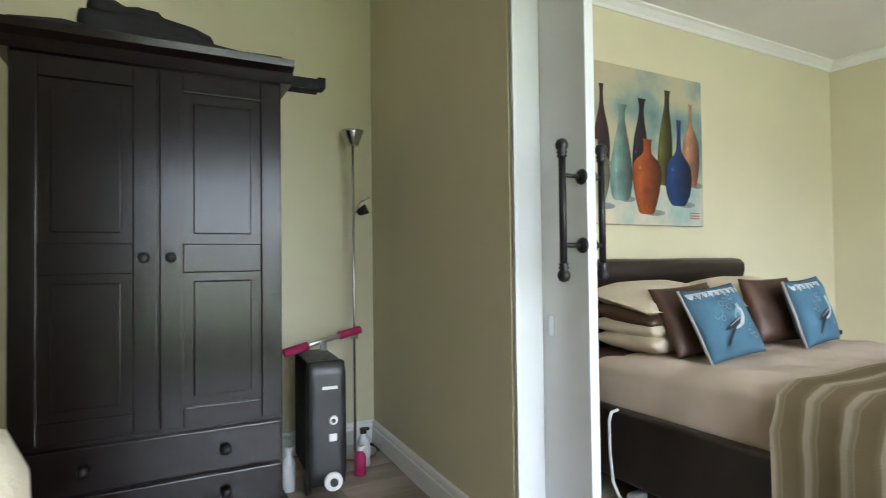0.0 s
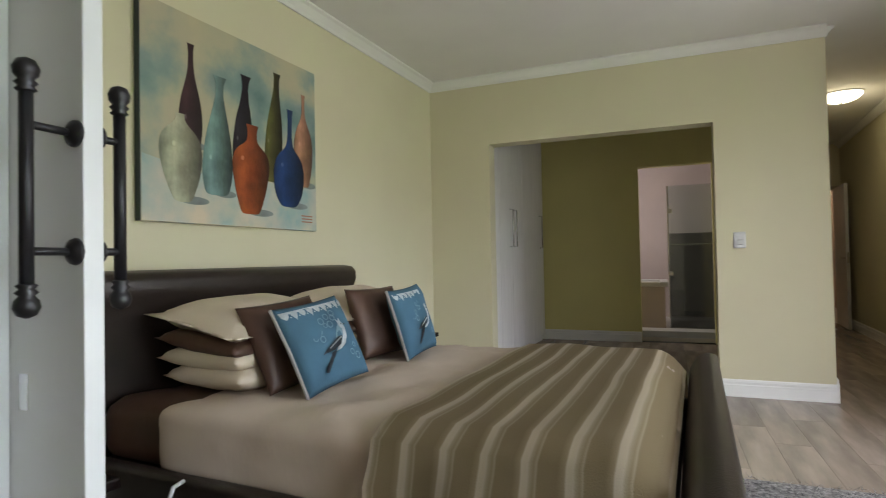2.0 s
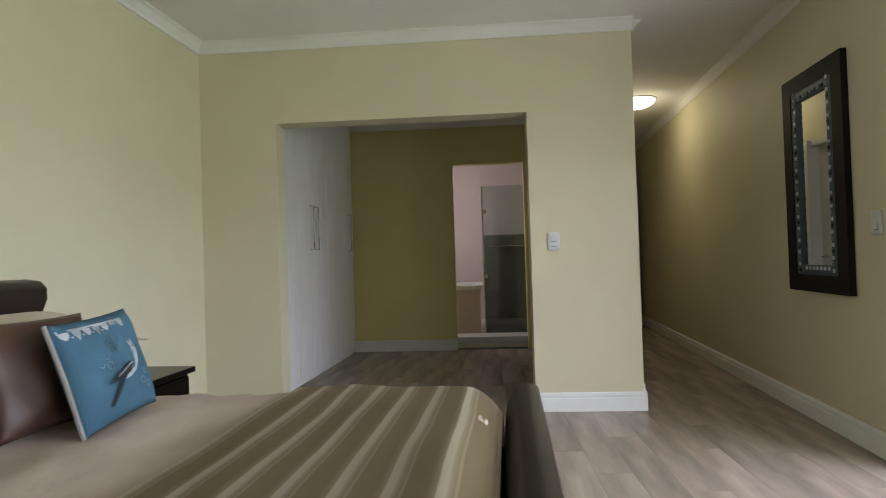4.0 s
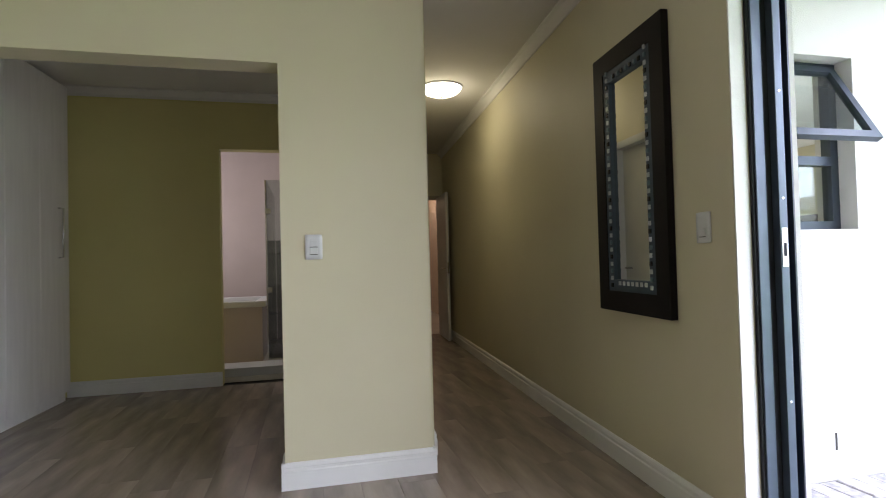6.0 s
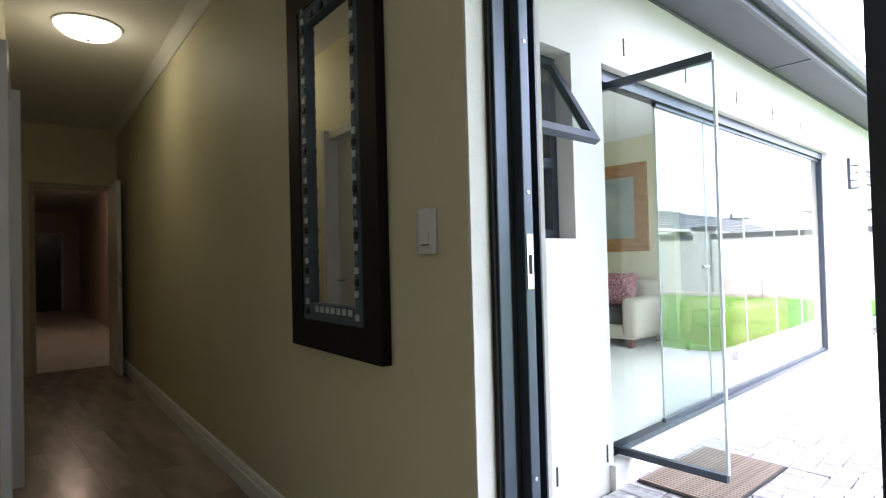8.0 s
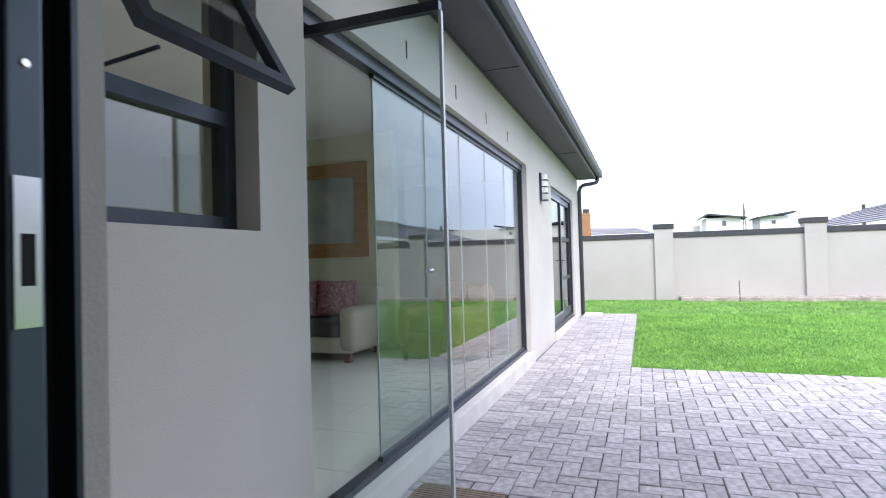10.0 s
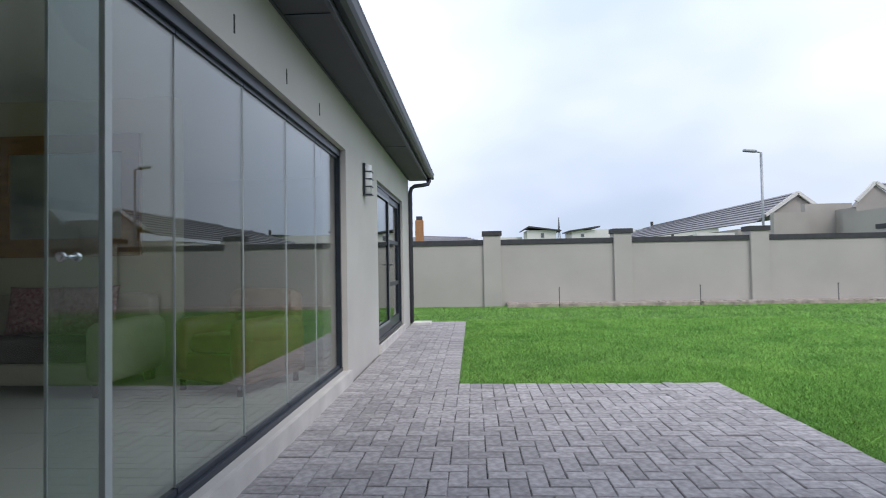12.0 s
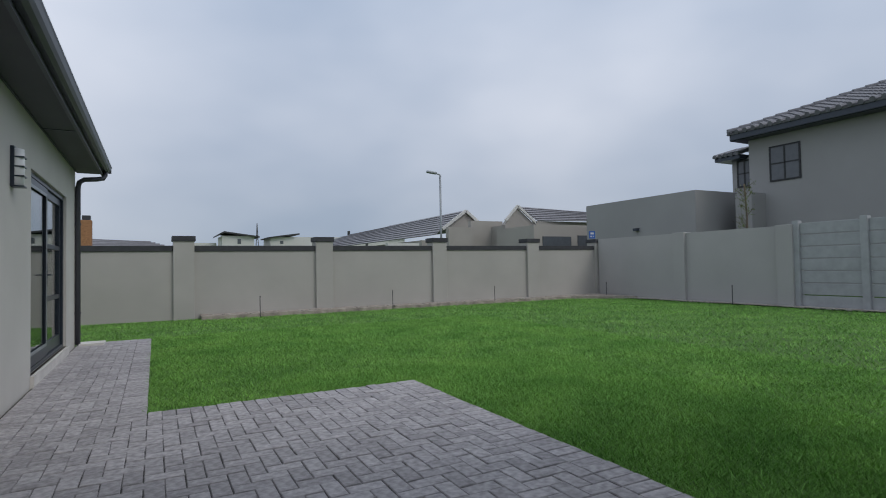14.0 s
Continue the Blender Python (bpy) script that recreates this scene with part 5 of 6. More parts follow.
for x in (9.5, 13.5):
    dl = thing("downlight", m=SKEW @ pose(x, 0.3, CH), label="small recessed ceiling downlight, switched on", category="downlight", group="passage downlights")
    part("trim_ring", lathe([(0.03, -0.006), (0.05, -0.004), (0.05, 0.0), (0.03, 0.0)], 20), WHITE, dl)
    part("lamp", lathe([(0.028, -0.005), (0.028, -0.001)], 16), emission("downlight_glow", (1.0, 0.8, 0.6), 2.0), dl)
pl = new("passage_light", bpy.data.lights.new("passage_light", "POINT"))
pl.data.energy, pl.data.color, pl.data.shadow_soft_size = 1.6, (1.0, 0.78, 0.58), 0.15
pl.matrix_world = SKEW @ pose(9.5, 0.3, CH - 0.12)

# ---- fitted cupboards ----
for u0, wide, grips in ((-1.475, 0.788, (0.33, 0.46)), (-0.685, 0.788, (0.33, 0.46)), (0.105, 0.90, (None, 0.73))):
    cu = thing("fitted_cupboard", m=pose(7.2, 1.87, 0, 0, 0, -3.5) @ pose(u0, 0, 0), label="tall white fitted cupboard with bar handles", category="cupboard", group="fitted cupboards")
    half = wide / 2
    part("carcass", boxes((0, wide, 0.02, 0.55, 0.08, CH - 0.04)), MELAMINE, cu)
    part("kick_board", boxes((0, wide, 0.04, 0.06, 0.0, 0.08)), MELAMINE, cu)
    for x0, x1, hx in ((0.002, half - 0.002, grips[0]), (half + 0.002, wide - 0.002, grips[1])):
        d = part("door", boxes((x0, x1, 0.0, 0.018, 0.085, CH - 0.05)), MELAMINE, cu, bevel=0.002)
        if hx:
            part("handle", tube([(hx, 0.0, 1.21), (hx, -0.034, 1.213), (hx, -0.034, 1.617), (hx, 0.0, 1.62)], 0.0075, 8), CHROME, d, smooth=True)

# ---- bathroom ----
tub = thing("bathtub", (9.3, 0.95, 0.05), "built-in bath with a white rim and tiled front", "bathtub")
part("surround", boxes((-0.05, 0.9, -0.62, 1.0, 0.0, 0.60)), BATHW, tub, "tiled bath front")
part("rim", boxes((-0.09, 0.93, -0.66, -0.55, 0.60, 0.665), (-0.09, 0.0, -0.55, 1.0, 0.60, 0.665), (0.85, 0.93, -0.55, 1.0, 0.60, 0.665)), WHITE, tub, bevel=0.012)
part("basin", boxes((0.0, 0.85, -0.55, 1.0, 0.55, 0.605)), WHITE, tub)
sh = thing("shower_screen", (9.25, 0.18, 0.05), "clear glass shower enclosure with chrome fittings", "shower")
part("glass_panel", boxes((0.0, 0.01, -0.75, 0.09, 0.02, 2.0)), GLASS, sh)
part("glass_panel", boxes((0.01, 1.6, 0.08, 0.09, 0.02, 2.0)), GLASS, sh)
part("chrome_edge", boxes((-0.006, 0.016, 0.085, 0.1, 0.0, 2.0), (-0.006, 0.016, -0.75, 0.085, 0.0, 0.022)), CHROME, sh)
for z in (0.75, 1.62):
    part("hinge", boxes((-0.02, 0.03, 0.04, 0.1, z, z + 0.06)), CHROME, sh, bevel=0.004)
part("shelf", boxes((1.3, 1.6, -0.7, 0.05, 1.2, 1.215)), CHROME, sh)
part("pebble_floor", boxes((0.02, 1.7, -0.85, 0.08, 0.0, 0.015)), BATHD, sh)
part("dark_wall_tile", boxes((1.70, 1.74, -0.85, 0.08, 0.0, 1.4)), BATHD, sh, "dark pebble tiling")
solid("bath_step", boxes((8.47, 8.80, -0.7, 0.9, 0.05, 0.13)), WHITE, "white tiled step behind the bathroom doorway", "step", bevel=0.006)
# added fill lamp out of sight by the side wall; the bathroom has no window
area_lamp("bath_fill_light", pose(9.9, 2.0, 1.75, 90, 0, 180), 0.9, 0.7, 2.0, (1.0, 0.96, 0.97))

# ---- sliding door to the patio ----
JAMB = material("blue_grey_jamb_aluminium", (0.075, 0.10, 0.13), 0.4, 0.3, var=0.1, scale=9)
# lining paler than the cream wall end: its colour stands in for daylight falling there
REVEAL = material("daylit_reveal_plaster", (0.80, 0.78, 0.72), 0.7, var=0.04, scale=5, bump=0.15, bump_scale=130)
solid("door_reveal", boxes((4.601, 4.6065, -1.764, -1.702, 0, 2.16)), REVEAL, "white plastered reveal beside the sliding door, daylight put into its colour", "reveal", "structure")
GASKET = material("black_gasket", (0.006, 0.006, 0.008), 0.8)
sl = thing("door_6", (4.607, -1.845, 0.0), "charcoal aluminium sliding door pushed open", "door", kind="structure")
part("jamb_channel", boxes((-0.018, 0.0, -0.085, 0.075, 0, 2.16)), GASKET, sl, "black door channel")
for y0, y1, d in ((0.02, 0.065, -0.026), (-0.045, -0.01, -0.05)):
    part("jamb_fin", boxes((d, -0.018, y0, y1, 0, 2.16)), JAMB, sl, bevel=0.003)
part("jamb_fin", boxes((-0.045, -0.018, -0.085, -0.078, 0, 2.16)), ALU, sl)
lk = part("lock_plate", boxes((-0.0525, -0.05, -0.04, -0.015, 1.045, 1.19)), CHROME, sl, "steel lock keep")
part("lock_slot", boxes((-0.0532, -0.0522, -0.034, -0.021, 1.085, 1.135)), GASKET, lk)
for z in (0.55, 1.30, 1.70):
    part("screw", lathe([(0.006, 0), (0.004, 0.002)], 10, m=pose(-0.05, -0.028, z, 0, -90, 0)), CHROME, sl)
part("head_frame", boxes((-1.70, 0.0, -0.085, 0.085, 2.11, 2.16)), ALU, sl)
part("sill_track", boxes((-1.70, 0.0, -0.085, 0.085, 0.0, 0.022)), ALU, sl)
part("far_jamb", boxes((-1.70, -1.65, -0.085, 0.085, 0.022, 2.11)), ALU, sl)
for x0, x1, y in ((-1.63, -0.785, 0.045), (-1.65, -0.83, -0.03)):
    lf = part("door_leaf", boxes((x0, x0 + 0.065, y - 0.02, y + 0.02, 0.025, 2.105), (x1 - 0.065, x1, y - 0.02, y + 0.02, 0.025, 2.105), (x0 + 0.065, x1 - 0.065, y - 0.02, y + 0.02, 0.025, 0.11), (x0 + 0.065, x1 - 0.065, y - 0.02, y + 0.02, 2.03, 2.105)), ALU, sl, bevel=0.002)
    part("pane", boxes((x0 + 0.065, x1 - 0.065, y - 0.003, y + 0.003, 0.11, 2.03)), GLASS, lf)
wn2 = thing("window_2", (1.35, -1.86, 0.25), "large charcoal framed window in the south wall", "window", kind="structure")
part("window_frame", boxes((-1.15, -1.09, -0.03, 0.03, 0, 1.91), (1.09, 1.15, -0.03, 0.03, 0, 1.91), (-0.03, 0.03, -0.03, 0.03, 0.06, 1.85), (-1.09, 1.09, -0.03, 0.03, 0, 0.06), (-1.09, 1.09, -0.03, 0.03, 1.85, 1.91)), ALU, wn2)
part("pane", boxes((-1.09, -0.03, -0.003, 0.003, 0.06, 1.85)), GLASS, wn2)
part("pane", boxes((0.03, 1.09, -0.003, 0.003, 0.06, 1.85)), GLASS, wn2)

# ---- rug ----
RUG = material("black_white_shag", (0.03, 0.028, 0.03), 0.95, scale=55, var=0.5, color2=(0.35, 0.33, 0.32))
rg = thing("rug", (3.35, -0.32, 0.0), "shaggy black and white woven rug on the floor", "rug")
part("rug_base", soft_box(1.26, 0.72, 0.012, 0.004, 8, 0.0), RUG, rg)
tf = bmesh.new()
rng = random.Random(7)
for k in range(3600):
    x, y = rng.uniform(-0.64, 0.66), rng.uniform(-0.36, 0.37)
    a, l = rng.uniform(0, 6.28), rng.uniform(0.015, 0.03)
    dx, dy = math.cos(a) * l, math.sin(a) * l
    v = [tf.verts.new(p) for p in ((x, y, 0.010), (x + dy * 0.16, y - dx * 0.16, 0.010), (x + dx, y + dy, 0.016 + rng.random() * 0.012))]
    tf.faces.new(v)
RUGT = material("rug_tufts", (0.25, 0.24, 0.23), 0.95, random_hue=0.9)
tagged(part("pile", tf, RUGT, rg), kind="stuff")


# ---- living room ----
wall("wall_living_divider", "x", 6.9, 10.6, -7.80, -7.65, 0, CH, CREAM, "pale wall behind the sofa")
SOFAB = material("beige_sofa_fabric", (0.42, 0.36, 0.28), 0.85, var=0.06, scale=12, bump=0.3, bump_scale=160)
SOFAD = material("dark_sofa_fabric", (0.05, 0.035, 0.032), 0.8, var=0.1, scale=12, bump=0.3, bump_scale=160)
REDW = material("red_wood_leg", (0.09, 0.022, 0.014), 0.4)
so = thing("sofa", (8.05, -7.15, 0.0), "beige sofa with dark seat cushions on wooden legs", "sofa")
part("base", soft_box(2.10, 0.82, 0.18, 0.03, 8, 0.0), SOFAB, so, smooth=True, at=pose(0, 0, 0.10))
part("back", soft_box(2.1, 0.22, 0.62, 0.08, 10, 0.004), SOFAB, so, smooth=True, at=pose(0, -0.33, 0.2))
for s in (-1, 1):
    part("arm", soft_box(0.24, 0.86, 0.50, 0.09, 10, 0.004), SOFAB, so, "rounded beige arm", smooth=True, at=pose(s * 1.0, 0, 0.11))
    part("seat_cushion", soft_box(0.87, 0.62, 0.18, 0.06, 10, 0.006), SOFAD, so, "dark seat cushion", smooth=True, at=pose(s * 0.44, 0.08, 0.27))
    for y in (-0.34, 0.36):
        part("leg", prism([(-0.03, 0), (0.03, 0), (0.04, 0.12), (-0.04, 0.12)], "y", y - 0.035, y + 0.035), REDW, so, at=pose(s * 0.98, 0, 0))
TAN = material("brown_leather", (0.19, 0.085, 0.035), 0.42, var=0.2, scale=6, bump=0.2, bump_scale=150)
ac = thing("armchair", (6.06, -7.22, 0.0), "brown leather armchair with rolled arms near the glass doors", "armchair", rz=-23)
part("base", soft_box(0.80, 0.74, 0.24, 0.03, 8, 0.0), TAN, ac, smooth=True, at=pose(0, 0, 0.09))
part("seat_cushion", soft_box(0.52, 0.62, 0.16, 0.06, 10, 0.006), TAN, ac, "plump leather seat cushion", smooth=True, at=pose(0, 0.05, 0.32))
part("back", soft_box(0.78, 0.24, 0.58, 0.10, 10, 0.008), TAN, ac, "rounded leather back", smooth=True, at=pose(0, -0.28, 0.26))
for sx in (-1, 1):
    part("arm", soft_box(0.20, 0.76, 0.50, 0.095, 10, 0.004), TAN, ac, "rolled leather arm", smooth=True, at=pose(sx * 0.33, 0.02, 0.12))
    for sy in (-0.31, 0.34):
        part("leg", lathe([(0.02, 0), (0.028, 0.012), (0.022, 0.05), (0.032, 0.10)], 12), WOODDARK, ac, smooth=True, at=pose(sx * 0.33, sy, 0))
REDP = material("red_white_print", (0.15, 0.008, 0.018), 0.85, scale=38, color2=(0.46, 0.25, 0.26))
for x in (-0.56, -0.06):
    c = thing("sofa_cushion", m=pose(8.05 + x, -7.22, 0.455, -12, 0, 180 + 8), label="dark red cushion with a white leaf print", category="cushion", group="red sofa cushions")
    part("cover", pillow_mesh(0.50, 0.45, 0.15, seed=30 + x), REDP, c, smooth=True)
fp = thing("framed_picture", (8.0, -7.65, 1.17), "large picture in a broad warm wooden frame", "picture")
OAK = material("golden_oak", (0.30, 0.14, 0.035), 0.45, var=0.25, scale=6, stretch=(1, 1, 5))
part("frame", boxes((-0.76, -0.58, 0, 0.04, 0, 1.2), (0.58, 0.76, 0, 0.04, 0, 1.2), (-0.58, 0.58, 0, 0.04, 0, 0.18), (-0.58, 0.58, 0, 0.04, 1.02, 1.2)), OAK, fp)
part("sheet", boxes((-0.58, 0.58, 0.0, 0.012, 0.18, 1.02)), material("muted_print", (0.20, 0.24, 0.24), 0.35, scale=3, color2=(0.42, 0.42, 0.36)), fp)
rp2 = thing("canvas_picture", (9.65, -7.65, 0.86), "dark canvas picture with a deep red lower half", "picture")
part("canvas", boxes((-0.40, 0.40, 0, 0.035, 0, 0.80)), material("dark_canvas", (0.02, 0.016, 0.016), 0.5, var=0.3, scale=5), rp2, bevel=0.004)
part("red_field", boxes((-0.39, 0.39, 0.035, 0.0365, 0.01, 0.46)), material("deep_red_paint", (0.13, 0.012, 0.012), 0.5, var=0.3, scale=6), rp2, "deep red painted field")
for q in range(5):
    part("pale_shape", prism([(-0.03, 0.0), (0.03, 0.0), (0.022, 0.05), (0.0, 0.075), (-0.022, 0.05)], "y", 0.035, 0.0366), material("pale_paint", (0.45, 0.43, 0.40), 0.6), rp2, at=pose(-0.30 + 0.13 * q, 0, 0.50))
for x, y in ((6.4, -5.0), (7.9, -6.2)):
    dl = thing("downlight", (x, y, CH), "small recessed ceiling downlight", "downlight", group="living room downlights")
    part("trim_ring", lathe([(0.03, -0.006), (0.05, -0.004), (0.05, 0.0), (0.03, 0.0)], 20), WHITE, dl)
    part("lamp", lathe([(0.028, -0.005), (0.028, -0.001)], 16), emission("living_downlight_glow", (1.0, 0.95, 0.88), 6.0), dl)

# ---- doormat ----
COIR = material("brown_coir", (0.25, 0.19, 0.15), 0.95, var=0.2, scale=40, bump=0.6, bump_scale=200)
mt = thing("doormat", (4.92, -3.83, GZ + 0.004), "ribbed brown doormat on the paving", "doormat", rz=-2)
part("mat_base", boxes((-0.235, 0.235, -0.38, 0.38, 0, 0.008)), DARKGAP, mt)
ribm = mesh_of(boxes((-0.225, 0.225, -0.0085, 0.0085, 0.008, 0.018)), "rib", COIR, bevel=0.003)
for k in range(31):
    r = new("rib", ribm)
    r.parent = mt
    r.matrix_basis = pose(0, -0.36 + 0.024 * k, 0)

# ---- garden edge ----
bm = bmesh.new()
rng = random.Random(3)
n, near, far, foot = 90, [], [], []
for k in range(n + 1):
    x = 3.15 - (3.15 + 9.6) * k / n
    w = 0.40 + 0.10 * noise.noise(Vector((x * 1.3, 0, 0))) + (0.9 * max(0, (-8.0 - x)) if x < -8 else 0) + 0.05 * rng.random()
    near.append(bm.verts.new((x, YB + 0.04 + w, GZ + 0.065 + 0.012 * noise.noise(Vector((x * 2.1, 1, 0))))))
    foot.append(bm.verts.new((x, YB + 0.05 + w, GZ - 0.03)))
    far.append(bm.verts.new((x, YB - 0.1, GZ + 0.085 + 0.02 * noise.noise(Vector((x * 3.1, 5, 0))))))
for k in range(n):
    bm.faces.new((near[k], near[k + 1], far[k + 1], far[k]))
    bm.faces.new((foot[k], foot[k + 1], near[k + 1], near[k]))
solid("soil_strip", bm, SOIL, "bare sandy soil strip along the garden wall", "soil", "structure")
bm = bmesh.new()
near, far = [], []
for k in range(41):
    y = YB + (YB * -1 - 4.0) * k / 40
    w = 0.30 + 0.08 * noise.noise(Vector((0, y * 1.3, 4)))
    near.append(bm.verts.new((XW + w, y, GZ + 0.012)))
    far.append(bm.verts.new((XW - 0.1, y, GZ + 0.02)))
for k in range(40):
    bm.faces.new((near[k], near[k + 1], far[k + 1], far[k]))
solid("soil_strip", bm, SOIL, "bare soil strip along the side wall", "soil", "structure")
for x, y in ((1.85, -16.45), (-1.69, -16.6), (-5.05, -16.62), (-9.2, -11.7), (-9.3, -16.3)):
    s = thing("garden_stake", (x, y, GZ - 0.02), "thin dark metal stake in the soil", "stake", "garden stakes")
    part("rod", tube([(0, 0, 0), (0.004, 0, 0.50)], 0.010, 8), COPING, s)
    part("tip", lathe([(0.014, 0.49), (0.014, 0.515), (0.008, 0.52)], 8), COPING, s)

# loose stones along the garden walls
STONE = material("pale_rubble", (0.36, 0.33, 0.29), 0.95, var=0.3, scale=12, bump=0.4)
bm = bmesh.new()
rng = random.Random(12)
for k in range(260):
    if k < 130:
        x, y = rng.uniform(-9.4, 3.0), YB + rng.uniform(0.1, 0.45)
    else:
        x, y = XW + rng.uniform(0.16, 0.36), rng.uniform(-16.8, -6.0)
    r = rng.uniform(0.015, 0.05)
    m = pose(x, y, GZ + 0.075 if k < 130 else GZ + 0.01, 0, 0, rng.uniform(0, 360)) @ Matrix.Diagonal((r * rng.uniform(1, 1.8), r, r * 0.7, 1))
    bmesh.ops.create_icosphere(bm, subdivisions=1, radius=1.0, matrix=m)
solid("rubble", bm, STONE, "small pale stones strewn along the wall foot", "stones", "stuff")

# ---- neighbouring houses ----
ROOFT = material("grey_concrete_roof_tile", (0.27, 0.265, 0.28), 0.75, var=0.12, scale=3, bump=0.3, bump_scale=30)
ROOFB = material("dark_grey_roof_tile", (0.13, 0.13, 0.145), 0.5, var=0.2, scale=3)
WHITEW = material("white_plaster", (0.62, 0.61, 0.58), 0.9, var=0.04)
TAUPE = material("neighbour_plaster", (0.36, 0.335, 0.305), 0.9, var=0.10, scale=0.5)
DGREY = material("dark_neighbour_plaster", (0.32, 0.315, 0.31), 0.9, var=0.05, scale=0.5)
GLZ = material("dark_window_glass", (0.10, 0.11, 0.125), 0.2)
WFRAME = material("black_window_frame", (0.014, 0.015, 0.018), 0.5)
BRICK = material("orange_face_brick", (0.33, 0.16, 0.075), 0.85, var=0.25, scale=14, bump=0.3)


def slope(parent, a, b, c, d, courses, mat, name="roof_course"):
    """Tile courses over a sloping plane: a-b along the eave, d-c along the ridge, each course overlapping the next."""
    a, b, c, d = (Vector(p) for p in (a, b, c, d))
    n = (b - a).cross(d - a).normalized()
    if n.z < 0:
        n = -n
    for k in range(courses):
        f0, f1 = k / courses, (k + 1.12) / courses
        f1 = min(f1, 1.0)
        p = [a.lerp(d, f0), b.lerp(c, f0), b.lerp(c, f1), a.lerp(d, f1)]
        bm = bmesh.new()
        lo = [bm.verts.new(q + n * h) for q, h in zip(p, (0.03, 0.03, -0.02, -0.02))]
        hi = [bm.verts.new(q + n * h) for q, h in zip(p, (0.09, 0.09, 0.03, 0.03))]
        bm.faces.new(lo[::-1])
        bm.faces.new(hi)
        for i in range(4):
            bm.faces.new((lo[i], lo[(i + 1) % 4], hi[(i + 1) % 4], hi[i]))
        part(name, bm, mat, parent)


def window_in(parent, m, w, h, name="window"):
    wdw = part(name, boxes((-w / 2, w / 2, -0.03, 0.05, 0, 0.06), (-w / 2, w / 2, -0.03, 0.05, h - 0.06, h), (-w / 2, -w / 2 + 0.06, -0.03, 0.05, 0.06, h - 0.06), (w / 2 - 0.06, w / 2, -0.03, 0.05, 0.06, h - 0.06), (-0.03, 0.03, -0.03, 0.05, 0.06, h - 0.06), (-w / 2 + 0.06, w / 2 - 0.06, -0.03, 0.05, h * 0.48, h * 0.48 + 0.05)), WFRAME, parent, at=m)
    part("pane", boxes((-w / 2 + 0.06, w / 2 - 0.06, -0.02, -0.005, 0.06, h - 0.06)), GLZ, wdw)


# gabled house beyond the back wall
h1 = thing("house", (0, 0, GZ), "taupe neighbouring house with a grey tiled gable roof", "house", "neighbouring houses")
part("wall", boxes((-11.6, -9.0, -37.0, -30.0, 0, 2.6)), TAUPE, h1)
gab = prism([(-12.95, 3.35), (-10.4, 3.30), (-11.83, 4.20)], "y", -30.3, -30.05)
part("gable", gab, TAUPE, h1)
slope(h1, (-9.75, -29.9, 2.86), (-4.2, -42.0, 2.2), (-9.3, -42.0, 3.72), (-11.83, -29.9, 4.33), 9, ROOFT)
slope(h1, (-13.1, -42.0, 3.3), (-13.1, -29.9, 3.3), (-11.83, -29.9, 4.33), (-11.83, -42.0, 4.3), 5, ROOFT)
part("barge_board", boxes((0, 1.88, -0.12, 0.0, -0.06, 0.10)), WHITEW, h1, "white barge board", at=pose(-11.83, -29.85, 4.30, 0, 35, 0))
part("barge_board", boxes((0, 1.55, -0.12, 0.0, -0.10, 0.06)), WHITEW, h1, "white barge board", at=pose(-11.83, -29.85, 4.30, 0, 180 - 38, 0))
part("wall", boxes((-10.6, -9.1, -27.3, -27.0, 0, 3.12)), TAUPE, h1)
part("wall", boxes((-12.6, -10.6, -27.6, -27.3, 0, 3.5)), TAUPE, h1)
part("white_canopy", boxes((-7.9, -6.2, -28.4, -28.0, 2.2, 2.34)), WHITEW, h1)
h2 = thing("house", (0, 0, GZ), "taupe house with second tiled gable and long dark windows", "house", "neighbouring houses")
part("wall", boxes((-18.0, -11.9, -32.0, -26.0, 0, 3.2)), TAUPE, h2)
part("wall", boxes((-19.2, -13.8, -27.6, -25.9, 0, 3.44)), TAUPE, h2)
part("gable", prism([(-13.9, 3.15), (-11.85, 3.2), (-12.66, 4.15)], "y", -26.3, -26.02), TAUPE, h2)
slope(h2, (-13.95, -25.95, 3.42), (-19.5, -25.0, 3.42), (-19.5, -28.0, 4.25), (-13.42, -26.9, 4.28), 7, ROOFT)
part("barge_board", boxes((0, 1.1, -0.1, 0.0, -0.05, 0.08)), WHITEW, h2, "white barge board", at=pose(-12.66, -25.9, 4.20, 0, 45, 0))
part("barge_board", boxes((0, 1.45, -0.1, 0.0, -0.08, 0.05)), WHITEW, h2, "white barge board", at=pose(-12.66, -25.9, 4.20, 0, 180 - 37, 0))
part("wall", boxes((-15.2, -11.55, -23.3, -23.0, 0, 3.0)), TAUPE, h2)
part("wall", boxes((-11.55, -11.35, -26.0, -22.9, 0, 2.95)), TAUPE, h2)
part("window", boxes((-13.62, -11.92, -23.02, -22.96, 2.0, 2.44)), GLZ, h2)
part("window", boxes((-14.7, -14.05, -23.02, -22.96, 1.95, 2.5)), GLZ, h2)
h3 = thing("house", (0, 0, GZ), "flat roofed dark taupe house wing beyond the side wall", "house", "neighbouring houses")
part("wall", boxes((-20.0, -13.0, -21.2, -15.6, 0, 3.65)), DGREY, h3)
part("parapet", boxes((-20.0, -13.003, -21.2, -15.603, 3.65, 3.70)), DGREY, h3)
part("floodlight", boxes((-13.0, -12.85, -18.4, -18.2, 2.4, 2.5)), ALU, h3)
h4 = thing("house", (0, 0, GZ), "two storey taupe house with dark tiled roof", "house", "neighbouring houses")
part("wall", boxes((-24.0, -15.0, -14.85, -2.0, 0, 5.6)), DGREY, h4)
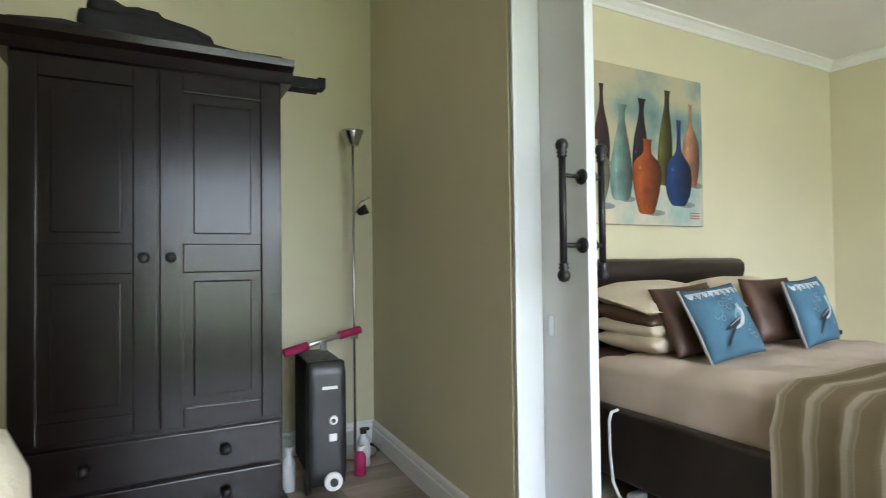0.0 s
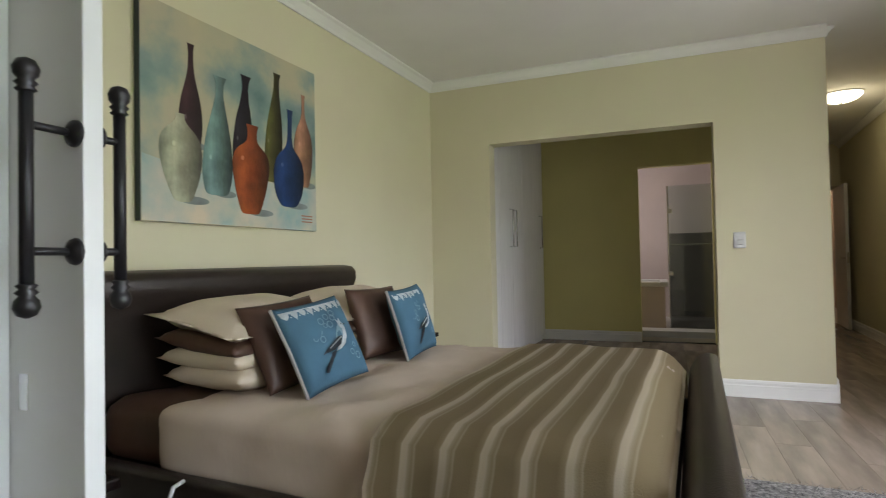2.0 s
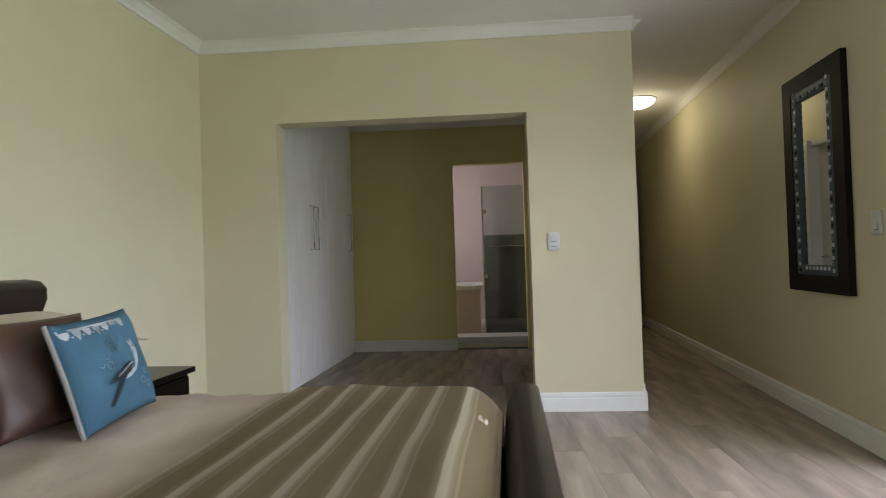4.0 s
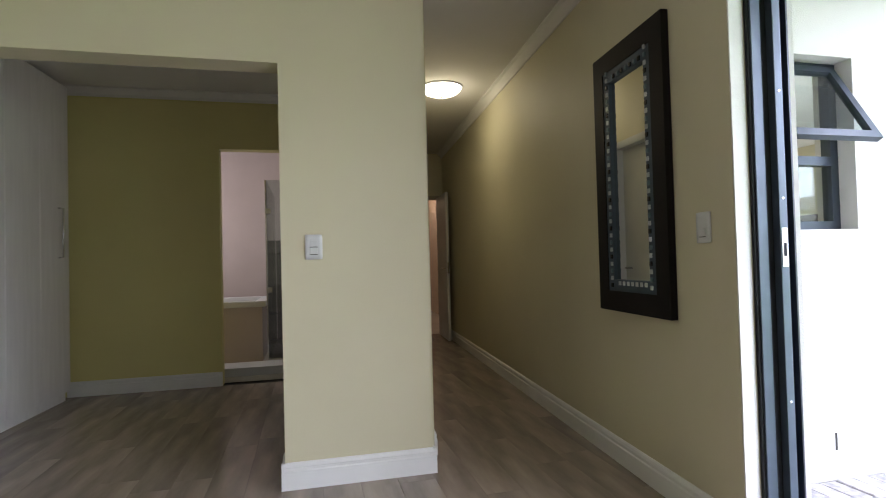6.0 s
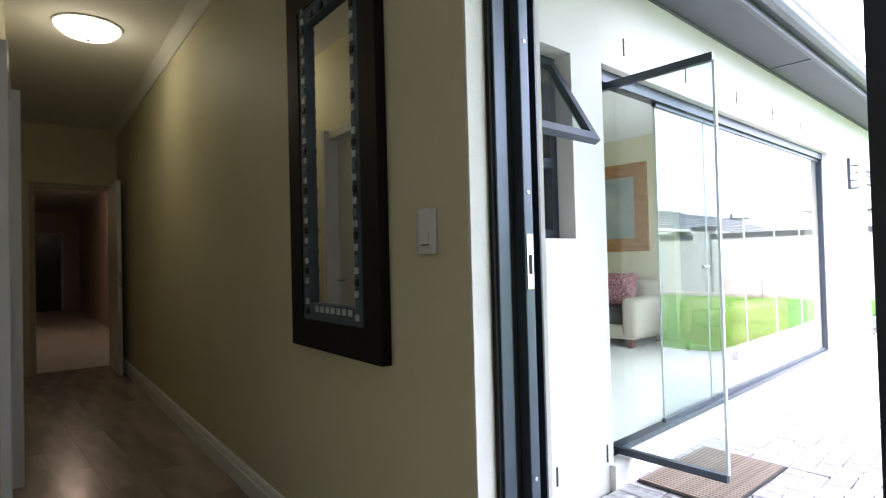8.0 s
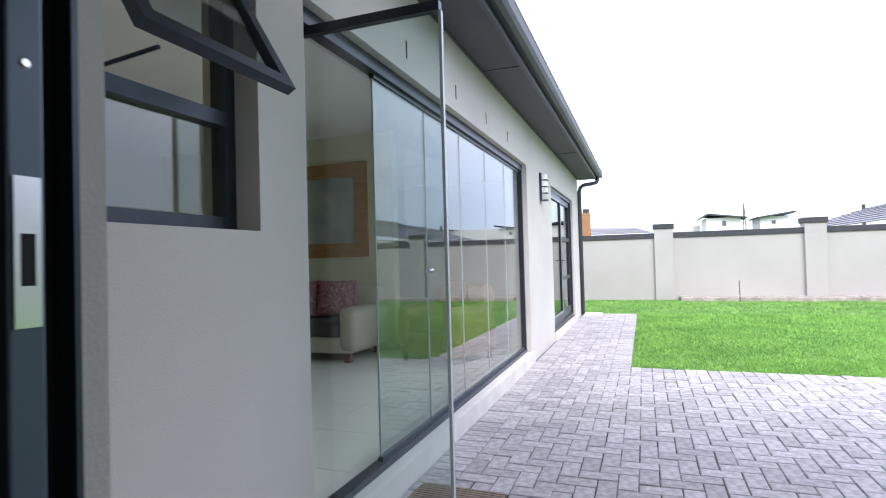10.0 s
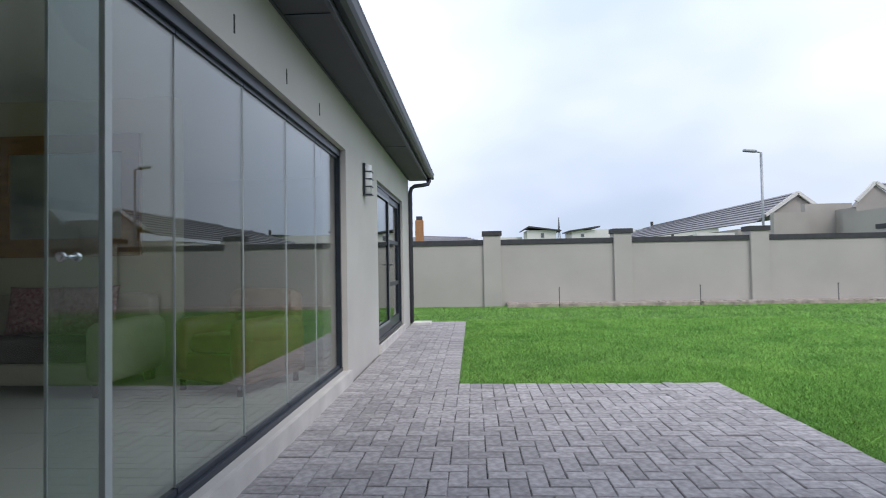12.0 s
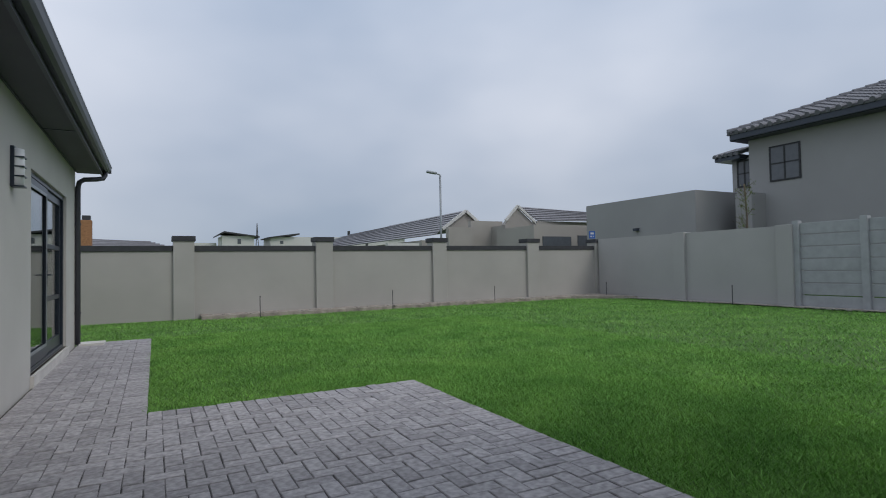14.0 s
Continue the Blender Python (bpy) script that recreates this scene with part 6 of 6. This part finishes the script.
part("wall", boxes((-22.0, -15.35, -15.75, -14.85, 0, 4.95)), DGREY, h4)
part("wall", boxes((-16.5, -14.2, -14.9, -14.3, 0, 3.5)), DGREY, h4)
window_in(h4, pose(-15.0, -13.58, 3.86, 0, 0, 90), 1.05, 1.24)
window_in(h4, pose(-15.35, -15.25, 3.86, 0, 0, 90), 0.6, 1.02)
part("fascia", boxes((-14.55, -14.42, -15.15, -1.6, 5.5, 5.7)), ALU, h4)
part("fascia", boxes((-24.0, -14.55, -15.27, -15.15, 5.5, 5.7)), ALU, h4)
part("soffit", boxes((-24.0, -14.5, -15.2, -1.6, 5.48, 5.51)), ALU, h4)
part("fascia", boxes((-22.0, -14.9, -16.15, -15.15, 4.9, 5.06)), ALU, h4)
slope(h4, (-14.4, -15.2, 5.66), (-14.4, -1.5, 5.66), (-18.6, -4.0, 7.2), (-18.6, -11.5, 7.2), 11, ROOFB)
slope(h4, (-23.5, -15.25, 5.66), (-14.4, -15.25, 5.66), (-18.6, -11.5, 7.2), (-19.5, -11.5, 7.2), 9, ROOFB)
slope(h4, (-14.85, -16.2, 5.02), (-14.85, -15.2, 5.02), (-16.2, -15.2, 5.40), (-16.2, -15.9, 5.40), 4, ROOFB)
bt = bmesh.new()
lowx, topx, lowz, topz = -14.34, -18.6, 5.73, 7.27
for k in range(46):
    y = -15.15 + 0.30 * k
    reach = min(1.0, (y + 15.25) / 3.7)
    for c in range(max(1, round(11 * reach))):
        f0, f1 = c / 11, min((c + 1.1) / 11, max(reach, 0.09))
        if f1 - f0 > 0.02:
            tube([(lowx + (topx - lowx) * f0, y, lowz + 0.03 + (topz - lowz) * f0), (lowx + (topx - lowx) * f1, y, lowz - 0.01 + (topz - lowz) * f1)], 0.085, 8, bt)
for c in range(14):
    f0, f1 = c / 14, (c + 1.1) / 14
    tube([(lowx + (topx - lowx) * f0, -15.2 + 3.7 * f0, lowz + 0.08 + (topz - lowz) * f0), (lowx + (topx - lowx) * f1, -15.2 + 3.7 * f1, lowz + 0.04 + (topz - lowz) * f1)], 0.10, 8, bt)
tagged(part("barrel_tiles", bt, ROOFB, h4, "rows of dark grey barrel roof tiles"), kind="stuff")
for k in range(5):
    part("barrel_tile", tube([(-14.82, -16.1 + 0.22 * k, 5.09), (-16.1, -16.0 + 0.2 * k, 5.45)], 0.08, 8), ROOFB, h4)
h5 = thing("house", (0, 0, GZ), "low house with a hipped grey roof and brick chimney", "house", "neighbouring houses")
part("wall", boxes((1.5, 8.0, -40, -34, 0, 2.3)), TAUPE, h5)
slope(h5, (8.2, -33.0, 2.33), (3.5, -33.0, 2.33), (4.5, -35.5, 2.72), (7.2, -35.5, 2.86), 5, ROOFT)
ch5 = part("chimney", boxes((6.50, 6.90, -30.4, -30.0, 0, 3.38)), BRICK, h5, "orange brick chimney", bevel=0.02)
part("chimney_cap", boxes((6.55, 6.85, -30.35, -30.05, 3.38, 3.58)), COPING, ch5)
h6 = thing("house", (0, 0, GZ), "distant white houses with mono pitch roofs", "house", "neighbouring houses")
part("wall", boxes((-7.0, -3.2, -80, -75, 0, 5.4)), WHITEW, h6)
part("roof", prism([(-2.6, 5.5), (-2.6, 5.35), (-3.4, 5.75), (-7.6, 5.2), (-7.6, 5.35), (-3.4, 5.95)], "y", -80, -74.5), COPING, h6)
part("window", boxes((-5.4, -5.0, -75.05, -74.95, 4.4, 5.0)), GLZ, h6)
part("wall", boxes((-12.0, -9.0, -80, -75, 0, 5.3)), WHITEW, h6)
part("roof", prism([(-8.6, 5.1), (-12.6, 5.6), (-12.6, 5.8), (-8.6, 5.25)], "y", -80, -74.5), COPING, h6)
part("window", boxes((-10.6, -10.2, -75.05, -74.95, 4.4, 4.8)), GLZ, h6)
part("wall", boxes((-30, -12.2, -84, -80, 0, 5.6)), WHITEW, h6)
part("roof", boxes((-3.0, 1.0, -81, -80, 0, 4.75)), WHITEW, h6)
part("roof", boxes((-30.5, -20.5, -84.4, -79.5, 5.6, 5.8)), COPING, h6)
for x in (-11.3, -13.0):
    part("flue", boxes((x - 0.09, x + 0.09, -50.1, -49.9, 0.0, 4.45)), COPING, h6)
mast = thing("radio_mast", (-7.36, -75, GZ), "thin lattice radio mast in the distance", "mast")
for s in (-1, 1):
    part("leg", tube([(s * 0.35, 0, 0), (0, 0, 7.0)], 0.05, 5), COPING, mast)
for z in (4.9, 5.3, 5.7, 6.1, 6.5):
    part("brace", tube([(-0.35 * (7 - z) / 7, 0, z), (0.35 * (7 - z) / 7, 0, z + 0.3)], 0.03, 5), COPING, mast)
lampm = material("galvanised_steel", (0.30, 0.32, 0.33), 0.5, 0.6)
sp = thing("street_lamp", (-7.1, -24.0, GZ), "galvanised street lamp on a tall pole", "street lamp")
part("pole", tube([(0, 0, 0), (0, 0, 5.2)], 0.045, 10), lampm, sp, smooth=True)
part("arm", tube([(0, 0, 5.2), (0.2, 0, 5.24)], 0.03, 8), lampm, sp)
part("lantern", soft_box(0.50, 0.16, 0.11, 0.04, 6, 0.0), lampm, sp, smooth=True, at=pose(0.42, 0, 5.22, 0, -6, 0))
sgn = thing("blue_sign", (-10.1, -17.8, GZ), "small blue and white sign behind the wall", "sign")
part("post", boxes((-0.02, 0.02, -0.02, 0.02, 0, 2.3)), lampm, sgn)
part("plate", boxes((-0.14, 0.14, 0.02, 0.035, 2.05, 2.32)), material("blue_sign_paint", (0.03, 0.12, 0.42), 0.4), sgn)
part("sign_mark", boxes((-0.08, 0.08, 0.035, 0.038, 2.20, 2.27), (-0.08, -0.03, 0.035, 0.038, 2.10, 2.15), (0.03, 0.08, 0.035, 0.038, 2.10, 2.15)), WHITEW, sgn)

# sapling behind the side wall
LEAF = material("pale_green_leaf", (0.13, 0.17, 0.055), 0.7, random_hue=0.4)
BARK = material("thin_bark", (0.12, 0.09, 0.06), 0.9, var=0.2)
sap = thing("sapling", (-11.0, -12.45, GZ), "thin young tree with sparse yellow-green leaves", "tree")
part("trunk", tube([(0, 0, 0), (0.02, 0.03, 1.4), (0.0, 0.05, 2.4), (0.03, 0.02, 3.35)], 0.022, 8), BARK, sap, smooth=True)
rng = random.Random(12)
lv = bmesh.new()
for b in range(22):
    z0 = 1.7 + 1.6 * b / 22
    a = rng.uniform(0, 6.28)
    L = rng.uniform(0.12, 0.30)
    tip = Vector((math.cos(a) * L, math.sin(a) * L, z0 + rng.uniform(0.1, 0.3)))
    part("twig", tube([(0.01, 0.03, z0), tip], 0.006, 5), BARK, sap)
    for k in range(16):
        p = Vector((0.01, 0.03, z0)).lerp(tip, rng.random() ** 0.6) + Vector((rng.gauss(0, 0.05), rng.gauss(0, 0.05), rng.gauss(0, 0.05)))
        m = pose(*p, rng.uniform(0, 180), rng.uniform(0, 180), rng.uniform(0, 360))
        q = [lv.verts.new(m @ Vector(c)) for c in ((-0.03, 0, 0), (0, -0.014, 0.004), (0.035, 0, 0), (0, 0.014, 0.004))]
        lv.faces.new(q)
tagged(part("leaves", lv, LEAF, sap), kind="stuff")


# ---- loose pieces of floors and paving ----
def paver_mesh(l, w):
    bm = bmesh.new()
    a, b, c = l / 2 - 0.0022, w / 2 - 0.0022, 0.0045
    v0 = [bm.verts.new((x, y, -0.03)) for x, y in ((-a, -b), (a, -b), (a, b), (-a, b))]
    v1 = [bm.verts.new((x, y, -0.005)) for x, y in ((-a, -b), (a, -b), (a, b), (-a, b))]
    v2 = [bm.verts.new((x, y, 0.0)) for x, y in ((-a + c, -b + c), (a - c, -b + c), (a - c, b - c), (-a + c, b - c))]
    for lo, hi in ((v0, v1), (v1, v2)):
        for i in range(4):
            bm.faces.new((lo[i], lo[(i + 1) % 4], hi[(i + 1) % 4], hi[i]))
    bm.faces.new(v2)
    return mesh_of(bm, "paver", PAVER)


pav = thing("pavement", (0, 0, GZ), "grey concrete block paving laid in herringbone", "paving", kind="structure")
U = 0.1035
PM = paver_mesh(2 * U, U)
PH1 = paver_mesh(U, U)
rng = random.Random(5)
spots, halves, filled = [], [], set()
X0, X1, Y0, Y1, PX, PY = 1.788, 5.195, -7.65, -1.99, 1.788 + 23 * 0.1035, -13.25
XS = X0 + 31 * U   # the soldier course along the house begins here
for i in range(-2, 36):
    for j in range(-2, 114):
        k = (i - j) % 4
        cx, cy = X0 + U * i, Y0 + U * (j - 54)
        if k == 0:
            x, y, r = cx + U, cy + U / 2, 0
        elif k == 3:
            x, y, r = cx + U / 2, cy + U, 90
        else:
            continue
        other = (i + 1, j) if k == 0 else (i, j + 1)
        hx, hy = (U, U / 2) if r == 0 else (U / 2, U)
        main = X0 + 2 * U < x - hx + 0.03 and x + hx < XS + 0.03 and Y0 + 2 * U < y - hy + 0.03 and y + hy < Y1 + 0.02
        path = PX + 2 * U < x - hx + 0.03 and x + hx < XS + 0.03 and PY < y - hy + 0.02 and y + hy < Y0 + 2 * U + 0.03
        if main or path:
            spots.append((x, y, r))
            filled |= {(i, j), other}
for i in range(-2, 36):
    for j in range(-2, 114):
        x, y = X0 + U * (i + 0.5), Y0 + U * (j - 53.5)
        inside = (X0 + 2 * U - 0.02 < x < XS and Y0 + 2 * U - 0.02 < y < Y1) or (PX + 2 * U < x < XS and PY < y < Y0 + 2 * U)
        if inside and (i, j) not in filled:
            halves.append((x, y, 0))
for k in range(round((Y1 - Y0) / U)):
    spots.append((X0 + U, Y0 + U * (k + 0.5), 0))
for k in range(round((PX - X0) / U) - 2):
    spots.append((X0 + 2 * U + U * (k + 0.5), Y0 + U, 90))
for k in range(round((Y0 - PY) / U) + 2):
    spots.append((PX + U, PY + U * (k + 0.5), 0))
for k in range(round((Y1 - PY) / U)):
    spots.append((XS + U, PY + U * (k + 0.5), 0))
rest = bmesh.new()
singles = 0
for x, y, r, PM_ in [(*s, PM) for s in spots] + [(*s, PH1) for s in halves]:
    m = pose(x + rng.gauss(0, 0.0012), y + rng.gauss(0, 0.0012), rng.gauss(0, 0.0015), rng.gauss(0, 0.35), rng.gauss(0, 0.35), r + rng.gauss(0, 0.5))
    if -6.1 < y < -4.1 and 2.9 < x < 5.3 and singles < 300 and PM_ is PM:
        o = new("paver", PM)
        o.parent = pav
        o.matrix_basis = m
        singles += 1
    else:
        n0 = len(rest.verts)
        rest.from_mesh(PM_)
        rest.verts.ensure_lookup_table()
        for v in rest.verts[n0:]:
            v.co = m @ v.co
me = bpy.data.meshes.new("paver_field")
rest.to_mesh(me)
rest.free()
me.materials.append(PAVER)
fld = new("paver_field", me)
fld.parent = pav
tagged(fld, kind="stuff")

# vinyl planks
pk = thing("plank_floor", (0, 0, 0), "grey-brown oak effect vinyl plank floor", "floor", kind="structure")


def plank_mesh(l, w):
    bm = boxes((0, l - 0.0012, 0, w - 0.0012, -0.006, 0.0))
    return mesh_of(bm, "plank", VINYL)


rng = random.Random(9)
PWD, PLN = 0.185, 1.22
PLM = plank_mesh(PLN, PWD)
cutm = {}
for j in range(31):
    y = -2.25 + PWD * j
    off = -rng.random() * PLN
    x = -1.2 + off
    while x < 11.2:
        a, b = max(x, -1.2), min(x + PLN, 8.34 if y > -0.75 else 11.2)
        keep = b - a > 0.02 and (y > -1.92 or a > 4.5) and (y < 2.6 or a < 1.5)
        if keep:
            L = round(b - a, 2)
            if L < PLN - 0.01:
                if L not in cutm:
                    cutm[L] = plank_mesh(L, PWD)
                me = cutm[L]
            else:
                me = PLM
            o = new("plank", me)
            o.parent = pk
            o.matrix_basis = pose(a, y, rng.gauss(0, 0.0001) - 0.0002)
        x += PLN

# living room floor tiles
tl = thing("tile_floor", (0, 0, 0), "large pale beige floor tiles with thin joints", "floor", kind="structure")
TM = mesh_of(boxes((0.0015, 0.5985, 0.0015, 0.5985, 0.0, 0.006)), "tile", TILE)
for i in range(8):
    for j in range(8):
        o = new("tile", TM)
        o.parent = tl
        o.matrix_basis = pose(XF + 0.22 + 0.6 * i, -7.64 + 0.6 * j, 0.001)

# ---- lawn blades ----
rs = np.random.RandomState(8)


def blades(count, x0, x1, y0, y1, h, w, keep):
    p = np.stack([rs.uniform(x0, x1, count), rs.uniform(y0, y1, count)], 1)
    p = p[keep(p[:, 0], p[:, 1])]
    n = len(p)
    a, lean = rs.uniform(0, 2 * np.pi, n), rs.normal(0, 0.85, (n, 2))
    patch = 0.75 + 0.5 * np.sin(p[:, 0] * 1.7 + np.sin(p[:, 1] * 1.1) * 2) * np.sin(p[:, 1] * 1.3 + p[:, 0] * 0.4) * 0.5
    hh = h * rs.uniform(0.6, 1.25, n) * (0.85 + 0.3 * patch)
    dx, dy = np.cos(a) * w / 2, np.sin(a) * w / 2
    z = np.full(n, GZ - 0.03)
    v = np.empty((n, 3, 3))
    v[:, 0] = np.stack([p[:, 0] - dx, p[:, 1] - dy, z], 1)
    v[:, 1] = np.stack([p[:, 0] + dx, p[:, 1] + dy, z], 1)
    v[:, 2] = np.stack([p[:, 0] + lean[:, 0] * hh, p[:, 1] + lean[:, 1] * hh, z + hh], 1)
    return v.reshape(-1, 3)


def on_lawn(x, y):
    patio = (x > X0 - 0.005) & (x < 5.3) & (y > Y0 - 0.005)
    path_ = (x > PX - 0.005) & (x < 5.3) & (y > PY - 0.005)
    soil = ((x < 3.1) & (y < YB + 0.42 + 0.9 * np.maximum(0, -8.0 - x))) | (x < XW + 0.30)
    return ~(patio | path_ | soil) & (y > YB + 0.07) & (x > XW + 0.1) & ~((x > 5.2) & (y > -13.0))


parts = [blades(520000, -2.5, 5.2, -13.5, -2.2, 0.036, 0.0042, on_lawn), blades(280000, -9.5, 9.0, -17.0, -2.0, 0.042, 0.010, on_lawn), blades(260000, -0.5, 3.0, -8.5, -3.0, 0.034, 0.004, on_lawn)]
allv = np.concatenate(parts)
nt = len(allv) // 3
me = bpy.data.meshes.new("lawn")
me.vertices.add(len(allv))
me.vertices.foreach_set("co", allv.astype(np.float32).ravel())
me.loops.add(len(allv))
me.loops.foreach_set("vertex_index", np.arange(len(allv), dtype=np.int32))
me.polygons.add(nt)
me.polygons.foreach_set("loop_start", np.arange(0, 3 * nt, 3, dtype=np.int32))
me.update(calc_edges=True)
GRASS = material("lawn_grass", (0.14, 0.33, 0.06), 0.75, scale=1.4, color2=(0.25, 0.48, 0.10), random_hue=0.6, spec=0.3)
me.materials.append(GRASS)
tagged(new("lawn", me), "short bright green mown lawn", "lawn", kind="stuff")
